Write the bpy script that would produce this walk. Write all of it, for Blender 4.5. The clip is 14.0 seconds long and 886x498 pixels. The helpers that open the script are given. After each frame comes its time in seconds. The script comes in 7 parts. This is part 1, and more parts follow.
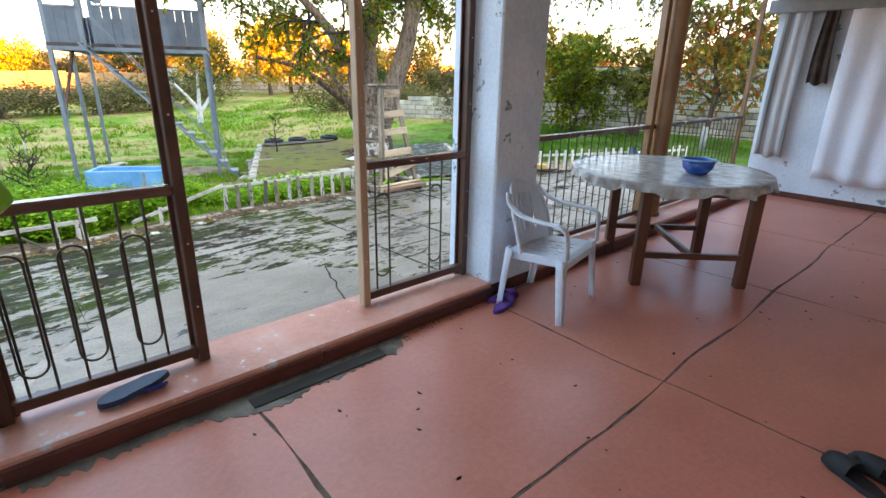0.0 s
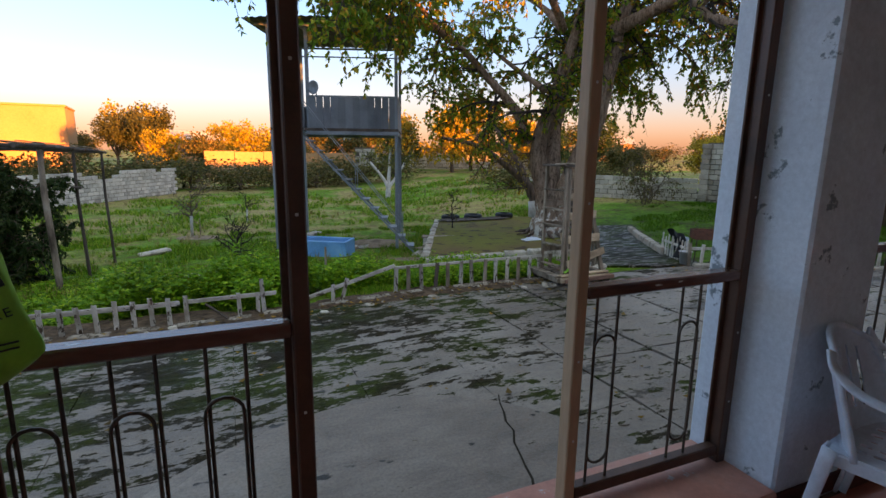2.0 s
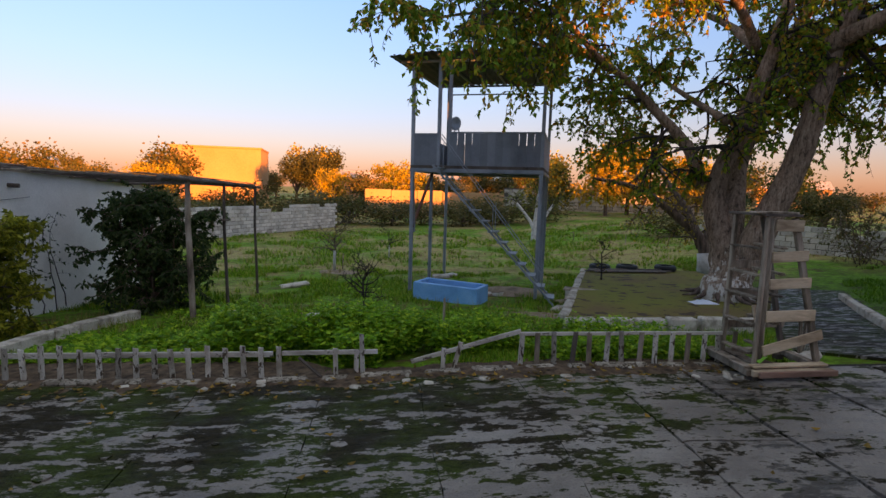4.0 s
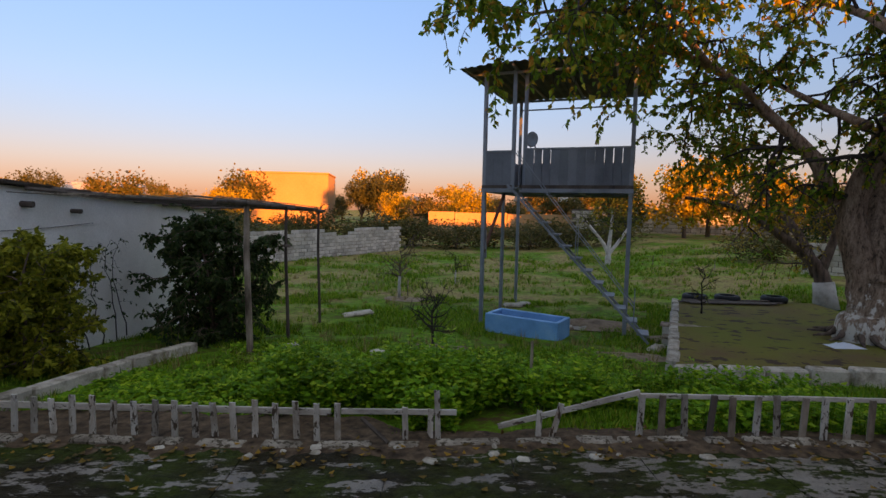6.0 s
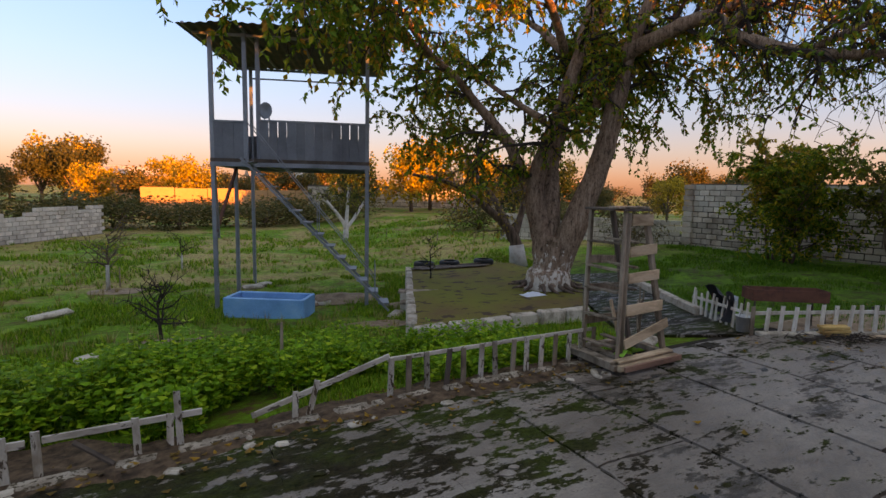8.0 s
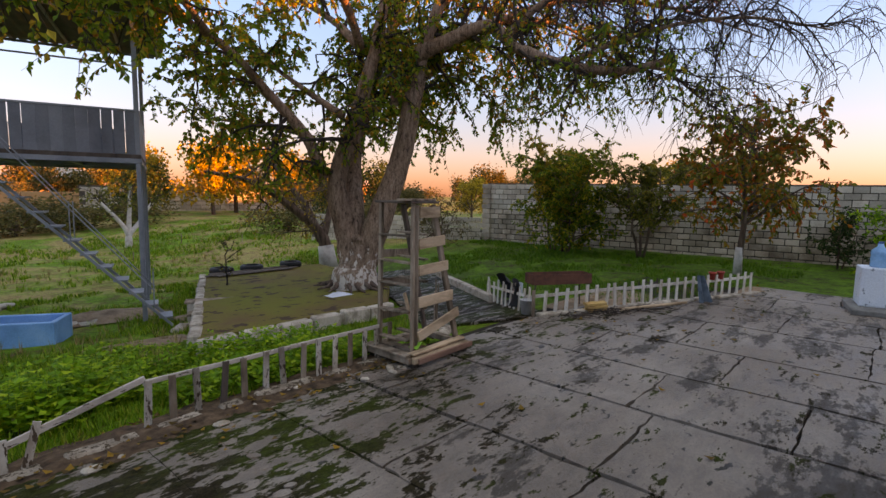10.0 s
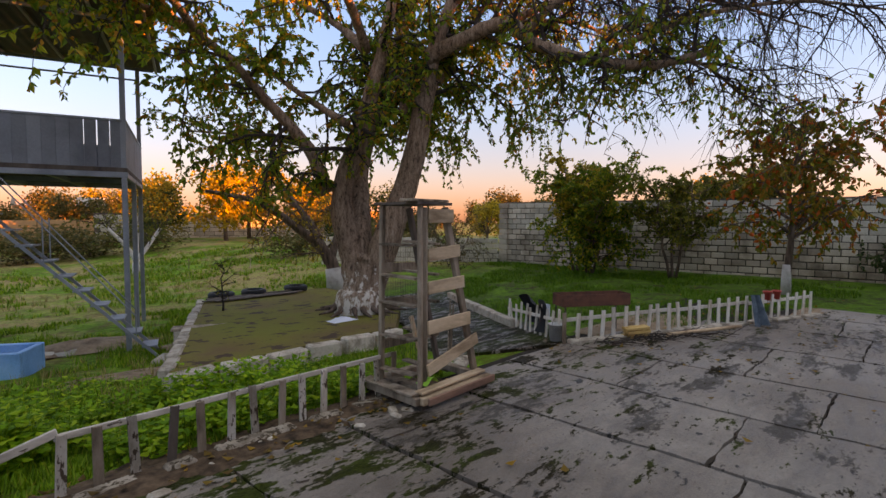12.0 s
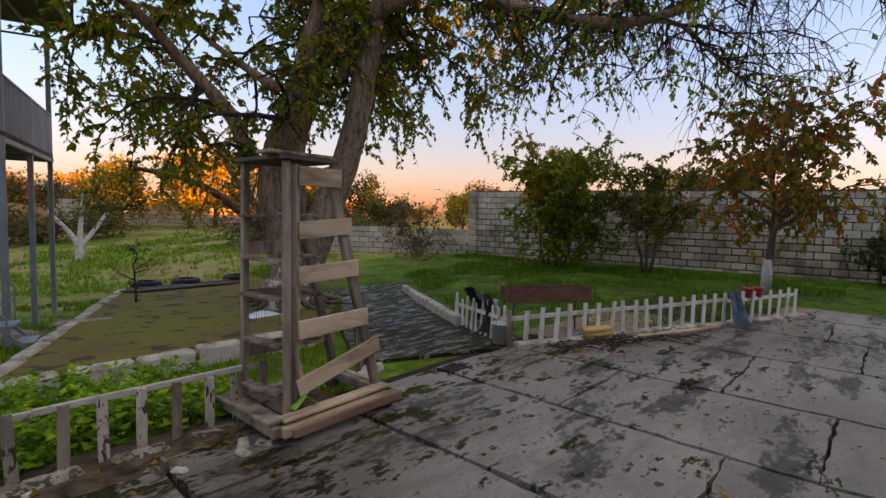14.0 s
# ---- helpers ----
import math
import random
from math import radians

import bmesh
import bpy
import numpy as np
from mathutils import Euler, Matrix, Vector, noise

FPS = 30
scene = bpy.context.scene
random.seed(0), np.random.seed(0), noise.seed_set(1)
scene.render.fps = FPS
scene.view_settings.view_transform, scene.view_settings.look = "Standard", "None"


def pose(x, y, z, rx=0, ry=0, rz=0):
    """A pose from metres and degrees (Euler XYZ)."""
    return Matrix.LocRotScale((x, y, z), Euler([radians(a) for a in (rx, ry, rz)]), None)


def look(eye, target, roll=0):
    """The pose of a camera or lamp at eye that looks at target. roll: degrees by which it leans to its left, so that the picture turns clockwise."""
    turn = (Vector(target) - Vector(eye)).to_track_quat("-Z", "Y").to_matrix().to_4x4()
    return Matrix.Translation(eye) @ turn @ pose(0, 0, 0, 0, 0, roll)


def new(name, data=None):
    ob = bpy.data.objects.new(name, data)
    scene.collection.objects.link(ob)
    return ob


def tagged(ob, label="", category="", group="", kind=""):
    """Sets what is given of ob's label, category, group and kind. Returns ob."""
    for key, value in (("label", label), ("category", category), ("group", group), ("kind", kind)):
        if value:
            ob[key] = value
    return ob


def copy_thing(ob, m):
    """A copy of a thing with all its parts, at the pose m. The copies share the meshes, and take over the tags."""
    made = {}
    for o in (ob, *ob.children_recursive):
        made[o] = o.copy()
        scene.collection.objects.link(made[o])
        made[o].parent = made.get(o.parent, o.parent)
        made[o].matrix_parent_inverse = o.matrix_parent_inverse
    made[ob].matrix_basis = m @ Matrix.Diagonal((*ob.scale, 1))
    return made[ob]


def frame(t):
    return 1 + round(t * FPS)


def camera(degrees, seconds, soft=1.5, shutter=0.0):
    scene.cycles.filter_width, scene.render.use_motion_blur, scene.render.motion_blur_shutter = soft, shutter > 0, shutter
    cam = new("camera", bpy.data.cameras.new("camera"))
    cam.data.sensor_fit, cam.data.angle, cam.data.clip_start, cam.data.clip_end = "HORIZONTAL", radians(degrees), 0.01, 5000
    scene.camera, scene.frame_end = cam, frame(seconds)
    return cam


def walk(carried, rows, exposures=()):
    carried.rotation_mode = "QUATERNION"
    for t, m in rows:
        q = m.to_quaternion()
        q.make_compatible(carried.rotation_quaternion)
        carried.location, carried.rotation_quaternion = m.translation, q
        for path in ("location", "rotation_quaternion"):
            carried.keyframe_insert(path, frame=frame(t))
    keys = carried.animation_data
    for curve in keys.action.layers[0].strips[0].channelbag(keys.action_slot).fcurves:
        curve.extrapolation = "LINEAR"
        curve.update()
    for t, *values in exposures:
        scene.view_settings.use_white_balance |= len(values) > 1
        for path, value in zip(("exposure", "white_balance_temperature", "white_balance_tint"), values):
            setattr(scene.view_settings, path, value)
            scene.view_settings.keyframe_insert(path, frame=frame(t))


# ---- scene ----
cam = camera(82.3, 14.0)
METRES, EYE, TILT, LEAN, TURN = 7.34, 1.5, 0.0, 0.0, -42.4
ROWS = [
    (0.0, 0.0, 0.0, 0.0, 0.38, -19.19, -1.08),
    (0.5, -0.0178, 0.0258, -0.0023, 6.04, -15.82, -0.98),
    (1.0, -0.0245, 0.0675, 0.0011, 11.56, -13.11, -0.77),
    (1.5, -0.0392, 0.1073, -0.0005, 15.18, -11.44, -0.68),
    (2.0, -0.049, 0.1448, -0.0016, 19.36, -11.17, -0.68),
    (2.5, -0.0375, 0.1839, -0.0035, 24.48, -10.82, -1.14),
    (3.0, -0.0523, 0.2314, -0.0076, 29.32, -10.04, -1.61),
    (3.5, -0.0805, 0.2786, -0.0033, 33.28, -8.91, -1.84),
    (4.0, -0.1049, 0.3343, -0.0056, 36.2, -7.0, -1.67),
    (6.5, -0.2451, 0.4423, -0.0076, 43.44, -4.66, -1.07),
    (7.0, -0.2489, 0.4451, -0.0069, 35.69, -5.48, -1.11),
    (7.5, -0.2528, 0.4378, -0.0065, 25.08, -6.09, -1.21),
    (8.0, -0.2468, 0.4318, -0.0077, 13.94, -6.78, -1.27),
    (8.5, -0.231, 0.4322, -0.0084, 4.16, -7.5, -1.22),
    (9.0, -0.2171, 0.4325, -0.0107, -3.64, -8.29, -1.32),
    (11.5, -0.1881, 0.5867, -0.0443, -6.76, -3.75, -0.17),
    (12.0, -0.1834, 0.6231, -0.055, -4.63, -3.27, -0.37),
    (12.5, -0.1606, 0.6552, -0.0696, -3.52, -2.89, -0.61),
    (13.0, -0.1295, 0.6937, -0.0756, -4.82, -3.24, -0.94),
    (13.5, -0.1082, 0.7449, -0.0794, -6.19, -3.64, -1.2),
    (14.0, -0.0711, 0.7863, -0.0816, -6.51, -3.95, -1.43),
]
EXPOSURE = 2.1
walk(cam, [(t, pose(0, 0, EYE, TILT, LEAN, TURN) @ pose(METRES * x, METRES * y, METRES * z, 90 + pitch, roll, yaw)) for t, x, y, z, yaw, pitch, roll in ROWS],
     exposures=[(t, EXPOSURE + e, k, tint) for t, e, k, tint in ((0.0, 2.95, 8500, 18), (0.5, 2.42, 8500, 18), (1.0, 1.92, 8300, 19), (1.5, 1.42, 8000, 20), (2.5, 0.98, 8000, 24), (3.5, 0.78, 8000, 28), (6.5, 0.4, 8300, 28), (7.5, 0.58, 8500, 29), (9.0, 1.1, 9300, 33), (14.0, 1.0, 9600, 34))])

# ---- world and sun ----
SUN_ELEVATION, SUN_AZIMUTH = 5.0, 150.0      # degrees; azimuth clockwise from +y
world = bpy.data.worlds.new("evening_sky")
scene.world = world
world.use_nodes = True
wn = world.node_tree
wn.nodes.clear()
sky = wn.nodes.new("ShaderNodeTexSky")
sky.sky_type, sky.sun_disc = "NISHITA", False
sky.sun_elevation, sky.sun_rotation = radians(SUN_ELEVATION), radians(SUN_AZIMUTH)
sky.altitude, sky.air_density, sky.dust_density, sky.ozone_density = 0, 1.3, 0.4, 4.8
wbg = wn.nodes.new("ShaderNodeBackground")
wbg.inputs["Strength"].default_value = 0.15
wout = wn.nodes.new("ShaderNodeOutputWorld")
hs = wn.nodes.new("ShaderNodeHueSaturation")
hs.inputs["Saturation"].default_value = 1.05
wn.links.new(sky.outputs[0], hs.inputs["Color"])
tint = wn.nodes.new("ShaderNodeMix")
tint.data_type, tint.blend_type = "RGBA", "MULTIPLY"
tint.inputs[0].default_value, tint.inputs[7].default_value = 1.0, (1.74, 0.88, 0.9, 1)
wn.links.new(hs.outputs[0], tint.inputs[6])
soft_sky = wn.nodes.new("ShaderNodeGamma")
soft_sky.inputs[1].default_value = 0.74
wn.links.new(tint.outputs[2], soft_sky.inputs[0])
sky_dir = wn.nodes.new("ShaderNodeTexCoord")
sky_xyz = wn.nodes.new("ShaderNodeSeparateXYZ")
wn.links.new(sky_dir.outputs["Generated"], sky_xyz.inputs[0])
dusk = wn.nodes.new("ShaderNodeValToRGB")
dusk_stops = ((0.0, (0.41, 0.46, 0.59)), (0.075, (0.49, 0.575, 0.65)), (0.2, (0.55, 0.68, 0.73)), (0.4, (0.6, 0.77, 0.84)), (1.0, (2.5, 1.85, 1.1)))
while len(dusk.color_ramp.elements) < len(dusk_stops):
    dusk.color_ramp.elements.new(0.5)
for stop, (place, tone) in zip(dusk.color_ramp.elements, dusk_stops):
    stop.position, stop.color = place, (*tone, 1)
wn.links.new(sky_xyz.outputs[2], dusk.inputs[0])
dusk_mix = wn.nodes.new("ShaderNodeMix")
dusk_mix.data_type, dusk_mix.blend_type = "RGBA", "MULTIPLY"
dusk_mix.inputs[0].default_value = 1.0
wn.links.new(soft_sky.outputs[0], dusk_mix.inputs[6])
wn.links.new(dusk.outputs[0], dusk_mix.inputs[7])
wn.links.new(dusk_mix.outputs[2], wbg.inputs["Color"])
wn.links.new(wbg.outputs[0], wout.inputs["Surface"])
sun_data = bpy.data.lights.new("sun", "SUN")
sun_data.energy, sun_data.angle, sun_data.color = 2.8, radians(0.6), (1.0, 0.38, 0.075)
sun = new("sun", sun_data)
az, el = radians(SUN_AZIMUTH), radians(SUN_ELEVATION)
sun.matrix_world = look(Vector((math.sin(az) * math.cos(el), math.cos(az) * math.cos(el), math.sin(el))) * 60, (0, 0, 0))

# ---- materials ----
rnd = random.Random(7)


def ramp(nt, fac, stops):
    r = nt.nodes.new("ShaderNodeValToRGB")
    e = r.color_ramp.elements
    while len(e) < len(stops):
        e.new(0.5)
    for k, (p, c) in zip(e, stops):
        k.position, k.color = p, (*c, 1) if len(c) == 3 else c
    nt.links.new(fac, r.inputs[0])
    return r.outputs[0]


def tex_noise(nt, scale, detail=6, rough=0.6, coords=None, stretch=None):
    n = nt.nodes.new("ShaderNodeTexNoise")
    n.inputs["Scale"].default_value, n.inputs["Detail"].default_value, n.inputs["Roughness"].default_value = scale, detail, rough
    if stretch:
        mp = nt.nodes.new("ShaderNodeMapping")
        mp.inputs["Scale"].default_value = stretch
        nt.links.new(coords, mp.inputs[0])
        coords = mp.outputs[0]
    nt.links.new(coords, n.inputs["Vector"])
    return n.outputs["Fac"]


def blend(nt, *pairs):
    """A weighted sum of several noises."""
    total = None
    for sock, k in pairs:
        n = nt.nodes.new("ShaderNodeMath")
        n.operation = "MULTIPLY_ADD"
        n.inputs[1].default_value = k
        nt.links.new(sock, n.inputs[0])
        if total is None:
            n.inputs[2].default_value = 0
        else:
            nt.links.new(total, n.inputs[2])
        total = n.outputs[0]
    return total


def mix(nt, fac, a, b, mode="MIX"):
    m = nt.nodes.new("ShaderNodeMix")
    m.data_type, m.blend_type = "RGBA", mode
    for sock, v in ((m.inputs[0], fac), (m.inputs[6], a), (m.inputs[7], b)):
        if isinstance(v, (int, float)):
            sock.default_value = v
        elif isinstance(v, tuple):
            sock.default_value = (*v, 1)
        else:
            nt.links.new(v, sock)
    return m.outputs[2]


def shader(name, rough=0.6, metal=0.0):
    m = bpy.data.materials.new(name)
    m.use_nodes = True
    nt = m.node_tree
    b = nt.nodes["Principled BSDF"]
    b.inputs["Roughness"].default_value, b.inputs["Metallic"].default_value = rough, metal
    if rough >= 0.8:
        b.inputs["Specular IOR Level"].default_value = 0.15
    geo = nt.nodes.new("ShaderNodeNewGeometry")
    return m, nt, b, geo.outputs["Position"]


def bump(nt, b, height, strength=0.3, distance=0.01):
    n = nt.nodes.new("ShaderNodeBump")
    n.inputs["Strength"].default_value, n.inputs["Distance"].default_value = strength, distance
    nt.links.new(height, n.inputs["Height"])
    nt.links.new(n.outputs[0], b.inputs["Normal"])


def worn(name, base, dark, light=None, scale=3.0, grain=60.0, rough=0.6, metal=0.0, stretch=None, amount=0.5, bumps=0.3, chips=None, chip_at=0.62, vary=0.0, islands=0.0):
    """Paint, plaster, stone, wood: a base colour with stains at one scale, grain at another, and chips down to what lies beneath."""
    m, nt, b, pos = shader(name, rough, metal)
    big = tex_noise(nt, scale, 5, 0.6, pos, stretch)
    small = tex_noise(nt, grain, 4, 0.7, pos, stretch)
    c = ramp(nt, big, [(0.3, dark), (0.3 + 0.35 * amount + 0.05, base), (0.8, light or base)])
    c = mix(nt, 0.35, c, ramp(nt, small, [(0.3, (0.45, 0.45, 0.45)), (0.7, (1, 1, 1))]), "MULTIPLY")
    if chips:
        c = mix(nt, ramp(nt, tex_noise(nt, scale * 4, 8, 0.65, pos, stretch), [(chip_at, (0, 0, 0)), (chip_at + 0.03, (1, 1, 1))]), c, chips)
    if islands:
        geo = nt.nodes.new("ShaderNodeNewGeometry")
        c = mix(nt, 1.0, c, ramp(nt, geo.outputs["Random Per Island"], [(0, (1 - islands,) * 3), (1, (1, 1, 1))]), "MULTIPLY")
    if vary:
        info = nt.nodes.new("ShaderNodeObjectInfo")
        c = mix(nt, 1.0, c, ramp(nt, info.outputs["Random"], [(0, (1 - vary,) * 3), (1, (1, 1, 1))]), "MULTIPLY")
    nt.links.new(c, b.inputs["Base Color"])
    bump(nt, b, small, bumps, 0.004)
    return m


def foliage(name, stops, rough=0.6, through_light=0.35):
    """Leaves: a colour to each leaf, some light through them."""
    m, nt, b, pos = shader(name, rough)
    b.inputs["Specular IOR Level"].default_value = 0.2
    geo = nt.nodes.new("ShaderNodeNewGeometry")
    c = ramp(nt, geo.outputs["Random Per Island"], stops)
    c = mix(nt, 0.5, c, ramp(nt, tex_noise(nt, 1.1, 3, 0.5, pos), [(0.35, (0.55, 0.55, 0.5)), (0.65, (1, 1, 1))]), "MULTIPLY")
    nt.links.new(c, b.inputs["Base Color"])
    tr = nt.nodes.new("ShaderNodeBsdfTranslucent")
    nt.links.new(c, tr.inputs["Color"])
    ms = nt.nodes.new("ShaderNodeMixShader")
    ms.inputs[0].default_value = through_light
    nt.links.new(b.outputs[0], ms.inputs[1])
    nt.links.new(tr.outputs[0], ms.inputs[2])
    nt.links.new(ms.outputs[0], nt.nodes["Material Output"].inputs["Surface"])
    return m


red_paint = worn("red_floor_paint", (0.6, 0.19, 0.125), (0.5, 0.145, 0.09), (0.65, 0.23, 0.16), 0.9, 35, 0.33, bumps=0.12, chips=(0.09, 0.06, 0.05), chip_at=0.735)
pink_paint = worn("faded_pink_paint", (0.6, 0.24, 0.17), (0.44, 0.15, 0.1), (0.64, 0.36, 0.29), 2.2, 50, 0.4, chips=(0.5, 0.47, 0.45), chip_at=0.62)
riser_paint = worn("dark_red_paint", (0.13, 0.03, 0.018), (0.05, 0.018, 0.013), (0.2, 0.05, 0.03), 4, 50, 0.5, stretch=(0.4, 1, 1))
joint_dirt = worn("joint_dirt", (0.04, 0.03, 0.021), (0.02, 0.015, 0.011), (0.07, 0.055, 0.04), 9, 80, 0.9)
floor_dirt = worn("floor_joint_dirt", (0.17, 0.12, 0.095), (0.08, 0.055, 0.045), (0.26, 0.19, 0.155), 9, 80, 0.9)
pale_earth = worn("pale_earth", (0.34, 0.235, 0.15), (0.17, 0.11, 0.07), (0.45, 0.33, 0.22), 4, 30, 0.95, bumps=0.9)
patch_cement = worn("bare_cement", (0.2, 0.175, 0.15), (0.08, 0.07, 0.06), (0.3, 0.27, 0.23), 7, 70, 0.85, bumps=0.7)
plaster = worn("white_plaster", (0.72, 0.81, 0.88), (0.58, 0.66, 0.73), (0.8, 0.86, 0.9), 1.6, 40, 0.6, bumps=0.2, chips=(0.2, 0.25, 0.28), chip_at=0.62)
plaster_plain = worn("limewash", (0.92, 0.87, 0.79), (0.8, 0.74, 0.65), (0.93, 0.89, 0.82), 0.8, 30, 0.85, bumps=0.4, chips=(0.36, 0.31, 0.26), chip_at=0.74)
brown_metal = worn("brown_painted_steel", (0.1, 0.042, 0.024), (0.055, 0.025, 0.017), (0.15, 0.066, 0.04), 5, 90, 0.42, bumps=0.15)
tan_metal = worn("tan_weathered_wood", (0.5, 0.32, 0.19), (0.34, 0.2, 0.12), (0.58, 0.4, 0.26), 4, 60, 0.6, stretch=(1, 1, 0.15))
column_paint = worn("brown_column_paint", (0.3, 0.15, 0.065), (0.2, 0.09, 0.04), (0.36, 0.19, 0.085), 3, 70, 0.35, bumps=0.1)
rod_metal = worn("dark_rod_steel", (0.075, 0.05, 0.032), (0.04, 0.028, 0.02), (0.12, 0.075, 0.045), 12, 90, 0.5)
rail_paint = worn("pale_streaked_rail_paint", (0.16, 0.065, 0.042), (0.07, 0.032, 0.024), (0.33, 0.25, 0.22), 5, 60, 0.22, stretch=(0.3, 1, 1), chips=(0.6, 0.55, 0.52), chip_at=0.62)
riser_board = worn("tarred_board", (0.05, 0.045, 0.042), (0.025, 0.023, 0.022), (0.09, 0.08, 0.072), 8, 60, 0.8, stretch=(0.2, 1, 1), bumps=0.5)
white_plastic = worn("white_plastic", (0.68, 0.75, 0.84), (0.58, 0.64, 0.72), None, 2, 30, 0.35, bumps=0.04, amount=0.3)
varnish_wood = worn("varnished_wood", (0.12, 0.04, 0.02), (0.06, 0.022, 0.013), (0.17, 0.06, 0.03), 6, 60, 0.35, stretch=(1, 1, 0.12), bumps=0.15)
grey_wood = worn("weathered_wood", (0.42, 0.31, 0.22), (0.1, 0.068, 0.045), (0.7, 0.56, 0.43), 7, 60, 0.85, stretch=(1, 1, 0.25), bumps=0.6, vary=0.45)
fresh_wood = worn("pale_wood", (0.78, 0.55, 0.35), (0.3, 0.185, 0.105), (0.84, 0.64, 0.44), 6, 50, 0.8, stretch=(0.25, 1, 1), bumps=0.5, vary=0.35)
red_wood = worn("reddish_old_wood", (0.36, 0.19, 0.13), (0.2, 0.11, 0.08), (0.52, 0.36, 0.27), 4, 45, 0.85, stretch=(0.25, 1, 1), bumps=0.6)
dark_wood = worn("dark_old_wood", (0.16, 0.12, 0.095), (0.08, 0.06, 0.05), (0.25, 0.2, 0.16), 5, 50, 0.85, stretch=(1, 1, 0.2), bumps=0.5, vary=0.3)
picket_paint = worn("flaking_white_paint", (0.8, 0.7, 0.57), (0.32, 0.23, 0.15), (0.9, 0.84, 0.74), 6, 50, 0.8, stretch=(1, 1, 0.35), chips=(0.12, 0.08, 0.05), chip_at=0.54, bumps=0.5, vary=0.5)
bed_paint = worn("white_fence_paint", (0.88, 0.81, 0.7), (0.5, 0.4, 0.29), (0.93, 0.89, 0.81), 6, 50, 0.8, stretch=(1, 1, 0.35), chips=(0.2, 0.14, 0.1), chip_at=0.64, bumps=0.5, vary=0.2)
rail_wood = worn("bleached_rail_wood", (0.66, 0.57, 0.46), (0.26, 0.2, 0.15), (0.8, 0.72, 0.62), 6, 50, 0.85, stretch=(0.3, 1, 1), chips=(0.13, 0.1, 0.075), chip_at=0.58, bumps=0.5)
grey_steel = worn("grey_painted_steel", (0.27, 0.29, 0.31), (0.17, 0.185, 0.2), (0.33, 0.35, 0.37), 1.5, 40, 0.5, metal=0.2, bumps=0.15)
grey_sheet = worn("grey_board", (0.21, 0.225, 0.245), (0.14, 0.15, 0.165), (0.26, 0.275, 0.29), 1.5, 30, 0.6, bumps=0.15, vary=0.2)
roof_sheet = worn("dark_roof_sheet", (0.07, 0.065, 0.06), (0.04, 0.037, 0.035), (0.11, 0.1, 0.09), 2, 40, 0.7, vary=0.3)
tub_blue = worn("blue_paint", (0.15, 0.44, 0.74), (0.1, 0.33, 0.6), (0.26, 0.56, 0.8), 2.2, 40, 0.5, chips=(0.3, 0.35, 0.38), chip_at=0.74)
tub_dark = worn("blue_paint_inside", (0.035, 0.13, 0.3), (0.02, 0.09, 0.22), (0.05, 0.18, 0.36), 3, 40, 0.5)
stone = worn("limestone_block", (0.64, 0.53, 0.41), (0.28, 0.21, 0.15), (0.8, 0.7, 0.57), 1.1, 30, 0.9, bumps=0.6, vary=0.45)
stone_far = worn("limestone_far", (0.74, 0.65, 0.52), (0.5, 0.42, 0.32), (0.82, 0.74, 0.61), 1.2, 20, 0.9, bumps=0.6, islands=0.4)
mortar = worn("dark_mortar", (0.12, 0.1, 0.08), (0.09, 0.075, 0.06), (0.22, 0.19, 0.16), 2, 30, 0.95)
kerb_stone = worn("kerb_stone", (0.66, 0.56, 0.44), (0.26, 0.2, 0.14), (0.78, 0.69, 0.56), 5, 40, 0.9, bumps=0.6, vary=0.3)
old_kerb = worn("soiled_kerb_stone", (0.46, 0.37, 0.28), (0.14, 0.1, 0.07), (0.64, 0.55, 0.44), 5, 40, 0.9, bumps=0.8, chips=(0.09, 0.065, 0.04), chip_at=0.52, vary=0.3)
rust = worn("rusty_sheet", (0.18, 0.075, 0.05), (0.09, 0.045, 0.035), (0.25, 0.11, 0.065), 6, 60, 0.8, bumps=0.5)
rubber = worn("black_rubber", (0.006, 0.006, 0.0065), (0.004, 0.004, 0.0045), (0.011, 0.011, 0.012), 12, 90, 0.7)
navy_foam = worn("navy_foam", (0.012, 0.03, 0.075), (0.008, 0.02, 0.05), (0.02, 0.042, 0.1), 12, 90, 0.55)
blue_strap = worn("blue_strap", (0.03, 0.06, 0.4), (0.02, 0.04, 0.3), None, 10, 90, 0.5)
purple_foam = worn("purple_foam", (0.13, 0.045, 0.28), (0.08, 0.03, 0.2), (0.2, 0.08, 0.36), 9, 80, 0.7)
bag_film = worn("green_bag_film", (0.25, 0.62, 0.06), (0.18, 0.5, 0.04), (0.34, 0.7, 0.12), 4, 20, 0.35, bumps=0.25)
bag_print = worn("dark_green_print", (0.012, 0.03, 0.015), (0.008, 0.02, 0.01), None, 6, 40, 0.5)
enamel_blue = worn("blue_enamel", (0.02, 0.1, 0.42), (0.012, 0.05, 0.26), (0.08, 0.26, 0.6), 14, 70, 0.15)
enamel_light = worn("light_blue_enamel", (0.16, 0.36, 0.6), (0.1, 0.26, 0.48), None, 10, 70, 0.2)
oilcloth = worn("clear_oilcloth", (0.46, 0.45, 0.43), (0.26, 0.24, 0.22), (0.66, 0.66, 0.66), 11, 40, 0.16, bumps=0.35)
white_sheet = worn("white_cotton", (0.78, 0.82, 0.88), (0.7, 0.74, 0.8), None, 1.5, 60, 0.9, bumps=0.2)
grey_cloth = worn("grey_striped_cloth", (0.55, 0.55, 0.55), (0.08, 0.08, 0.08), (0.72, 0.72, 0.72), 6, 60, 0.9, stretch=(1, 1.6, 0.04), bumps=0.3)
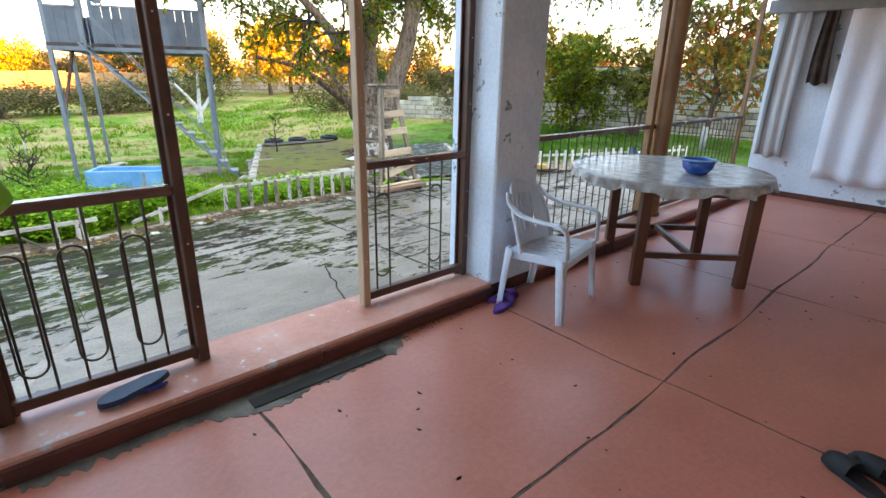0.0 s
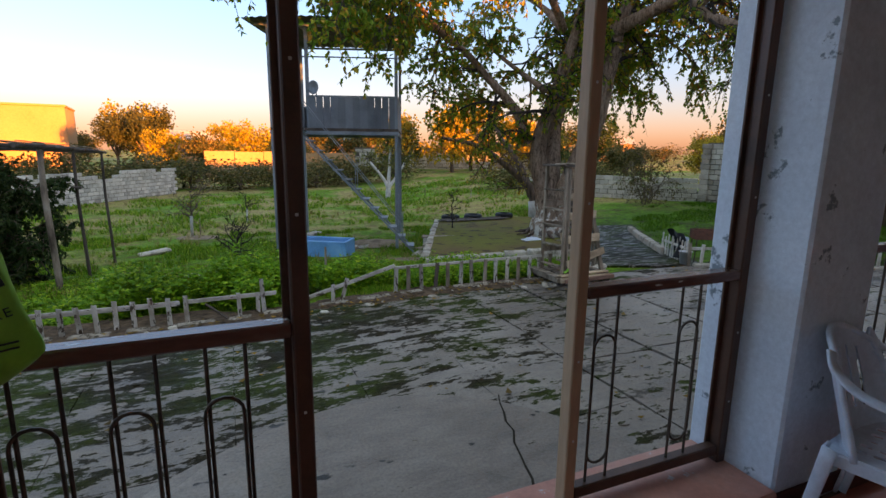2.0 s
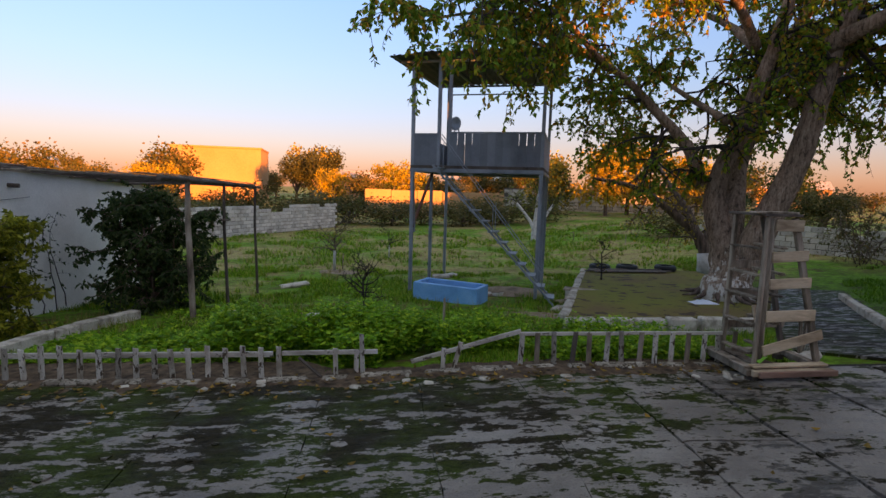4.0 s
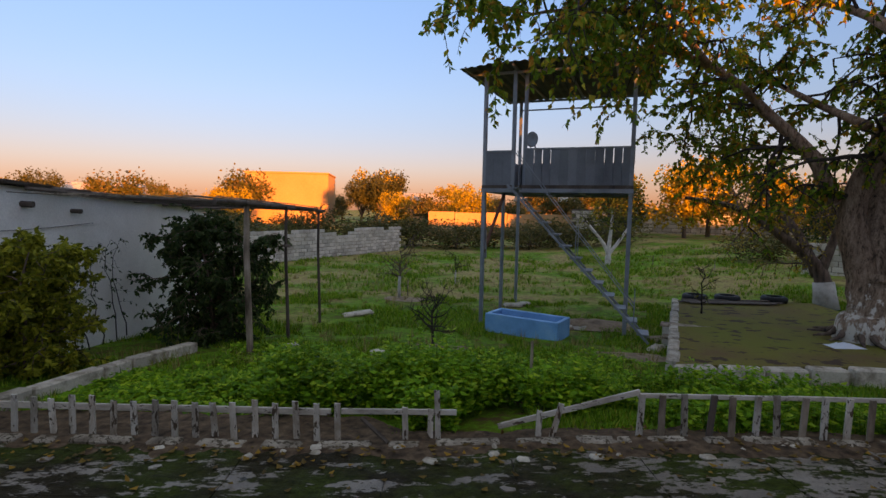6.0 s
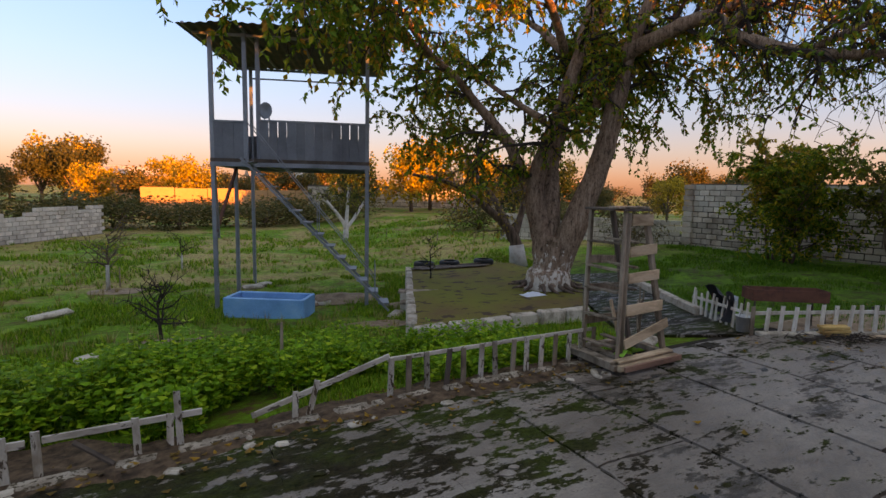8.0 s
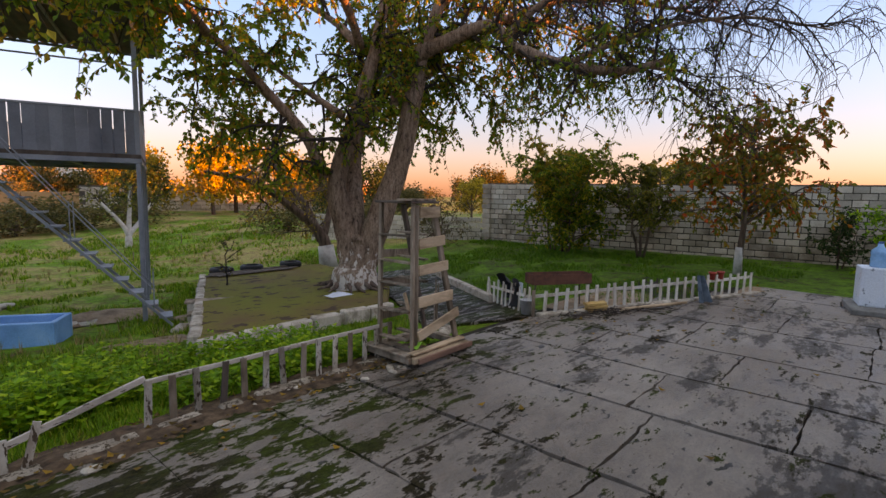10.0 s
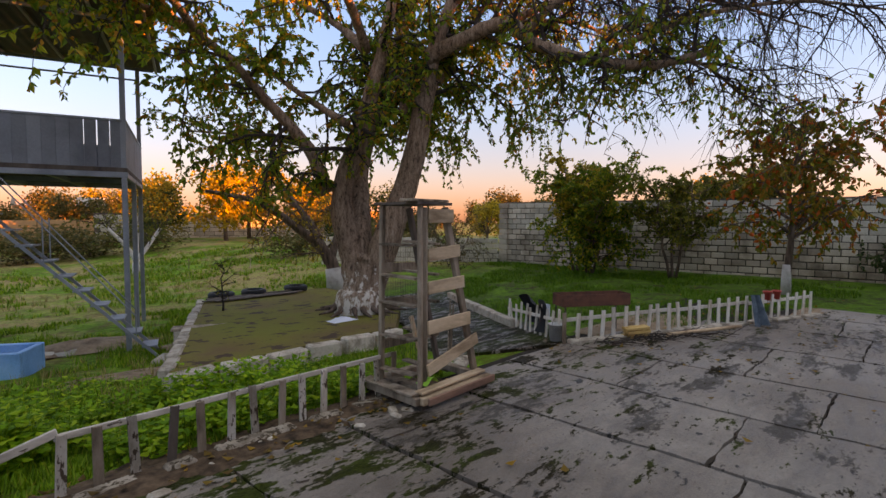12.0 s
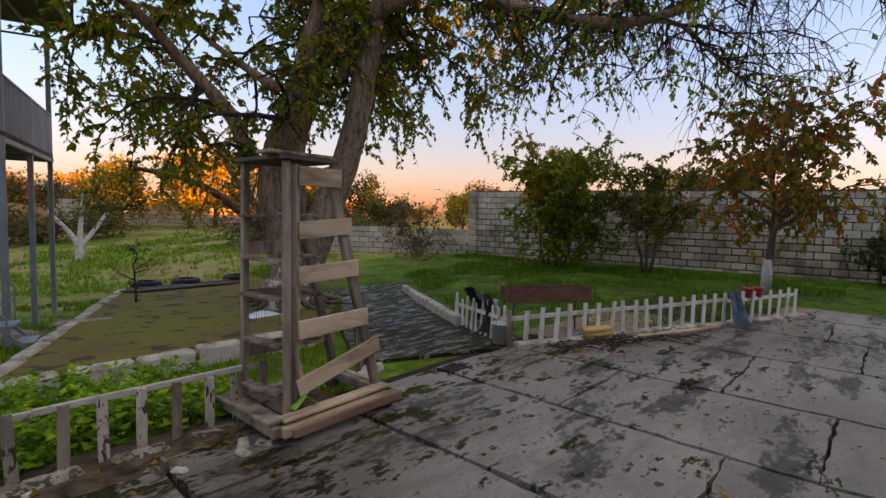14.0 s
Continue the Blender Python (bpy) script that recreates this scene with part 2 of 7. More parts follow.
brown_cloth = worn("brown_cloth", (0.075, 0.055, 0.045), (0.04, 0.03, 0.026), (0.12, 0.095, 0.08), 5, 60, 0.95)
house_orange = worn("tan_render", (0.5, 0.28, 0.13), (0.42, 0.23, 0.1), (0.55, 0.33, 0.16), 0.15, 4, 0.9)
whitewash = worn("whitewash", (0.62, 0.58, 0.52), (0.4, 0.35, 0.29), (0.7, 0.67, 0.62), 4, 40, 0.9, chips=(0.26, 0.18, 0.125), chip_at=0.66, bumps=0.7)
soil = worn("dark_soil", (0.12, 0.074, 0.045), (0.035, 0.024, 0.016), (0.24, 0.155, 0.095), 9, 50, 0.98, bumps=1.0)
bark = worn("brown_bark", (0.17, 0.115, 0.085), (0.055, 0.038, 0.03), (0.29, 0.21, 0.16), 9, 34, 0.95, stretch=(1, 1, 0.2), bumps=1.0)
twig_bark = worn("dark_twigs", (0.06, 0.045, 0.036), (0.035, 0.027, 0.022), (0.1, 0.08, 0.065), 6, 40, 0.95)
orange_fruit = worn("orange_fruit", (0.62, 0.14, 0.02), (0.5, 0.1, 0.015), (0.68, 0.2, 0.04), 6, 40, 0.4)
white_enamel = worn("white_bucket", (0.66, 0.66, 0.65), (0.5, 0.5, 0.5), None, 6, 50, 0.4)
grey_cement = worn("rough_cement", (0.25, 0.24, 0.22), (0.15, 0.14, 0.125), (0.33, 0.32, 0.3), 2.5, 35, 0.9, bumps=0.7)
water_blue = worn("blue_clear_plastic", (0.2, 0.5, 0.78), (0.13, 0.38, 0.66), (0.34, 0.62, 0.85), 3, 20, 0.15)



def old_wash():
    """Bark with the rest of a lime coat, thickest at the ground."""
    m, nt, b, pos = shader("worn_whitewash", 0.95)
    furrow = blend(nt, (tex_noise(nt, 16, 7, 0.7, pos, (1, 1, 0.22)), 0.6), (tex_noise(nt, 45, 5, 0.7, pos, (1, 1, 0.4)), 0.4))
    c = ramp(nt, furrow, [(0.4, (0.07, 0.045, 0.03)), (0.49, (0.28, 0.175, 0.115)), (0.63, (0.48, 0.33, 0.235))])
    c = mix(nt, 0.5, c, ramp(nt, tex_noise(nt, 1.6, 4, 0.6, pos, (1, 1, 0.5)), [(0.35, (0.5, 0.5, 0.5)), (0.62, (1, 1, 1))]), "MULTIPLY")
    xyz = nt.nodes.new("ShaderNodeSeparateXYZ")
    nt.links.new(pos, xyz.inputs[0])
    k = nt.nodes.new("ShaderNodeMath")
    k.operation = "MULTIPLY_ADD"
    k.inputs[1].default_value = -0.2
    nt.links.new(xyz.outputs[2], k.inputs[0])
    nt.links.new(tex_noise(nt, 9, 7, 0.7, pos, (1, 1, 0.6)), k.inputs[2])
    c = mix(nt, ramp(nt, k.outputs[0], [(0.57, (0, 0, 0)), (0.62, (1, 1, 1))]), c, (0.66, 0.58, 0.48))
    nt.links.new(c, b.inputs["Base Color"])
    bump(nt, b, furrow, 1.0, 0.018)
    return m


worn_wash = old_wash()
leaf_green = foliage("walnut_leaves", [(0, (0.1, 0.19, 0.018)), (0.5, (0.21, 0.34, 0.025)), (0.75, (0.42, 0.4, 0.035)), (0.9, (0.58, 0.33, 0.035)), (1, (0.5, 0.18, 0.025))], through_light=0.45)
leaf_weed = foliage("weed_leaves", [(0, (0.07, 0.19, 0.008)), (0.6, (0.19, 0.42, 0.014)), (1, (0.44, 0.58, 0.03))])
leaf_hedge = foliage("hedge_leaves", [(0, (0.07, 0.13, 0.012)), (0.6, (0.17, 0.27, 0.02)), (1, (0.6, 0.46, 0.03))])
leaf_dark = foliage("dark_leaves", [(0, (0.025, 0.05, 0.015)), (0.7, (0.06, 0.1, 0.026)), (1, (0.11, 0.14, 0.04))])
leaf_olive = foliage("olive_leaves", [(0, (0.07, 0.085, 0.014)), (0.6, (0.17, 0.19, 0.025)), (1, (0.33, 0.28, 0.035))])
# the strong red also stands in for low sun on the crown
leaf_persimmon = foliage("persimmon_leaves", [(0, (0.12, 0.16, 0.02)), (0.5, (0.28, 0.24, 0.03)), (0.78, (0.5, 0.24, 0.03)), (1, (0.75, 0.11, 0.025))])
leaf_gold = foliage("golden_leaves", [(0, (0.22, 0.17, 0.02)), (0.5, (0.46, 0.32, 0.03)), (1, (0.64, 0.43, 0.04))])
leaf_yellow = foliage("yellowish_leaves", [(0, (0.1, 0.12, 0.012)), (0.5, (0.26, 0.27, 0.02)), (1, (0.5, 0.45, 0.04))])
leaf_far = foliage("far_leaves", [(0, (0.06, 0.07, 0.02)), (0.6, (0.14, 0.12, 0.03)), (1, (0.24, 0.16, 0.05))])
leaf_pine = foliage("pine_needles", [(0, (0.05, 0.06, 0.02)), (1, (0.12, 0.11, 0.035))])
grass_blades = foliage("grass_blades", [(0, (0.06, 0.15, 0.007)), (0.6, (0.16, 0.33, 0.01)), (0.85, (0.3, 0.44, 0.03)), (1, (0.42, 0.36, 0.06))])
# deep green blades, darkened for the shade of wall and tree
shaded_lawn = foliage("shaded_lawn", [(0, (0.04, 0.125, 0.007)), (0.7, (0.095, 0.25, 0.012)), (1, (0.2, 0.33, 0.025))])
straw = foliage("straw_blades", [(0, (0.2, 0.15, 0.05)), (0.6, (0.38, 0.28, 0.1)), (1, (0.5, 0.4, 0.17))])
fallen = foliage("fallen_leaves", [(0, (0.12, 0.07, 0.025)), (0.7, (0.3, 0.17, 0.03)), (1, (0.5, 0.25, 0.03))])


def grass_ground():
    m, nt, b, pos = shader("grass_and_soil", 0.95)
    big = tex_noise(nt, 0.32, 6, 0.62, pos)
    mid = tex_noise(nt, 1.7, 6, 0.65, pos)
    fine = tex_noise(nt, 40, 4, 0.7, pos)
    tuft = tex_noise(nt, 7.5, 5, 0.65, pos)
    green = ramp(nt, blend(nt, (mid, 0.6), (tuft, 0.4)), [(0.37, (0.15, 0.085, 0.04)), (0.44, (0.11, 0.15, 0.012)), (0.53, (0.11, 0.25, 0.012)), (0.66, (0.22, 0.37, 0.025))])
    gxyz = nt.nodes.new("ShaderNodeSeparateXYZ")
    nt.links.new(pos, gxyz.inputs[0])
    near = nt.nodes.new("ShaderNodeMapRange")
    for k, v in ((1, 11.0), (2, 21.0), (3, -0.12), (4, 0.07)):
        near.inputs[k].default_value = v
    nt.links.new(gxyz.outputs[1], near.inputs[0])
    big = blend(nt, (big, 1.0), (near.outputs[0], 1.0))
    dry = ramp(nt, blend(nt, (mid, 0.5), (tuft, 0.5)), [(0.33, (0.17, 0.1, 0.045)), (0.5, (0.36, 0.26, 0.095)), (0.66, (0.34, 0.36, 0.08))])
    c = mix(nt, ramp(nt, big, [(0.49, (0, 0, 0)), (0.62, (1, 1, 1))]), green, dry)
    c = mix(nt, 0.6, c, ramp(nt, blend(nt, (fine, 0.5), (tuft, 0.5)), [(0.34, (0.3, 0.3, 0.3)), (0.58, (1, 1, 1))]), "MULTIPLY")
    # the lawn by the east wall is deep green, its shade darkened into the colour
    lawn = nt.nodes.new("ShaderNodeMapRange")
    for k, v in ((1, 8.5), (2, 10.5), (3, 0.0), (4, 0.85)):
        lawn.inputs[k].default_value = v
    nt.links.new(gxyz.outputs[0], lawn.inputs[0])
    back = nt.nodes.new("ShaderNodeMapRange")
    for k, v in ((1, 16.0), (2, 20.0), (3, 1.0), (4, 0.0)):
        back.inputs[k].default_value = v
    nt.links.new(gxyz.outputs[1], back.inputs[0])
    both = nt.nodes.new("ShaderNodeMath")
    both.operation = "MULTIPLY"
    nt.links.new(lawn.outputs[0], both.inputs[0])
    nt.links.new(back.outputs[0], both.inputs[1])
    c = mix(nt, both.outputs[0], c, ramp(nt, blend(nt, (mid, 0.5), (tuft, 0.5)), [(0.4, (0.05, 0.035, 0.018)), (0.46, (0.04, 0.085, 0.01)), (0.6, (0.085, 0.19, 0.012))]))
    nt.links.new(c, b.inputs["Base Color"])
    bump(nt, b, fine, 0.8, 0.03)
    return m


def yard_concrete(name, moss, pale=1.0, scale=2.3, spread=False, soot=0.0):
    """Old damp concrete: pale plates, dark stains and pits, moss creeping from the hollows."""
    m, nt, b, pos = shader(name, 0.6)
    big = tex_noise(nt, 0.5, 6, 0.6, pos)
    mid = tex_noise(nt, scale * 1.9, 5, 0.64, pos, (0.5, 1.5, 1))
    mid2 = tex_noise(nt, 5.5, 7, 0.7, pos, (0.6, 1.5, 1))
    small = tex_noise(nt, 17, 5, 0.7, pos, (0.7, 1.3, 1))
    fine = tex_noise(nt, 60, 5, 0.7, pos)
    c = ramp(nt, big, [(0.3, (0.27 * pale, 0.205 * pale, 0.155 * pale)), (0.52, (0.41 * pale, 0.33 * pale, 0.265 * pale)), (0.72, (0.56 * pale, 0.475 * pale, 0.395 * pale))])
    c = mix(nt, 0.6, c, ramp(nt, mid2, [(0.35, (0.34, 0.3, 0.26)), (0.56, (1, 1, 1))]), "MULTIPLY")
    c = mix(nt, 0.55, c, ramp(nt, fine, [(0.3, (0.4, 0.4, 0.4)), (0.6, (1, 1, 1))]), "MULTIPLY")
    pits = blend(nt, (tex_noise(nt, 4.5, 3, 0.5, pos, (0.8, 1.4, 1)), 0.75), (small, 0.25))
    c = mix(nt, ramp(nt, pits, [(0.625, (0, 0, 0)), (0.645, (1, 1, 1))]), c, (0.026, 0.021, 0.015))
    if soot:
        # broad blackened patches with ragged edges
        stain = blend(nt, (tex_noise(nt, 1.3, 4, 0.6, pos, (0.5, 1.6, 1)), 0.5), (mid2, 0.3), (small, 0.2))
        sxyz = nt.nodes.new("ShaderNodeSeparateXYZ")
        nt.links.new(pos, sxyz.inputs[0])
        east = nt.nodes.new("ShaderNodeMapRange")
        for k, v in ((1, 2.5), (2, 5.0), (3, -0.08), (4, 0.0)):
            east.inputs[k].default_value = v
        nt.links.new(sxyz.outputs[0], east.inputs[0])
        stain = blend(nt, (stain, 1.0), (east.outputs[0], 1.0))
        c = mix(nt, ramp(nt, stain, [(0.522, (0, 0, 0)), (0.532, (0.55 * soot,) * 3), (0.552, (0.92 * soot,) * 3)]), c, (0.05, 0.036, 0.024))
    tone = tex_noise(nt, 1.1, 4, 0.6, pos)
    growth = mix(nt, ramp(nt, tone, [(0.42, (0, 0, 0)), (0.6, (1, 1, 1))]), (0.045, 0.033, 0.016), (0.055, 0.072, 0.011))
    growth = mix(nt, 0.85, growth, ramp(nt, blend(nt, (fine, 0.5), (small, 0.5)), [(0.38, (0.06, 0.06, 0.06)), (0.62, (1, 1, 1))]), "MULTIPLY")
    cover = blend(nt, (mid, 0.44), (mid2, 0.32), (small, 0.24))
    if spread:
        # the old west end is overgrown, the newer slabs to the east hardly
        xyz = nt.nodes.new("ShaderNodeSeparateXYZ")
        nt.links.new(pos, xyz.inputs[0])
        span = nt.nodes.new("ShaderNodeMapRange")
        span.interpolation_type = "SMOOTHSTEP"
        for k, v in ((1, 0.8), (2, 6.2), (3, 0.05), (4, -0.02)):
            span.inputs[k].default_value = v
        nt.links.new(xyz.outputs[0], span.inputs[0])
        north = nt.nodes.new("ShaderNodeMapRange")
        for k, v in ((1, 5.0), (2, 7.8), (3, 0.0), (4, 0.05)):
            north.inputs[k].default_value = v
        nt.links.new(xyz.outputs[1], north.inputs[0])
        cover = blend(nt, (cover, 1.0), (span.outputs[0], 1.0), (north.outputs[0], 1.0))
    lo = 0.585 - 0.12 * moss
    mossy = ramp(nt, cover, [(lo - 0.012, (0, 0, 0)), (lo, (0.7,) * 3), (lo + 0.008, (1, 1, 1))])
    c = mix(nt, mossy, c, growth)
    nt.links.new(ramp(nt, mossy, [(0.0, (0.5,) * 3), (0.9, (0.06,) * 3)]), b.inputs["Specular IOR Level"])
    nt.links.new(c, b.inputs["Base Color"])
    nt.links.new(ramp(nt, mid2, [(0.35, (0.38,) * 3), (0.65, (0.8,) * 3)]), b.inputs["Roughness"])
    bump(nt, b, blend(nt, (cover, 0.7), (fine, 0.3)), 0.9, 0.03)
    return m


grass_mat = grass_ground()
slab_mat = yard_concrete("yard_concrete", 0.24, 0.74, 1.9, True, 1.0)
mossy_mat = yard_concrete("mossy_concrete", 0.8, 1.15, 2.2)
plate_mat = yard_concrete("broken_plates", 0.5, 0.8)
path_mat = yard_concrete("path_concrete", 0.95, 0.6, 2.3, False, 1.0)
landing_mat = yard_concrete("landing_concrete", -0.3, 0.85)
plot_mat = worn("mossy_screed", (0.19, 0.165, 0.03), (0.18, 0.1, 0.05), (0.17, 0.2, 0.02), 0.6, 30, 0.9, bumps=0.8, amount=0.5, chips=(0.075, 0.045, 0.028), chip_at=0.56)

# ---- mesh helpers ----


class Mesh:
    def __init__(self):
        self.v, self.f = [], []

    def add(self, verts, faces):
        n = len(self.v)
        self.v += [tuple(p) for p in verts]
        self.f += [tuple(n + i for i in f) for f in faces]
        return self

    def box(self, c, s, bevel=0.0, rot=None, taper=1.0):
        """A box with chamfered edges about centre c."""
        h = [k / 2 for k in s]
        b = min(bevel, 0.45 * min(s))
        R = Euler([radians(a) for a in rot]).to_matrix() if rot else Matrix.Identity(3)
        c = Vector(c)
        if b <= 0:
            vs = [c + R @ Vector((x * h[0] * (taper if z > 0 else 1), y * h[1] * (taper if z > 0 else 1), z * h[2])) for z in (-1, 1) for y in (-1, 1) for x in (-1, 1)]
            return self.add(vs, [(0, 2, 3, 1), (4, 5, 7, 6), (0, 1, 5, 4), (2, 6, 7, 3), (0, 4, 6, 2), (1, 3, 7, 5)])
        vs, idx = [], {}
        for sx in (-1, 1):
            for sy in (-1, 1):
                for sz in (-1, 1):
                    k = taper if sz > 0 else 1
                    for a in range(3):
                        p = [sx * (h[0] - b) * k, sy * (h[1] - b) * k, sz * (h[2] - b)]
                        p[a] = (sx, sy, sz)[a] * h[a] * (k if a < 2 else 1)
                        idx[sx, sy, sz, a] = len(vs)
                        vs.append(c + R @ Vector(p))
        fs = []
        for a in range(3):
            u, w = (a + 1) % 3, (a + 2) % 3
            for s1 in (-1, 1):
                q = []
                for su, sw in ((-1, -1), (1, -1), (1, 1), (-1, 1)):
                    k = [0, 0, 0]
                    k[a], k[u], k[w] = s1, su, sw
                    q.append(idx[k[0], k[1], k[2], a])
                fs.append(tuple(q if s1 > 0 else q[::-1]))
            for su in (-1, 1):
                for sw in (-1, 1):
                    k = [0, 0, 0]
                    q = []
                    for s1, ax in ((-1, u), (1, u), (1, w), (-1, w)):
                        k[a], k[u], k[w] = s1, su, sw
                        q.append(idx[k[0], k[1], k[2], ax])
                    fs.append(tuple(q if su * sw < 0 else q[::-1]))
        for sx in (-1, 1):
            for sy in (-1, 1):
                for sz in (-1, 1):
                    q = [idx[sx, sy, sz, a] for a in range(3)]
                    fs.append(tuple(q if sx * sy * sz > 0 else q[::-1]))
        return self.add(vs, fs)

    def beam(self, p, q, w, t, bevel=0.004, up=(0, 0, 1)):
        """A bar of section w by t from p to q; t lies along up as far as it can."""
        p, q = Vector(p), Vector(q)
        d = (q - p)
        z = d.normalized()
        x = Vector(up).cross(z)
        if x.length < 1e-4:
            x = Vector((1, 0, 0)).cross(z)
        x.normalize()
        y = z.cross(x)
        R = Matrix((x, y, z)).transposed().to_euler()
        return self.box((p + q) / 2, (w, t, d.length), bevel, [math.degrees(a) for a in R])

    def tube(self, pts, radii, seg=8, cap=True):
        pts = [Vector(p) for p in pts]
        if isinstance(radii, (int, float)):
            radii = [radii] * len(pts)
        n0 = len(self.v)
        side = None
        for i, p in enumerate(pts):
            d = (pts[min(i + 1, len(pts) - 1)] - pts[max(i - 1, 0)]).normalized()
            if side is None:
                side = d.cross(Vector((0.31, 0.87, 0.38))).normalized()
            side = (side - d * side.dot(d)).normalized()
            w = d.cross(side)
            for k in range(seg):
                a = 2 * math.pi * k / seg
                self.v.append(tuple(p + (side * math.cos(a) + w * math.sin(a)) * radii[i]))
        for i in range(len(pts) - 1):
            for k in range(seg):
                a, b = n0 + i * seg + k, n0 + i * seg + (k + 1) % seg
                self.f.append((a, b, b + seg, a + seg))
        if cap:
            self.f.append(tuple(range(n0 + seg - 1, n0 - 1, -1)))
            self.f.append(tuple(range(len(self.v) - seg, len(self.v))))
        return self

    def ribbon(self, path, w, t, across):
        """A flat moulded strip, rounded at its edges, along a path; across is its width's direction."""
        pts = [Vector(p) for p in path]
        ws = w if isinstance(w, list) else [w] * len(pts)
        n0, sec = len(self.v), 8
        for i, p in enumerate(pts):
            d = (pts[min(i + 1, len(pts) - 1)] - pts[max(i - 1, 0)]).normalized()
            x = Vector(across)
            x = (x - d * x.dot(d)).normalized()
            y = d.cross(x)
            for u, v in ((-0.5, -0.2), (-0.38, -0.5), (0.38, -0.5), (0.5, -0.2), (0.5, 0.2), (0.38, 0.5), (-0.38, 0.5), (-0.5, 0.2)):
                self.v.append(tuple(p + x * u * ws[i] + y * v * t))
        for i in range(len(pts) - 1):
            for k in range(sec):
                a, b = n0 + i * sec + k, n0 + i * sec + (k + 1) % sec
                self.f.append((a, b, b + sec, a + sec))
        self.f.append(tuple(range(n0 + sec - 1, n0 - 1, -1)))
        self.f.append(tuple(range(len(self.v) - sec, len(self.v))))
        return self

    def lathe(self, prof, c=(0, 0, 0), seg=32):
        n0 = len(self.v)
        for r, z in prof:
            for k in range(seg):
                a = 2 * math.pi * k / seg
                self.v.append((c[0] + r * math.cos(a), c[1] + r * math.sin(a), c[2] + z))
        for i in range(len(prof) - 1):
            for k in range(seg):
                a, b = n0 + i * seg + k, n0 + i * seg + (k + 1) % seg
                self.f.append((a, b, b + seg, a + seg))
        return self

    def sheet(self, fn, nu, nv):
        n0 = len(self.v)
        for j in range(nv + 1):
            for i in range(nu + 1):
                self.v.append(tuple(fn(i / nu, j / nv)))
        for j in range(nv):
            for i in range(nu):
                a = n0 + j * (nu + 1) + i
                self.f.append((a, a + 1, a + nu + 2, a + nu + 1))
        return self

    def leaf(self, p, d, side, size, width=0.5):
        """One leaf: a folded diamond of two quads."""
        p, d, side = Vector(p), Vector(d), Vector(side)
        n = d.cross(side) * 0.16
        n0 = len(self.v)
        for q in (p, p + (d * 0.45 + side * width * 0.5 + n) * size, p + d * size, p + (d * 0.45 - side * width * 0.5 + n) * size, p + d * 0.45 * size):
            self.v.append(tuple(q))
        self.f += [(n0, n0 + 1, n0 + 2, n0 + 4), (n0, n0 + 4, n0 + 2, n0 + 3)]

    def prism(self, pts, z0, z1, inset=0.0):
        n = len(pts)
        cx, cy = sum(p[0] for p in pts) / n, sum(p[1] for p in pts) / n
        top = [(p[0] + (cx - p[0]) * inset, p[1] + (cy - p[1]) * inset, z1(*p[:2]) if callable(z1) else z1) for p in pts]
        bot = [(p[0], p[1], z0(*p[:2]) if callable(z0) else z0) for p in pts]
        return self.add(bot + top, [tuple(range(n, 2 * n)), tuple(range(n - 1, -1, -1))] + [(i, (i + 1) % n, n + (i + 1) % n, n + i) for i in range(n)])

    def data(self, name, mat, smooth=False):
        me = bpy.data.meshes.new(name)
        me.from_pydata(self.v, [], self.f)
        me.materials.append(mat)
        if smooth:
            me.polygons.foreach_set("use_smooth", [True] * len(me.polygons))
        me.update()
        return me


def part(name, m, mat, parent=None, label="", smooth=False, kind=""):
    ob = new(name, m.data(name, mat, smooth) if isinstance(m, Mesh) else m)
    ob.parent = parent
    return tagged(ob, label=label, kind=kind)


def thing(name, label, category, at=(0, 0, 0), turn=0.0, group="", kind=""):
    ob = new(name)
    ob.empty_display_size = 0.2
    ob.matrix_world = pose(*at, 0, 0, turn)
    return tagged(ob, label, category, group, kind)


def jit(a):
    return rnd.uniform(-a, a)


def smoothstep(a, b, x):
    k = min(1.0, max(0.0, (x - a) / (b - a)))
    return k * k * (3 - 2 * k)


def smooth_path(pts, n=4):
    """A rounded line through the points of a limb."""
    pts = [Vector(p) for p in pts]
    out = []
    for i in range(len(pts) - 1):
        p0, p1, p2, p3 = pts[max(i - 1, 0)], pts[i], pts[i + 1], pts[min(i + 2, len(pts) - 1)]
        for k in range(n):
            u = k / n
            out.append(0.5 * ((2 * p1) + (p2 - p0) * u + (2 * p0 - 5 * p1 + 4 * p2 - p3) * u * u + (3 * p1 - p0 - 3 * p2 + p3) * u ** 3))
    return out + [pts[-1]]


def ground_z(x, y):
    """The lie of the land: level by the house, falling away down the garden, less so to the east."""
    fall = 0.108 * min(max(y - 8, 0), 6.5) + 0.033 * min(max(y - 14.5, 0), 7.5) + 0.02 * min(max(y - 22, 0), 10)
    fall *= 1 - 0.95 * smoothstep(7, 20, x)
    west = 0.13 * (1 - smoothstep(-0.5, 3.2, x))
    return -0.66 - fall - west * (1 - smoothstep(8, 12, y))


# ---- ground ----
def garden():
    m = Mesh()

    def fn(u, v):
        s, t = 2 * u - 1, 2 * v - 1
        x, y = 6 + 18 * s + 290 * s ** 5, 13 + 17 * t + 380 * t ** 5
        rough = noise.noise(Vector((x * 0.7, y * 0.7, 0))) + 0.4 * noise.noise(Vector((x * 2.3, y * 2.3, 5)))
        return x, y, ground_z(x, y) - 0.05 + 0.05 * rough * smoothstep(8, 9, y)
    m.sheet(fn, 280, 280)
    g = part("ground", m, grass_mat, label="rough grass and bare soil of a garden and fields", smooth=True)
    tagged(g, category="ground", kind="structure")


garden()

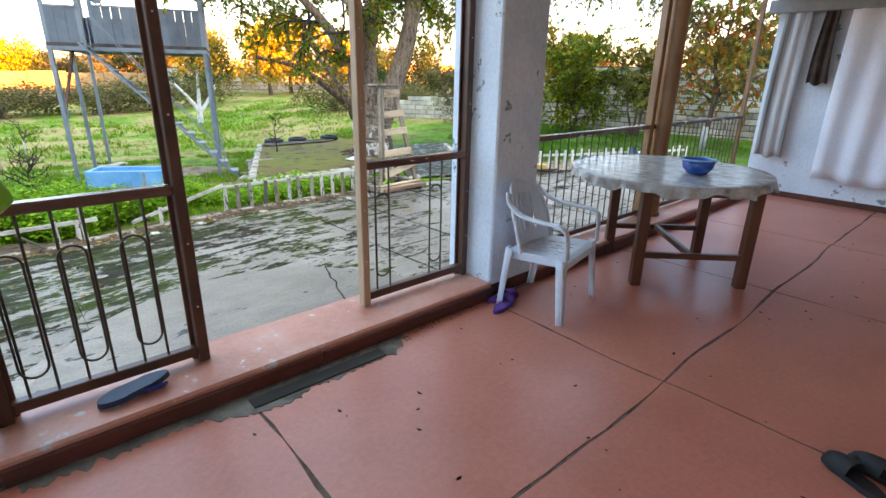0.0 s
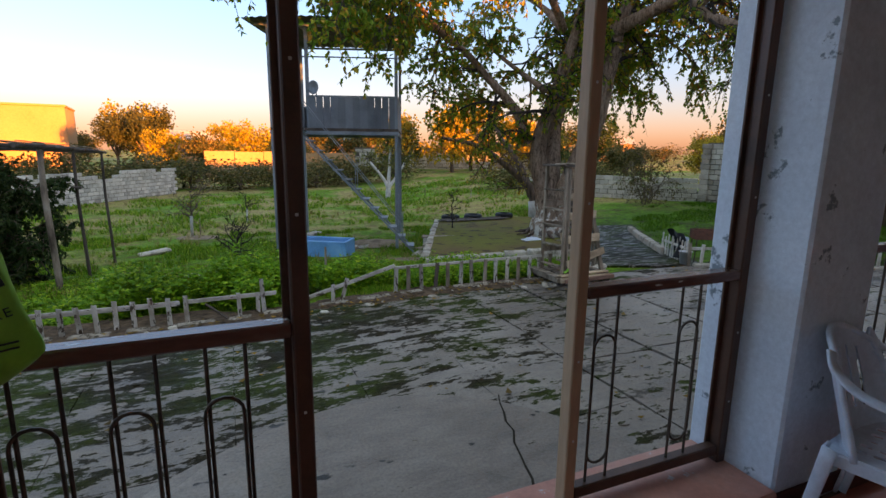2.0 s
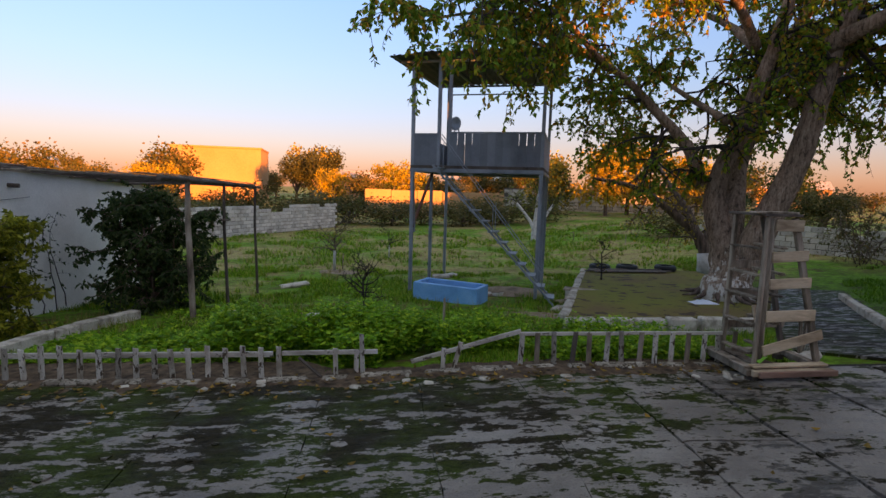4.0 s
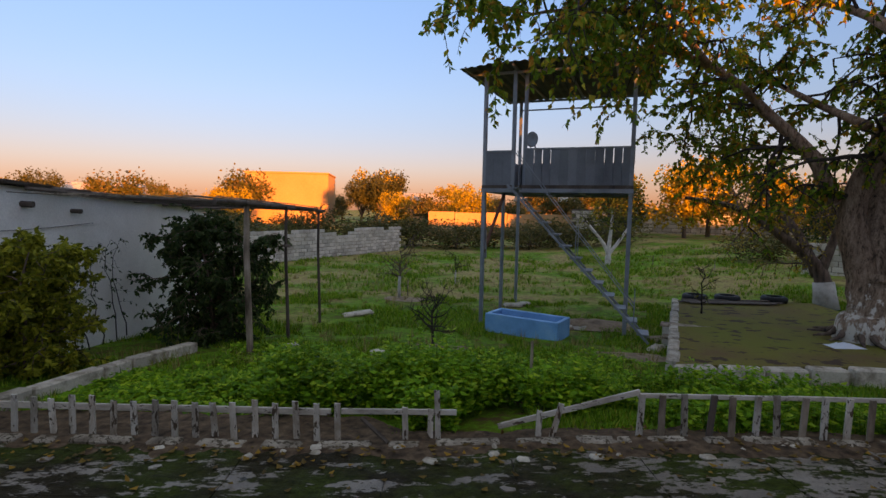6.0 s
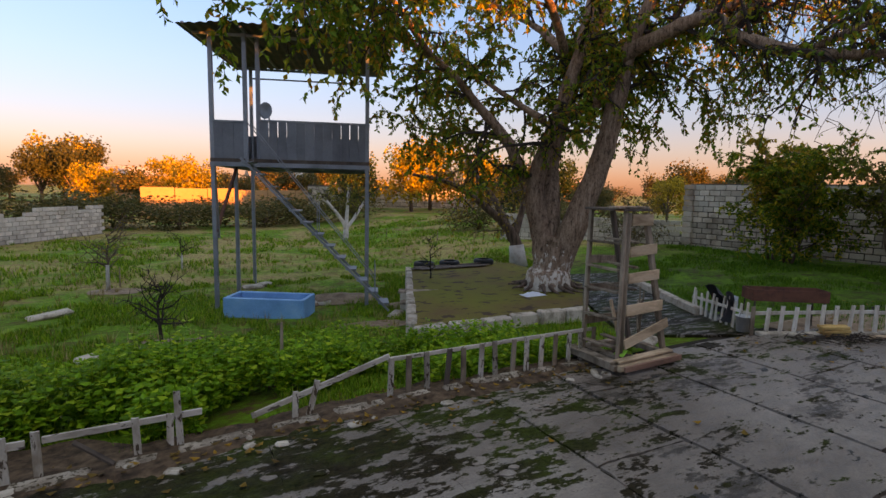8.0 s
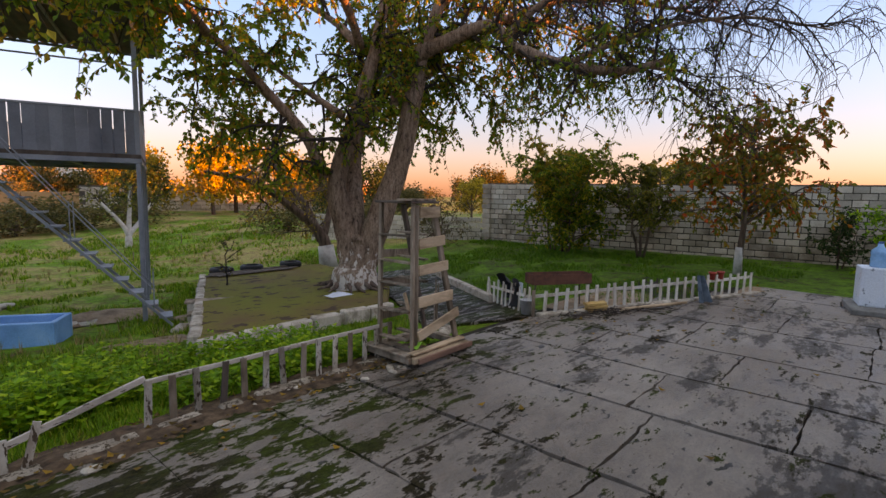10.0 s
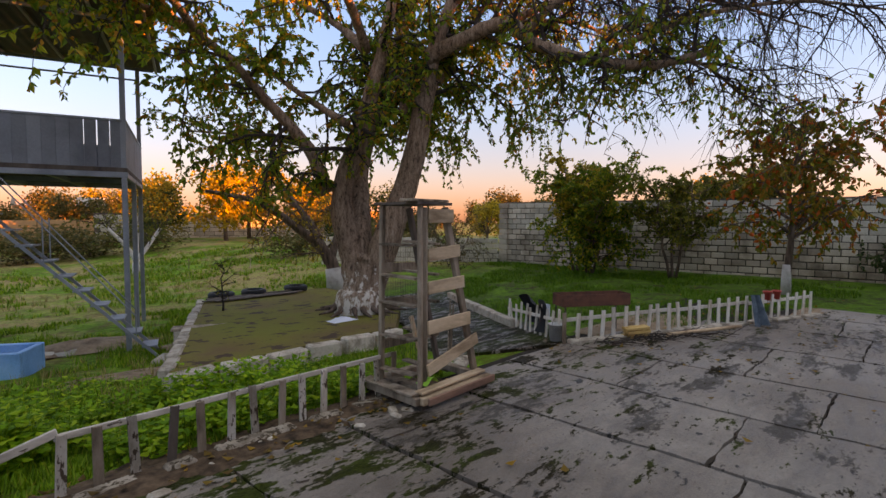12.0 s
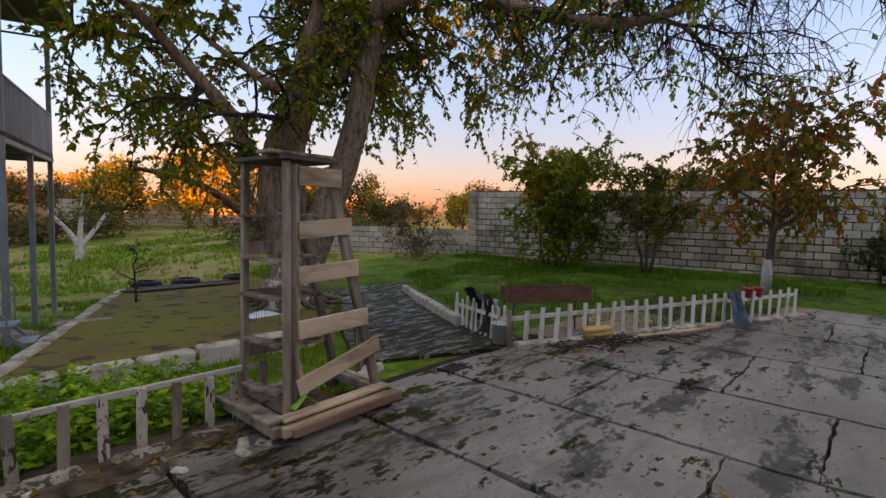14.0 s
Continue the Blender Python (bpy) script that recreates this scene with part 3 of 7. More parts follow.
# ---- house: porch floor, sill, pillars, ceiling, walls ----
PORCH_Y, SILL, FRAME_Y, FAR_X = 2.2, 0.11, 2.46, 7.95


def porch():
    base = part("floor", Mesh().box((1.95, -0.15, -0.153), (12.0, 4.7, 0.3)), floor_dirt, label="red painted concrete porch floor with dark cracked joints")
    tagged(base, category="floor", kind="structure")
    xs, ys = [-4.05, -2.6, -1.05, 0.7, 2.4, 4.18, 5.9, 7.62, 7.94], [-2.49, -0.85, 0.9, 2.195]
    for i in range(len(xs) - 1):
        for j in range(len(ys) - 1):
            x0, x1, y0, y1 = xs[i], xs[i + 1], ys[j], ys[j + 1]
            pts, n = [], 12
            for (ax, ay), (bx, by) in (((x0, y0), (x1, y0)), ((x1, y0), (x1, y1)), ((x1, y1), (x0, y1)), ((x0, y1), (x0, y0))):
                for k in range(n):
                    u = k / n
                    x, y = ax + (bx - ax) * u, ay + (by - ay) * u
                    gap = 0.002 + 0.009 * max(0, noise.noise(Vector((x * 2.1, y * 2.1, 3))) + 0.1) + 0.009 * rnd.random()
                    wob = 0.03 * noise.noise(Vector((x * 1.3, y * 1.3, 9)))
                    cx, cy = (x0 + x1) / 2, (y0 + y1) / 2
                    x += wob + (gap if x < cx - 1e-3 else -gap if x > cx + 1e-3 else 0) * (1 if abs(x - cx) > 0.97 * (x1 - x0) / 2 else 0)
                    y += wob + (gap if y < cy - 1e-3 else -gap if y > cy + 1e-3 else 0) * (1 if abs(y - cy) > 0.97 * (y1 - y0) / 2 else 0)
                    pts.append((min(x, 7.94), min(y, 2.197)))
            part("floor_panel", Mesh().prism(pts, -0.02, 0.0), red_paint, base)
    # bare cement where the paint has gone, by the sill
    pts = []
    for k in range(200):
        u = k / 199
        wide = 0.03 + 0.06 * max(0, 0.35 + noise.noise(Vector((u * 9, 2, 1)))) + (0.14 * math.exp(-((u - 0.5) / 0.09) ** 2)) + 0.09 * smoothstep(0.5, 0.62, u) * (1 - smoothstep(0.9, 1.0, u)) + 0.04 * noise.noise(Vector((u * 40, 5, 1)))
        pts.append((-0.15 + 1.8 * u, 2.17 - max(0.006, wide) - 0.018 * noise.noise(Vector((u * 120, 7, 2)))))
    pts += [(1.67, 2.175), (1.2, 2.178), (0.6, 2.178), (-0.16, 2.178)]
    part("cement_patch", Mesh().prism(pts, -0.01, 0.003), patch_cement, base, "bare grey cement where the paint has gone")
    part("floor_board", Mesh().beam((0.7, 2.085, 0.006), (1.45, 2.075, 0.006), 0.085, 0.01, 0.004), riser_board, base, "dark board let into the floor")
    # sills
    def sill(x0, x1, name, top_mat):
        s = part(name, Mesh().box(((x0 + x1) / 2, 2.41, SILL / 2 - 0.03), (x1 - x0, 0.44, SILL + 0.06), 0.012), top_mat, label="painted concrete sill between porch pillars")
        tagged(s, category="sill", kind="structure")
        m = Mesh()
        n = max(2, int((x1 - x0) / 0.9))
        for k in range(n):
            a, b = x0 + (x1 - x0) * k / n, x0 + (x1 - x0) * (k + 1) / n
            m.box(((a + b) / 2, 2.183 + jit(0.002), 0.042), (b - a - 0.004, 0.024, 0.08), 0.006)
        part("kick_board", m, riser_paint, s, "dark red painted board")
    sill(-0.2, 2.475, "sill_west", pink_paint)
    sill(2.925, 7.95, "sill_east", pink_paint)
    for name, x in (("pillar_west", -0.43), ("pillar_east", 2.7)):
        p = part(name, Mesh().box((x, 2.43, 1.0), (0.45, 0.43, 3.7), 0.012), plaster, label="unseen white plastered pillar of an added open porch bay with flaking paint")
        tagged(p, category="pillar", kind="structure")
        m = Mesh().box((x, 2.207, 0.045), (0.45, 0.012, 0.09), 0.003)
        part("pillar_skirting", m, riser_paint, p, "dark red painted skirting")
    c = part("ceiling", Mesh().box((1.95, 0.15, 2.9), (12.2, 5.4, 0.12)), plaster_plain, label="plain white porch ceiling")
    tagged(c, category="ceiling", kind="structure")
    lintel = part("lintel", Mesh().box((1.95, 2.43, 2.72), (12.2, 0.4, 0.24), 0.01), plaster_plain, label="plain white lintel over the porch opening")
    tagged(lintel, category="lintel", kind="structure")
    w = part("wall_east", Mesh().box((8.05, -0.15, 1.4), (0.2, 5.1, 2.9)), plaster, label="white plastered end wall of the porch with stains")
    tagged(w, category="wall", kind="structure")
    part("skirting", Mesh().box((7.942, -0.15, 0.035), (0.02, 4.6, 0.07), 0.004), riser_paint, w, "dark red skirting")
    w = part("wall_south", Mesh().box((1.95, -2.6, 1.4), (12.0, 0.2, 2.9)), plaster_plain, label="plain plastered house wall behind the porch")
    tagged(w, category="wall", kind="structure")
    # unseen open bay, added so that more sky light enters the porch
    sill(-3.9, -0.66, "sill_far_west", pink_paint)
    p = part("pillar_far_west", Mesh().box((-4.1, 2.43, 1.0), (0.4, 0.43, 3.7), 0.012), plaster, label="unseen white plastered pillar of an added open porch bay")
    tagged(p, category="pillar", kind="structure")
    f = part("foundation", Mesh().box((1.95, 0.1, -0.75), (12.4, 4.96, 0.84), 0.01), grey_cement, label="rough cement plinth under the porch")
    tagged(f, category="plinth", kind="structure")


porch()


def main_house():
    """The unseen house behind the porch and added ones beside it, sized to block the low sun."""
    for x0, x1, eave, ridge, name, lab in ((-4.5, 14.5, 4.2, 8.4, "house_block", "unseen house behind the porch, its gable roof raised to shade the yard"), (-60, -4.55, 3.2, 4.6, "neighbour_house", "unseen plain gable-roofed house added to keep the low sun off the yard"), (14.55, 75, 4.2, 7.2, "neighbour_house", "unseen plain gable-roofed house added to keep the low sun off the yard")):
        h = thing(name, lab, "house", ((x0 + x1) / 2, -6.8, -0.7), kind="structure")
        L = x1 - x0
        part("wall", Mesh().box((0, 0, eave / 2), (L, 7.9, eave)), plaster_plain, h)
        part("roof", Mesh().add([(-L / 2, -4.3, eave - 0.1), (L / 2, -4.3, eave - 0.1), (L / 2, 4.0, eave - 0.1), (-L / 2, 4.0, eave - 0.1), (-L / 2, 0, ridge), (L / 2, 0, ridge)],
                                [(0, 1, 5, 4), (2, 3, 4, 5), (0, 4, 3), (1, 2, 5), (0, 3, 2, 1)]), roof_sheet, h)


main_house()


def landing():
    s = thing("round_steps", "rounded cracked concrete landing and step before the porch", "steps", (1.12, 2.64, 0), kind="structure")
    for r, z0, z1, name in ((1.72, -0.9, -0.36, "step"), (1.24, -0.5, -0.05, "landing")):
        pts = [(r * math.cos(a) * (1 + 0.012 * math.sin(7 * a)), r * math.sin(a) * (1 + 0.01 * math.sin(5 * a + 1))) for a in [math.pi * k / 48 for k in range(49)]]
        part(name, Mesh().prism(pts, z0, z1, 0.006), landing_mat, s)
    crack = Mesh()
    p = Vector((0.55, 0.0))
    pts = [p.copy()]
    for k in range(10):
        p = p + Vector((jit(0.05) + 0.01, 0.1))
        pts.append(p.copy())
    for a, b in zip(pts, pts[1:]):
        crack.beam((a.x, a.y, -0.05), (b.x, b.y, -0.05), 0.008 + 0.006 * rnd.random(), 0.006, 0)
    part("crack", crack, joint_dirt, s, "dark crack in the concrete")


landing()


# ---- the paved yard ----
def yard():
    m = Mesh()

    def fn(u, v):
        x, y = -9 + u * 12.7, 2.55 + v * 5.42
        h = noise.noise(Vector((x * 2.6, y * 3.4, 1))) * 0.018 + noise.noise(Vector((x * 6, y * 8, 4))) * 0.012
        return x, y, ground_z(x, y) - 0.02 + h
    m.sheet(fn, 150, 90)
    old = part("old_pavement", m, mossy_mat, label="old broken concrete yard overgrown with moss", smooth=True)
    tagged(old, category="pavement", kind="structure")
    # broken plates that stand a little proud of the moss
    r = random.Random(5)
    plates = []
    for k in range(7):
        c = Mesh()
        n = r.randrange(6, 10)
        ring = [(math.cos(6.283 * i / n) * r.uniform(0.65, 1.1), math.sin(6.283 * i / n) * r.uniform(0.4, 0.75)) for i in range(n)]
        c.prism(ring, -0.4, 0.0)
        plates.append(c)
    for k in range(230):
        x, y = r.uniform(-5.5, 3.6), r.uniform(3.4, 7.7)
        if k > 150:
            x, y = r.uniform(-5.5, 5.0), r.uniform(6.6, 7.75)
        if noise.noise(Vector((x * 0.7, y * 0.9, 5))) < -0.15:
            continue
        a = r.uniform(0.03, 0.085)
        src = plates[k % 7]
        pm = Mesh()
        ca, sa = math.cos(jit(0.6)), math.sin(jit(0.6))
        top = r.uniform(0.004, 0.02)
        pm.add([(p[0] * a * ca - p[1] * a * sa, p[0] * a * sa + p[1] * a * ca, top if p[2] > -0.2 else -0.05) for p in src.v], src.f)
        o = part("broken_plate", pm, plate_mat, old)
        o.matrix_basis = Matrix.Translation((x, y, ground_z(x, y)))
    bed = part("pavement", Mesh().sheet(lambda u, v: (3.5 + u * 11.2, -1 + v * 9.2, ground_z(3.5 + u * 11.2, -1 + v * 9.2) - 0.04), 30, 30), joint_dirt, label="grey concrete slab yard with dirty joints")
    tagged(bed, category="pavement", kind="structure")
    xs = [-8.8, -7.4, -6.2, -4.9, -3.5, -2.2, -0.9, 0.4, 1.5, 2.55, 3.62, 4.65, 6.0, 7.25, 8.6, 10.3, 11.9, 13.5, 14.9]

    def slab(pts, mat=None):
        zz = jit(0.0015)
        part("paving_slab", Mesh().prism(pts, lambda x, y: ground_z(x, y) - 0.1, lambda x, y: ground_z(x, y) + 0.004 + zz, 0.003), mat or slab_mat, bed)

    def wob(x, y):
        return x + 0.05 * noise.noise(Vector((x * 0.9, y * 0.9, 2))), y + 0.05 * noise.noise(Vector((x * 0.9, y * 0.9, 7)))
    for i in range(len(xs) - 1):
        top = 7.95 if xs[i] < 8 else 7.95 - (xs[i] - 8) * 0.42
        y = 2.7 if xs[i] < 8.3 else 0.5
        while y < top - 0.3:
            ln = min(rnd.uniform(1.0, 2.4), top - y)
            if top - y - ln < 0.5:
                ln = top - y
            g = 0.024 if xs[i] > 2.6 else 0.001
            edge = []
            x0, x1, y0, y1 = xs[i] + g, xs[i + 1] - g, y + g * 0.4, y + ln - g * 0.4
            for (ax, ay), (bx, by) in (((x0, y0), (x1, y0)), ((x1, y0), (x1, y1)), ((x1, y1), (x0, y1)), ((x0, y1), (x0, y0))):
                for k in range(11):
                    px, py = wob(ax + (bx - ax) * k / 11, ay + (by - ay) * k / 11)
                    edge.append((px + jit(0.015 if xs[i] > 2.6 else 0.005), py + jit(0.013 if xs[i] > 2.6 else 0.005)))
            slab(edge)
            y += ln
    # the path that leaves the yard between plot and bed
    a, b, w = Vector((7.9, 8.3)), Vector((12.6, 15.2)), 1.05
    d = (b - a).normalized()
    s = Vector((d.y, -d.x))
    n = 7
    for k in range(n):
        p, q = a + (b - a) * k / n + d * 0.012, a + (b - a) * (k + 1) / n - d * 0.012
        quad = []
        for e0, e1 in ((p - s * w, p + s * w), (p + s * w, q + s * w), (q + s * w, q - s * w), (q - s * w, p - s * w)):
            for j in range(5):
                e = e0 + (e1 - e0) * j / 5
                quad.append((e.x + jit(0.02), e.y + jit(0.02)))
        slab(quad, path_mat)


yard()


def soil_band():
    """Earth and rubble washed up along the fence."""
    m = Mesh()

    def fn(u, v):
        x = -6.5 + 12.6 * u
        edge = 7.62 + 0.22 * noise.noise(Vector((x * 0.9, 0, 4))) + 0.14 * noise.noise(Vector((x * 4, 0, 2))) + 0.1
        y = edge + (8.35 + 0.5 * (1 - smoothstep(0.0, 0.7, x)) + 0.12 * noise.noise(Vector((x * 1.7, 3, 8))) - edge) * v
        rise = min(1, v * 4) * 0.03 + 0.02 * noise.noise(Vector((x * 5, y * 5, 3))) + 0.012 * noise.noise(Vector((x * 14, y * 14, 6)))
        return x, y, ground_z(x, y) - 0.012 + (rise if v > 0.02 else -0.02)
    m.sheet(fn, 260, 34)
    s = part("soil_band", m, soil, label="dark earth and leaf mould along the fence foot", smooth=True)
    tagged(s, category="soil", kind="structure")
    r = random.Random(17)
    for k in range(26):
        x, y = r.uniform(-4.5, 6.0), r.uniform(7.6, 7.98)
        st = thing("rubble_stone", "small pale rubble stone on the earth", "stone", (x, y, ground_z(x, y) - 0.01), r.uniform(0, 180), group="rubble along the fence")
        a = r.uniform(0.03, 0.09)
        part("stone", Mesh().box((0, 0, 0.02), (a * 1.5, a, 0.04), 0.016, (jit(8), jit(8), 0)), kerb_stone, st)


soil_band()


def kerb(name, a, b, w, h, label, step=0.55, z=None, mat=None):
    k = thing(name, label, "kerb", (0, 0, 0), kind="structure")
    a, b = Vector(a), Vector(b)
    n = max(1, int((b - a).length / step))
    cuts = [0] + [(i + jit(0.25)) / n for i in range(1, n)] + [1]
    for u, v in zip(cuts, cuts[1:]):
        p, q = a + (b - a) * (u + 0.006), a + (b - a) * (v - 0.006)
        p3 = (p.x + jit(0.012), p.y + jit(0.012), ground_z(p.x, p.y) + h / 2 - 0.03 + jit(0.012))
        q3 = (q.x + jit(0.012), q.y + jit(0.012), ground_z(q.x, q.y) + h / 2 - 0.03 + jit(0.012))
        part("kerb_stone", Mesh().beam(p3, q3, w * rnd.uniform(0.85, 1.1), h + 0.06, 0.018), mat or kerb_stone, k)
    return k


kerb("kerb_by_fence", (-6.5, 8.0), (5.4, 8.05), 0.14, 0.035, "row of worn flat stones along the picket fence", mat=old_kerb)
kerb("kerb_by_wall", (-4.15, 8.75), (-3.55, 12.2), 0.2, 0.12, "pale stone kerb of a garden bed", 0.7)
kerb("kerb_by_path", (9.5, 9.4), (12.6, 13.8), 0.17, 0.14, "long pale concrete kerb beside the path", 1.6)
kerb("kerb_of_bed", (8.55, 7.86), (13.9, 5.55), 0.14, 0.05, "worn stones at the foot of the small fence", 0.6)


# ---- picket fences ----
def picket(parent, x, y, z, h, w=0.055, lean=0.0, tip=True, mat=None, face=0.0):
    m = Mesh()
    hw, t = w / 2, 0.009
    pts = [(-hw, 0), (hw, 0), (hw * 0.95, h - (0.045 if tip else 0.004)), (0, h) if tip else (0, h - 0.006), (-hw * 0.95, h - (0.045 if tip else 0.0))]
    m.add([(a, -t, b) for a, b in pts] + [(a, t, b) for a, b in pts], [(0, 1, 2, 3, 4), (9, 8, 7, 6, 5)] + [(i, i + 5, (i + 1) % 5 + 5, (i + 1) % 5) for i in range(5)])
    ob = part("picket", m, mat or picket_paint, parent)
    ob.matrix_basis = pose(x, y, z - 0.04, jit(2.5), lean + jit(2.0), face + jit(3))
    return ob


def long_fence():
    f = thing("picket_fence", "weathered white picket fence with a broken sagging stretch", "fence", (0, 0, 0))
    x = -6.4
    while x < 0.0:
        picket(f, x, 8.16 + jit(0.01), ground_z(x, 8.16), 0.42 + jit(0.03), 0.058, jit(2), False)
        x += 0.197 + jit(0.012)
    rail = Mesh()
    for a, b in ((-6.5, -4.2), (-4.2, -2.1), (-2.1, -0.2)):
        rail.beam((a, 8.185, ground_z(a, 8) + 0.27), (b, 8.185, ground_z(b, 8) + 0.265), 0.02, 0.065, 0.004)
    part("rail", rail, rail_wood, f)
    part("loose_rail", Mesh().beam((-0.1, 8.19, ground_z(0, 8) + 0.27), (1.0, 8.2, ground_z(1, 8) + 0.24), 0.02, 0.055, 0.004), rail_wood, f)
    for x, h, lean in ((0.52, 0.37, 0), (0.75, 0.34, 1), (0.83, 0.52, -1), (1.78, 0.3, 0), (1.9, 0.38, 14)):
        picket(f, x, 8.17, ground_z(x, 8.1), h, 0.055, lean, False)
    part("fallen_picket", Mesh().beam((0.1, 8.12, ground_z(0, 8) + 0.24), (0.36, 8.08, ground_z(0, 8) + 0.02), 0.055, 0.018, 0.003), dark_wood, f)
    part("sagging_rail", Mesh().beam((1.4, 8.2, ground_z(1.4, 8) + 0.09), (2.72, 8.16, ground_z(2.7, 8) + 0.42), 0.02, 0.055, 0.004), rail_wood, f)
    x = 2.72
    k = 0
    while x < 5.5:
        picket(f, x, 8.13 + jit(0.012), ground_z(x, 8.1), 0.45 + jit(0.025), 0.06, (4 if k == 0 else 0) + jit(2.5), False, grey_wood if k % 3 == 1 else dark_wood if k % 7 == 3 else None)
        x += 0.213 + jit(0.015)
        k += 1
    r = Mesh()
    for a, b in ((2.7, 4.1), (4.1, 5.5)):
        r.beam((a, 8.16, ground_z(a, 8) + 0.385), (b, 8.16, ground_z(b, 8) + 0.38), 0.02, 0.045, 0.004)
    part("rail", r, rail_wood, f)


long_fence()


def bed_fence():
    f = thing("small_picket_fence", "low white picket fence round a flower bed", "fence", (0, 0, 0))
    a, b = Vector((8.5, 7.88)), Vector((13.72, 5.67))
    d = (b - a)
    ang = math.degrees(math.atan2(d.y, d.x))
    n = 25
    for i in range(n + 1):
        p = a + d * i / n
        picket(f, p.x, p.y, ground_z(p.x, p.y), 0.52 + jit(0.02) - (0.04 if i < 4 else 0), 0.062, jit(3), False, grey_wood if i == 0 else bed_paint, ang)
    for u, v in ((0, 0.36), (0.36, 0.7), (0.7, 1.0)):
        p, q = a + d * u, a + d * v
        part("rail", Mesh().beam((p.x, p.y + 0.025, ground_z(p.x, p.y) + 0.34), (q.x, q.y + 0.025, ground_z(q.x, q.y) + 0.35 + jit(0.02)), 0.02, 0.055, 0.004), bed_paint, f)
    c = Vector((9.75, 9.75))
    e = c - a
    ang2 = math.degrees(math.atan2(e.y, e.x))
    for i in range(1, 12):
        p = a + e * i / 11
        picket(f, p.x, p.y, ground_z(p.x, p.y), 0.5 + jit(0.05), 0.06, jit(7), False, bed_paint, ang2)
    part("side_rail", Mesh().beam((a.x, a.y, ground_z(*a) + 0.32), (c.x, c.y, ground_z(*c) + 0.3), 0.02, 0.05, 0.004), bed_paint, f)
    part("loose_pole", Mesh().tube([(9.9, 6.95, -0.6), (11.4, 6.3, -0.6)], [0.03, 0.025], 8), fresh_wood, f)


bed_fence()


# ---- raised plot with a broken cement edge ----
def plot():
    zt = lambda x, y: -0.70 - 0.045 * (y - 10.3)
    p = thing("raised_plot", "old raised concrete plot with mossy soil and a cracked edge", "foundation", (0, 0, 0), kind="structure")
    pts = [(4.22, 10.72), (7.9, 10.8), (10.0, 13.0), (11.3, 17.9), (7.6, 18.1)]
    m = Mesh()
    inner = []
    for k in range(5):
        a, b = Vector(pts[k]), Vector(pts[(k + 1) % 5])
        for j in range(8):
            inner.append(tuple(a + (b - a) * j / 8))
    part("soil", m.prism(inner, -2.2, lambda x, y: zt(x, y) - 0.035), plot_mat, p, "mossy screed and bare soil")
    def edge(a, b, n, w, up):
        a, b = Vector(a), Vector(b)
        for i in range(n):
            u, v = i / n + 0.008, (i + 1) / n - 0.008
            q, r = a + (b - a) * u, a + (b - a) * v
            part("edge_block", Mesh().beam((q.x, q.y, zt(*q) - 0.245 + up + jit(0.025)), (r.x + jit(0.03), r.y + jit(0.03), zt(*r) - 0.245 + up + jit(0.025)), w, 0.46, 0.025), kerb_stone, p)
    edge((4.15, 10.6), (7.9, 10.66), 6, 0.2, 0.0)
    edge((4.2, 10.8), (7.55, 18.2), 9, 0.18, 0.0)
    for x, y in ((8.0, 18.0), (8.9, 17.95), (10.2, 17.9)):
        t = thing("tyre_planter", "old black tyre planter at the plot edge", "planter", (x, y, zt(x, y) - 0.03), group="tyres along the plot")
        part("tread", Mesh().lathe([(0.2, 0.0), (0.3, 0.0), (0.34, 0.05), (0.34, 0.13), (0.3, 0.18), (0.2, 0.18), (0.22, 0.09), (0.2, 0.0)], seg=20), rubber, t, smooth=True)
    b = thing("plank_pile", "weathered loose boards lying on the plot", "board", (8.3, 17.2, zt(8.3, 17.2) - 0.02))
    for i in range(4):
        part("board", Mesh().beam((-0.9 + jit(0.2), i * 0.16, 0.03), (1.5 + jit(0.3), i * 0.16 + jit(0.1), 0.03), 0.13, 0.03), dark_wood, b)
    s = thing("white_bag", "crumpled white plastic sack on the ground", "sack", (7.75, 12.15, zt(7.7, 12.1) - 0.035))
    part("sack", Mesh().sheet(lambda u, v: (0.55 * (u - .5), 0.3 * (v - .5), 0.005 + 0.09 * math.sin(math.pi * u) * math.sin(math.pi * v) * (0.7 + 0.6 * noise.noise(Vector((u * 5, v * 5, 1))))), 12, 8), white_sheet, s, smooth=True)


plot()


# ---- blue tub ----
def tub():
    t = thing("bath_trough", "light blue painted concrete trough standing on the grass", "trough", (2.74, 15.08, ground_z(2.7, 15.1) - 0.05), -32)
    L, W, H, w = 1.78, 0.78, 0.44, 0.09
    part("wall_front", Mesh().box((0, -W / 2 + w / 2, H / 2), (L, w, H), 0.015), tub_blue, t)
    part("wall_back", Mesh().box((0, W / 2 - w / 2, H / 2), (L, w, H), 0.015), tub_blue, t)
    for s in (-1, 1):
        part("wall_end", Mesh().box((s * (L / 2 - w / 2), 0, H / 2 - 0.002), (w, W - 2 * w + 0.006, H - 0.004), 0.012), tub_blue, t)
    part("bottom", Mesh().box((0, 0, 0.06), (L - 0.05, W - 0.05, 0.1)), tub_dark, t, "darker blue bottom")
    part("rag", Mesh().sheet(lambda u, v: (-0.35 + 0.4 * u, -0.2 + 0.25 * v, 0.16 + 0.2 * math.sin(math.pi * u) * (0.5 + v * 0.5)), 8, 6), rubber, t, "dark rag lying inside", True)


tub()


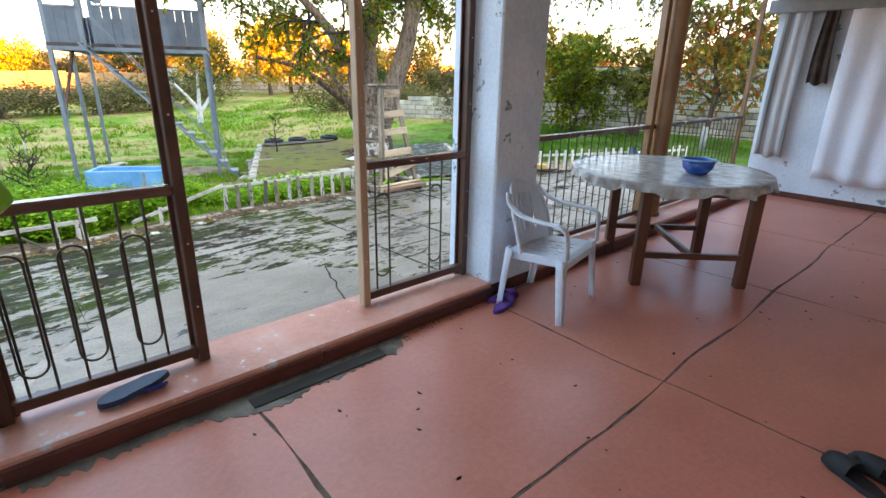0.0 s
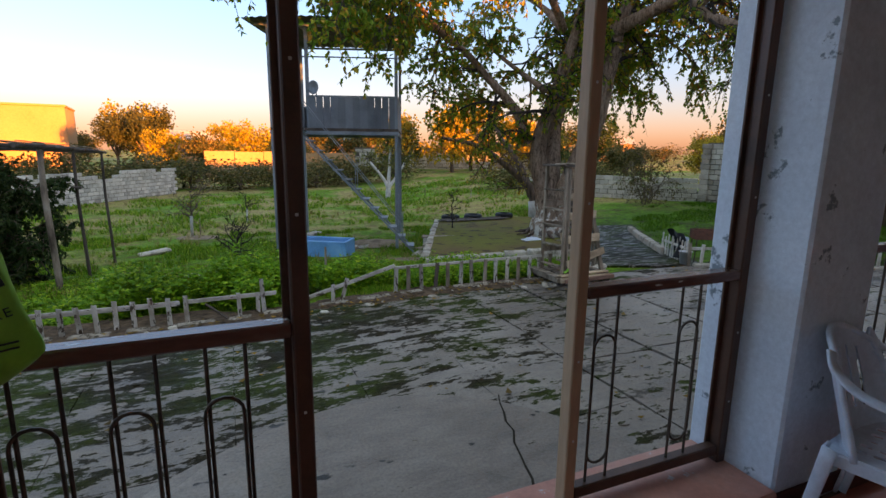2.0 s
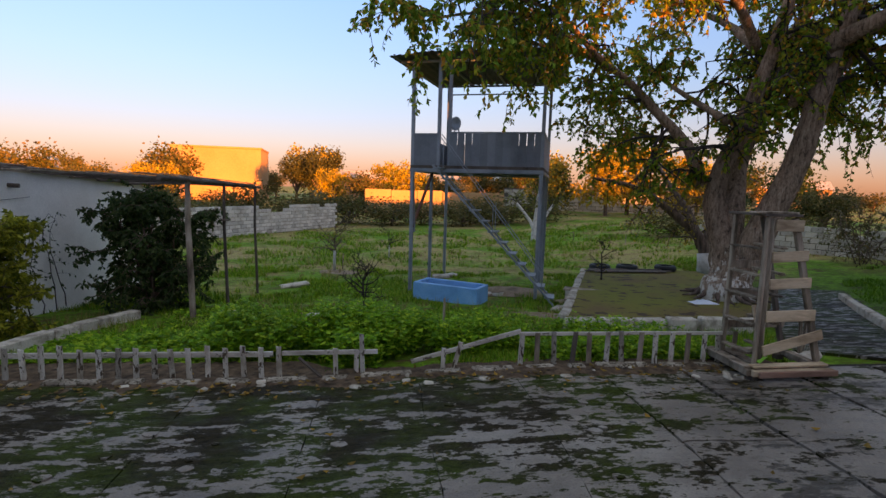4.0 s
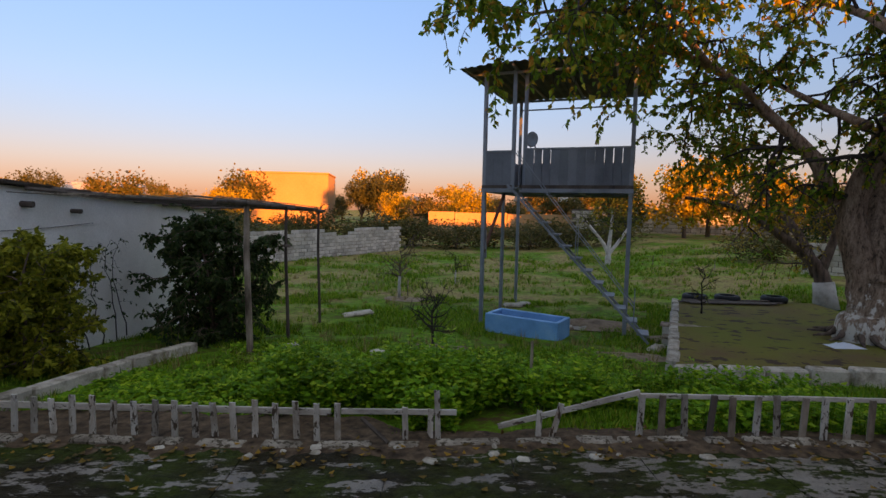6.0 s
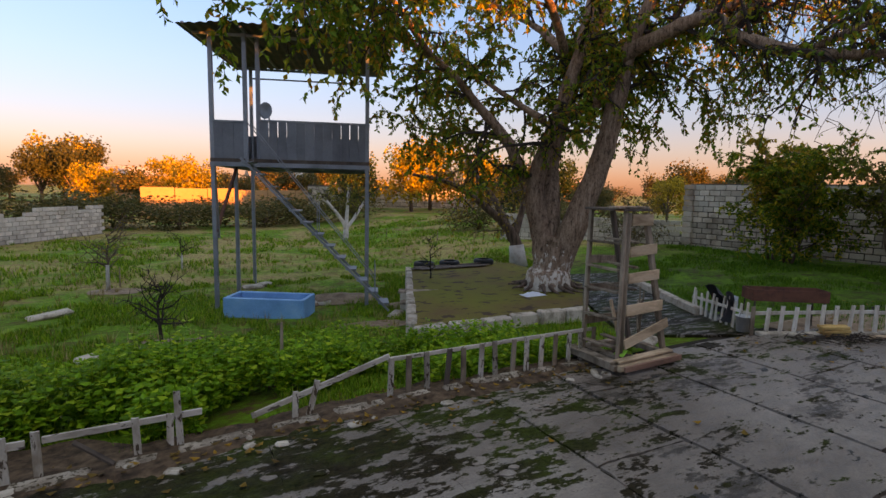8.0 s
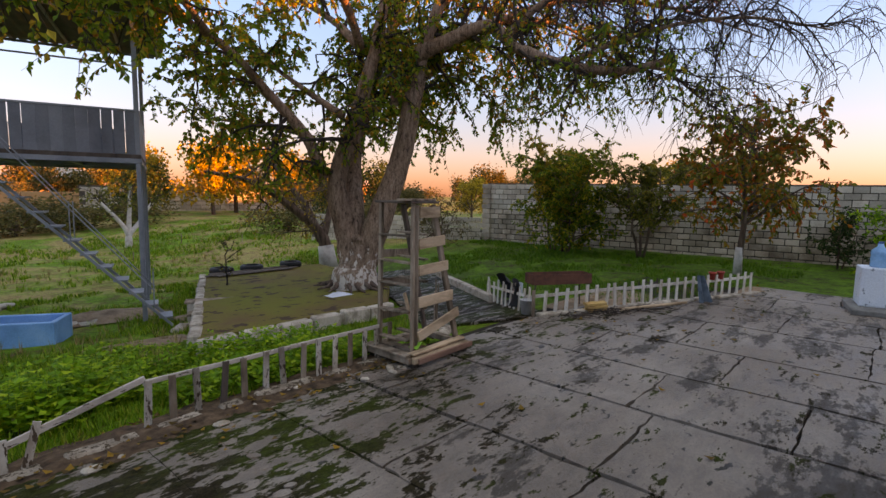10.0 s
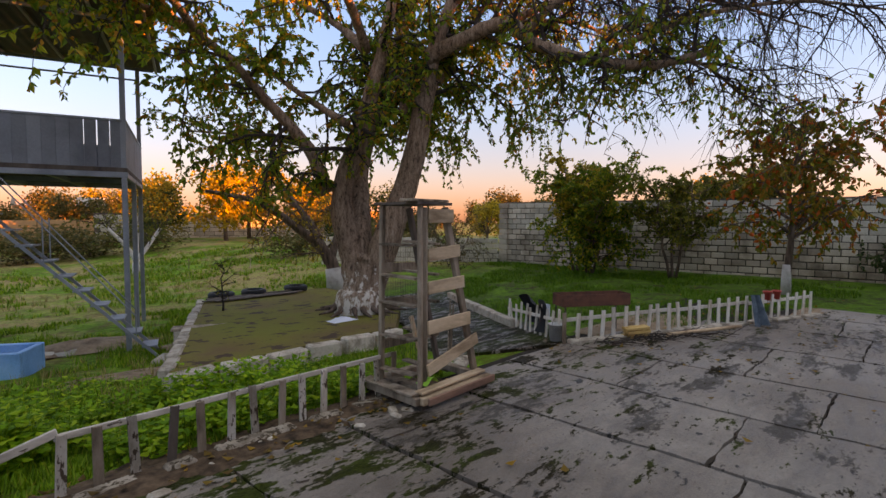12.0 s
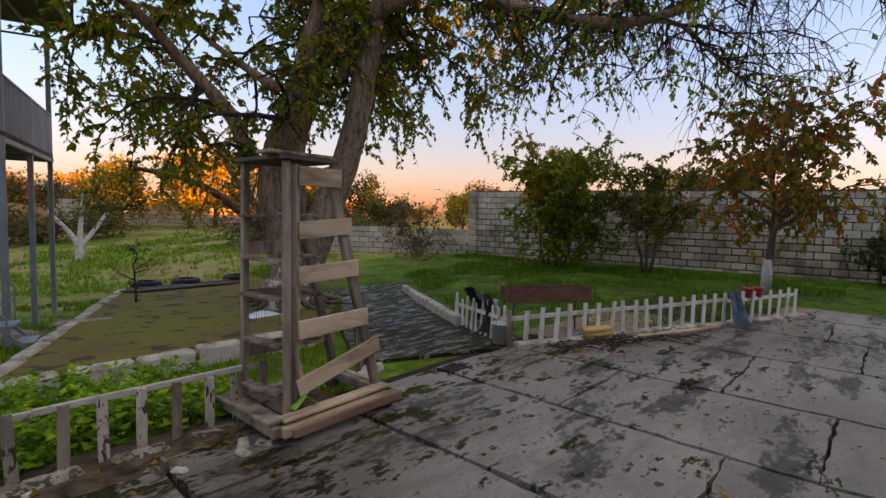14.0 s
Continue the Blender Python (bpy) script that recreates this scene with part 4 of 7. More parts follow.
# ---- steel lookout tower ----
def tower():
    fl, fr = Vector((1.75, 16.21)), Vector((4.98, 15.05))
    e = (fr - fl)
    L = e.length
    e.normalize()
    turn = math.degrees(math.atan2(e.y, e.x))
    t = thing("lookout_tower", "grey steel lookout tower with boarded railing, stair and dark sheet roof", "tower", (fl.x, fl.y, 0), turn)
    D = 4.1
    deck = 2.02
    g = -1.75

    def roof_z(y):
        return 4.74 + 0.035 * (y + 0.5)
    for x, y, h in ((0, 0, roof_z(0)), (0, D * 0.5, deck), (0, D, roof_z(D)), (L, 0, roof_z(0)), (L, D * 0.5, deck + 0.9), (L, D, roof_z(D)), (0.72, 0, roof_z(0)), (0.95, 0.25, roof_z(.25))):
        z0 = g if (x == 0 or x == L) else deck
        part("post", Mesh().box((x, y, (z0 + h) / 2), (0.09, 0.09, h - z0), 0.006), grey_steel, t)
    part("deck", Mesh().box((L / 2, D / 2, deck - 0.04), (L + 0.1, D + 0.1, 0.08), 0.006), dark_wood, t, "dark plank deck")
    for y in (-0.02, D / 2, D):
        part("joist", Mesh().box((L / 2, y, deck - 0.13), (L + 0.12, 0.06, 0.1), 0.005), grey_steel, t)
    for x in (-0.02, L * 0.33, L * 0.66, L + 0.02):
        part("joist", Mesh().box((x, D / 2, deck - 0.13), (0.06, D, 0.09), 0.005), grey_steel, t)

    def boards(p, q, h, top=deck + 0.86):
        p, q = Vector(p), Vector(q)
        n = max(1, round((q - p).length / 0.2))
        for i in range(n):
            a, b = p + (q - p) * (i / n), p + (q - p) * ((i + 1) / n)
            gap = 0.01 if i in (1, 2, n - 3, n - 2) and n > 8 else 0.001
            a, b = a + (b - a) * gap / 0.2, b - (b - a) * gap / 0.2
            hh = h - 0.004 * rnd.random()
            part("railing_board", Mesh().beam((a.x, a.y, deck + hh / 2), (b.x, b.y, deck + hh / 2), 0.018, hh, 0.002), grey_sheet, t)
        part("handrail", Mesh().beam((p.x, p.y, top), (q.x, q.y, top), 0.05, 0.04), grey_steel, t)
    boards((1.02, -0.03), (L, -0.03), 0.84)
    boards((0, -0.03), (0.7, -0.03), 0.8, deck + 0.82)
    boards((L + 0.03, 0), (L + 0.03, D), 0.84)
    boards((-0.03, 0), (-0.03, D), 0.8, deck + 0.82)
    boards((0, D + 0.03), (L, D + 0.03), 0.84)
    # bracing on the west side
    part("brace", Mesh().beam((0.02, 0.02, 0.35), (0.02, D / 2, deck - 0.15), 0.07, 0.06), rust, t)
    part("brace", Mesh().beam((0.02, 0.02, deck - 0.15), (0.05, 0.1, 0.2), 0.05, 0.05), grey_steel, t)
    # roof of overlapping sheets on rafters
    for i in range(7):
        x0 = -0.5 + (L + 1.0) * i / 7
        w = (L + 1.0) / 7
        y0, y1 = -0.62 + jit(0.03), D + 0.55 + jit(0.08)
        m = Mesh()

        def fn(u, v, x0=x0, w=w, y0=y0, y1=y1, i=i):
            y = y0 + (y1 - y0) * v
            return x0 + w * u * 1.04, y, roof_z(y) + 0.07 + 0.012 * math.sin(u * math.pi * 6) + 0.006 * (i % 2) - 0.1 * max(0, 0.4 - (x0 + w * u)) 
        m.sheet(fn, 24, 3)
        part("roof_sheet", m, roof_sheet, t)
    for x in (-0.4, 0.75, 1.9, 3.0, L + 0.4):
        part("rafter", Mesh().beam((x, -0.5, roof_z(-0.5) + 0.02), (x, D + 0.45, roof_z(D + 0.45) + 0.02), 0.05, 0.06), grey_steel, t)
    for y in (0, D):
        part("roof_beam", Mesh().beam((-0.35, y, roof_z(y) - 0.05), (L + 0.35, y, roof_z(y) - 0.05), 0.06, 0.06), grey_steel, t)
    part("roof_beam", Mesh().beam((0, D, roof_z(D) - 0.32), (L, D, roof_z(D) - 0.32), 0.04, 0.04), grey_steel, t)
    # stair down the front
    a, b = Vector((0.78, -0.34, deck - 0.02)), Vector((L + 0.5, -0.42, -1.34))
    for dy in (0, -0.5):
        part("stringer", Mesh().beam(a + Vector((0, dy, 0)), b + Vector((0, dy, 0)), 0.03, 0.05), grey_steel, t)
        part("stair_rail", Mesh().beam(a + Vector((0.1, dy, 0.8)), b + Vector((-0.3, dy, 0.72)), 0.02, 0.02), grey_steel, t)
        for k in (0.05, 0.5, 0.9):
            p = a + (b - a) * k + Vector((0, dy, 0))
            part("baluster", Mesh().beam(p, p + Vector((0, 0, 0.76)), 0.018, 0.018), grey_steel, t)
    for k in range(13):
        p = a + (b - a) * (k + 0.5) / 13
        part("tread", Mesh().box((p.x, p.y - 0.25, p.z + 0.05), (0.24, 0.5, 0.03), 0.004), grey_steel, t)
    part("dish_mast", Mesh().beam((0.96, 0.25, 2.72), (1.18, 0.26, 2.72), 0.03, 0.03), grey_steel, t)
    d = thing("satellite_dish", "small grey satellite dish on a mast of the tower", "satellite dish", tuple((pose(fl.x, fl.y, 0, 0, 0, turn) @ Vector((1.16, 0.14, 3.12)))), turn - 20)
    prof = [(0.001, 0), (0.07, 0.01), (0.13, 0.035), (0.17, 0.065), (0.165, 0.07), (0.12, 0.04), (0.001, 0.012)]
    dish = Mesh().lathe(prof, seg=20)
    dish.v = [(x, -z, y * 1.1) for x, y, z in dish.v]
    part("reflector", dish, grey_steel, d, smooth=True)
    part("bracket", Mesh().tube([(0, 0, 0), (0, 0.08, -0.1), (0.02, 0.12, -0.4)], 0.018), grey_steel, d)
    part("feed_arm", Mesh().tube([(0, -0.02, -0.25), (0, -0.28, -0.1)], 0.01), grey_steel, d)
    # steps from the stair's foot to the plot
    s = thing("wooden_steps", "rough planks on blocks at the foot of the tower stair", "steps", (5.75, 13.95, ground_z(5.6, 14) - 0.03), -28)
    part("plank", Mesh().box((0.1, 0, 0.42), (0.95, 0.3, 0.05), 0.008), grey_wood, s)
    part("plank", Mesh().box((0.05, -0.35, 0.24), (0.7, 0.28, 0.05), 0.008), grey_wood, s)
    for x in (-0.25, 0.45):
        part("block", Mesh().box((x, 0, 0.2), (0.16, 0.26, 0.4), 0.012), kerb_stone, s)
        part("block", Mesh().box((x * 0.8, -0.35, 0.11), (0.16, 0.24, 0.22), 0.012), kerb_stone, s)


tower()


# ---- pallet rack ----
def rack():
    r = thing("pallet_rack", "tall tapering rack nailed together from old pallet boards", "rack", (5.3, 7.55, -0.665))
    A, B, C = (0.06, 0.62), (0.1, 0.1), (0.92, 0.12)
    # base frame
    for p, q, mat in (((-0.02, -0.02), (1.02, 0.0), rust), ((-0.02, 0.76), (1.0, 0.78), grey_wood), ((-0.03, -0.02), (-0.01, 0.78), grey_wood), ((0.98, 0), (1.0, 0.78), grey_wood)):
        part("base_beam", Mesh().beam((*p, 0.1), (*q, 0.1), 0.09, 0.075, 0.008), fresh_wood if mat is rust else mat, r)
    for p, q in (((-0.02, 0.02), (-0.02, 0.78)), ((0.16, 0.0), (0.16, 0.78))):
        part("base_board", Mesh().beam((*p, 0.155), (*q, 0.155), 0.14, 0.022, 0.003), grey_wood, r)
    part("base_board", Mesh().beam((0.0, 0.02, 0.165), (0.98, 0.06, 0.17), 0.1, 0.025, 0.004), fresh_wood, r)
    part("base_rail", Mesh().beam((0.04, -0.075, 0.09), (1.04, -0.06, 0.1), 0.03, 0.07, 0.006), red_wood, r, "faded red-brown rail")
    for x, y in ((0.05, 0.02), (0.95, 0.04), (0.05, 0.74), (0.95, 0.74)):
        part("foot_block", Mesh().box((x, y, 0.035), (0.1, 0.09, 0.07), 0.006), dark_wood, r)
    H = 1.9
    part("post", Mesh().beam((B[0], B[1], 0.16), (B[0] - 0.02, B[1] - 0.01, H), 0.04, 0.06, 0.006), grey_wood, r)
    part("post", Mesh().beam((B[0] + 0.065, B[1] + 0.01, 0.16), (B[0] + 0.05, B[1], H - 0.02), 0.055, 0.05, 0.006), grey_wood, r)
    part("post", Mesh().beam((A[0], A[1], 0.16), (A[0] - 0.0, A[1] - 0.02, H), 0.05, 0.05, 0.006), grey_wood, r)
    part("post", Mesh().beam((C[0], C[1], 0.18), (0.42, 0.1, H - 0.02), 0.055, 0.07, 0.006), grey_wood, r)
    part("post", Mesh().beam((C[0], 0.66, 0.16), (0.42, 0.6, H - 0.02), 0.055, 0.06, 0.006), dark_wood, r)
    part("top_board", Mesh().box((0.235, 0.35, H + 0.015), (0.47, 0.62, 0.028), 0.004), dark_wood, r)
    part("top_board", Mesh().box((0.17, 0.12, H + 0.043), (0.5, 0.16, 0.024), 0.004), grey_wood, r)
    # shelves on the west side
    for z in (0.28, 0.62, 0.95, 1.22, 1.52):
        part("shelf_slat", Mesh().beam((A[0] - 0.01, A[1] - 0.02, z), (B[0] - 0.01, B[1] + 0.03, z + jit(0.012)), 0.09, 0.022, 0.003), grey_wood, r)
        part("shelf_slat", Mesh().beam((A[0] + 0.3, A[1] - 0.02, z + 0.02), (B[0] + 0.28, B[1] + 0.05, z + jit(0.012)), 0.08, 0.022, 0.003), grey_wood, r)
    # boards across the front, the lowest hanging askew
    for z, x1, h, tilt in ((1.8, 0.45, 0.13, 0), (1.43, 0.55, 0.12, 0.03), (1.12, 0.62, 0.12, 0.025), (0.74, 0.72, 0.13, 0.02), (0.33, 0.84, 0.12, 0.2)):
        part("front_board", Mesh().beam((B[0] + 0.06, B[1] - 0.04, z), (x1 + 0.06, B[1] - 0.035, z + tilt), 0.022, h, 0.003), fresh_wood, r)
    for z, x1 in ((1.28, 0.5), (0.92, 0.66), (0.5, 0.8)):
        part("back_board", Mesh().beam((A[0], A[1] + 0.03, z), (x1 + 0.1, 0.64, z + jit(0.03)), 0.02, 0.1, 0.003), grey_wood, r)
    part("loose_slat", Mesh().beam((0.34, 0.25, 0.18), (0.26, 0.4, 0.8), 0.09, 0.02, 0.003), fresh_wood, r)
    m = Mesh()
    for i in range(14):
        y = B[1] + 0.05 + i * 0.036
        for z in (1.14, 1.46, 0.88, 0.55):
            m.tube([(0.12, y, z + 0.05), (0.12, y + jit(0.01), z - 0.14 + jit(0.03))], 0.0014, 4, False)
    part("wire_mesh", m, rod_metal, r, "loose rusty wire", kind="stuff")
    c = thing("green_cloth", "small green cloth scrap on the rack base", "cloth", (5.52, 7.66, -0.475))
    part("cloth", Mesh().sheet(lambda u, v: (0.2 * u - .1, 0.14 * v - .07, 0.004 + 0.07 * abs(math.sin(3 * u + 2 * v)) * math.sin(math.pi * u)), 8, 6), bag_film, c, smooth=True)
    # old picket panel behind the rack
    f = thing("old_fence", "grey weathered picket panel leaning behind the rack", "fence", (6.55, 8.3, -0.66), 42)
    for i in range(6):
        p = picket(f, i * 0.13, 0, 0.03, 0.62 + jit(0.2), 0.06, jit(9), False, grey_wood)
    part("rail", Mesh().beam((-0.05, 0.03, 0.2), (0.75, 0.03, 0.24), 0.02, 0.06), grey_wood, f)
    part("rail", Mesh().beam((-0.05, 0.03, 0.5), (0.75, 0.03, 0.46), 0.02, 0.06), grey_wood, f)
    st = thing("stone_heap", "small heap of pale broken stones", "stones", (6.55, 8.15, -0.66))
    for i in range(9):
        part("stone", Mesh().box((jit(0.22), jit(0.14), 0.05 + rnd.random() * 0.03), (0.14 + jit(0.04), 0.11 + jit(0.03), 0.09), 0.03, (jit(15), jit(15), jit(90))), kerb_stone, st)


rack()


# ---- grill and clutter by the bed ----
blue_rag = worn("faded_blue_rag", (0.1, 0.14, 0.17), (0.05, 0.07, 0.09), (0.2, 0.26, 0.3), 6, 50, 0.9)


def clutter():
    g = thing("grill", "rusty sheet-metal charcoal grill on thin legs", "grill", (9.45, 7.95, -0.665), -33)
    L, W, H0, H1 = 1.15, 0.34, 0.46, 0.64
    for s in (-1, 1):
        part("side", Mesh().box((0, s * W / 2, (H0 + H1) / 2), (L, 0.012, H1 - H0), 0.003), rust, g)
        part("end", Mesh().box((s * L / 2, 0, (H0 + H1) / 2), (0.012, W, H1 - H0), 0.003), rust, g)
        for k in (-1, 1):
            part("leg", Mesh().tube([(s * (L / 2 - 0.05), k * (W / 2 - 0.02), H0), (s * (L / 2 - 0.02), k * W / 2, 0)], 0.012, 6), rod_metal, g)
    part("tray", Mesh().box((0, 0, H0 + 0.01), (L, W, 0.012)), rust, g)
    b = thing("bucket", "small white plastic bucket", "bucket", (8.62, 8.08, -0.66))
    part("pail", Mesh().lathe([(0.001, 0.0), (0.09, 0.0), (0.12, 0.24), (0.126, 0.24), (0.126, 0.25), (0.115, 0.25), (0.085, 0.02), (0.001, 0.02)], seg=20), white_enamel, b, smooth=True)
    part("bail", Mesh().tube([(0.12 * math.cos(a), 0, 0.24 + 0.1 * math.sin(a)) for a in [math.pi * k / 10 for k in range(11)]], 0.004, 6), rod_metal, b)
    yellow_wood = worn("yellowish_wood", (0.72, 0.45, 0.16), (0.4, 0.22, 0.08), (0.8, 0.56, 0.25), 5, 45, 0.8, stretch=(0.25, 1, 1), bumps=0.5)
    w = thing("firewood", "small stack of yellowish split boards", "firewood", (9.62, 7.28, -0.655), -25)
    for i in range(6):
        part("billet", Mesh().box((jit(0.03), (i % 2) * 0.09, 0.03 + (i // 2) * 0.055), (0.42 + jit(0.04), 0.075, 0.045), 0.006, (0, 0, jit(4))), yellow_wood, w)
    t = thing("dark_tarpaulin", "crumpled black and white tarpaulin over the fence", "tarpaulin", (9.12, 8.78, -0.66), 55)
    part("sheet", Mesh().sheet(lambda u, v: (0.9 * (u - .5), 0.09 * math.sin(6 * u + 2 * v) + 0.05 * math.sin(13 * u) - 0.1 * math.sin(math.pi * v), 0.02 + 0.5 * v * (0.85 + 0.15 * math.sin(9 * u))), 24, 10), rubber, t, smooth=True)
    part("white_patch", Mesh().sheet(lambda u, v: (-0.25 + 0.3 * u, -0.14 - 0.08 * math.sin(3 * u), 0.2 + 0.2 * v), 8, 4), white_sheet, t, "white patch", True)
    c = thing("blue_cloth", "faded blue cloth hung over the small fence", "cloth", (12.05, 6.3, -0.66), -23)
    part("sheet", Mesh().sheet(lambda u, v: (0.3 * (u - .5) * (0.6 + 0.6 * (1 - v)), -0.05 - 0.05 * math.sin(9 * u) - 0.16 * (1 - v), 0.01 + 0.5 * v), 16, 8), blue_rag, c, smooth=True)
    red_plastic = worn("red_plastic", (0.55, 0.06, 0.035), (0.42, 0.04, 0.025), None, 8, 50, 0.4)
    for x, y in ((12.62, 6.17), (12.86, 6.07)):
        p = thing("flower_pot", "small red plastic flower pot on the fence rail", "pot", (x, y, -0.29), group="pots on the small fence")
        part("pot", Mesh().lathe([(0.001, 0), (0.05, 0), (0.066, 0.13), (0.078, 0.135), (0.078, 0.16), (0.066, 0.16), (0.06, 0.14), (0.001, 0.13)], seg=16), red_plastic, p, smooth=True)
    br = thing("brushwood", "heap of dry twigs along the small fence", "twigs", (9.6, 7.05, -0.66), -24, kind="stuff")
    m = Mesh()
    for i in range(70):
        x, y = jit(1.0), jit(0.18)
        a = jit(0.7)
        ln = rnd.uniform(0.2, 0.6)
        m.tube([(x, y, 0.01 + 0.05 * rnd.random()), (x + ln * 0.5 * math.cos(a), y + ln * 0.5 * math.sin(a), 0.03 + 0.07 * rnd.random()), (x + ln * math.cos(a), y + ln * math.sin(a), 0.01 + 0.04 * rnd.random())], [0.008, 0.006, 0.003], 4)
    part("twigs", m, twig_bark, br, kind="stuff")
    s = thing("wash_stand", "grey cement wash stand at the yard edge", "wash stand", (13.35, 3.56, -0.66), 10)
    part("plinth", Mesh().box((0.1, 0, 0.05), (1.2, 0.9, 0.1), 0.015), grey_cement, s)
    part("block", Mesh().box((0.25, 0, 0.46), (0.6, 0.6, 0.72), 0.015), plaster, s, "pale painted block")
    j = thing("water_jug", "large translucent blue water bottle on the wash stand", "bottle", (13.55, 3.62, 0.165))
    part("bottle", Mesh().lathe([(0.001, 0), (0.13, 0), (0.14, 0.03), (0.132, 0.1), (0.14, 0.14), (0.132, 0.2), (0.14, 0.25), (0.13, 0.31), (0.05, 0.38), (0.04, 0.44), (0.001, 0.44)], seg=20), water_blue, j, smooth=True)
    part("cap", Mesh().lathe([(0.001, 0.47), (0.042, 0.47), (0.042, 0.43), (0.001, 0.43)], seg=14), tub_dark, j)


clutter()


# ---- walls round the garden ----
def block_wall(name, a, b, z0, z1, label, bw=0.42, bh=0.225, depth=0.2, single=0, gap=0.026, mat=None, broken=0.0):
    """Courses of blocks before a mortar core; the first ones are objects of their own, the rest is joined."""
    a, b = Vector(a), Vector(b)
    L = (b - a).length
    ang = math.degrees(math.atan2(b.y - a.y, b.x - a.x))
    w = thing(name, label, "wall", (a.x, a.y, 0), ang, kind="structure")
    rest = Mesh()
    core = Mesh()
    courses = int((z1 - z0) / bh)
    shared = [Mesh().box((0, 0, 0), (bw - gap * (0.6 + rnd.random()), depth, bh - gap * (0.6 + rnd.random())), 0.012).data("stone_block", mat or stone) for k in range(6)]
    count = 0
    n = int(L / bw)
    for c in range(courses):
        z = z0 + bh * (c + 0.5)
        for i in range(n + 1):
            x = (i + (0.5 if c % 2 else 0)) * bw
            if x > L - bw * 0.4:
                continue
            if broken and c > courses - 4 and noise.noise(Vector((x * 0.35, 1, 3))) * 3 + (courses - c) < broken:
                continue
            if count < single:
                ob = new("stone_block", shared[rnd.randrange(6)])
                ob.parent = w
                ob.matrix_basis = pose(x + bw / 2, jit(0.012), z, jit(1), jit(0.6), jit(1))
                count += 1
            else:
                rest.box((x + bw / 2, jit(0.015), z), (bw - gap * (0.5 + rnd.random()), depth, bh - gap * (0.5 + rnd.random())), 0, (jit(1), jit(0.8), jit(1)))
    if rest.v:
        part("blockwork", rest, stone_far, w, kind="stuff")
    top = z1 - bh * (4 if broken else 0.4)
    part("mortar_core", Mesh().box((L / 2, 0, (z0 - 0.6 + top) / 2), (L - 0.02, depth - 0.07, top - z0 + 0.6)), mortar, w, "dark mortar joints")
    return w


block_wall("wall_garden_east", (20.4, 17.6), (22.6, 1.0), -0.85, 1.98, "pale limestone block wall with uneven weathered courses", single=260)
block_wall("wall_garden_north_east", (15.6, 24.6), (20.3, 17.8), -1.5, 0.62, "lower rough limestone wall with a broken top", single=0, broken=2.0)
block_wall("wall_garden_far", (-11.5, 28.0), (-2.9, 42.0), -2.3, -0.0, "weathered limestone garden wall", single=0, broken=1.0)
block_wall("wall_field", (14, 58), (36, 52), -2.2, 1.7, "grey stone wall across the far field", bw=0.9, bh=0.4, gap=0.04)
for course in range(12):
    p = part("quoin", Mesh().box((0, 0, -0.74 + 0.225 * course), (0.44 if course % 2 else 0.36, 0.42 + jit(0.02), 0.208), 0.014), stone, bpy.data.objects["wall_garden_east"])
    p.matrix_basis = pose(0.02, 0, 0, 0, 0, jit(2))


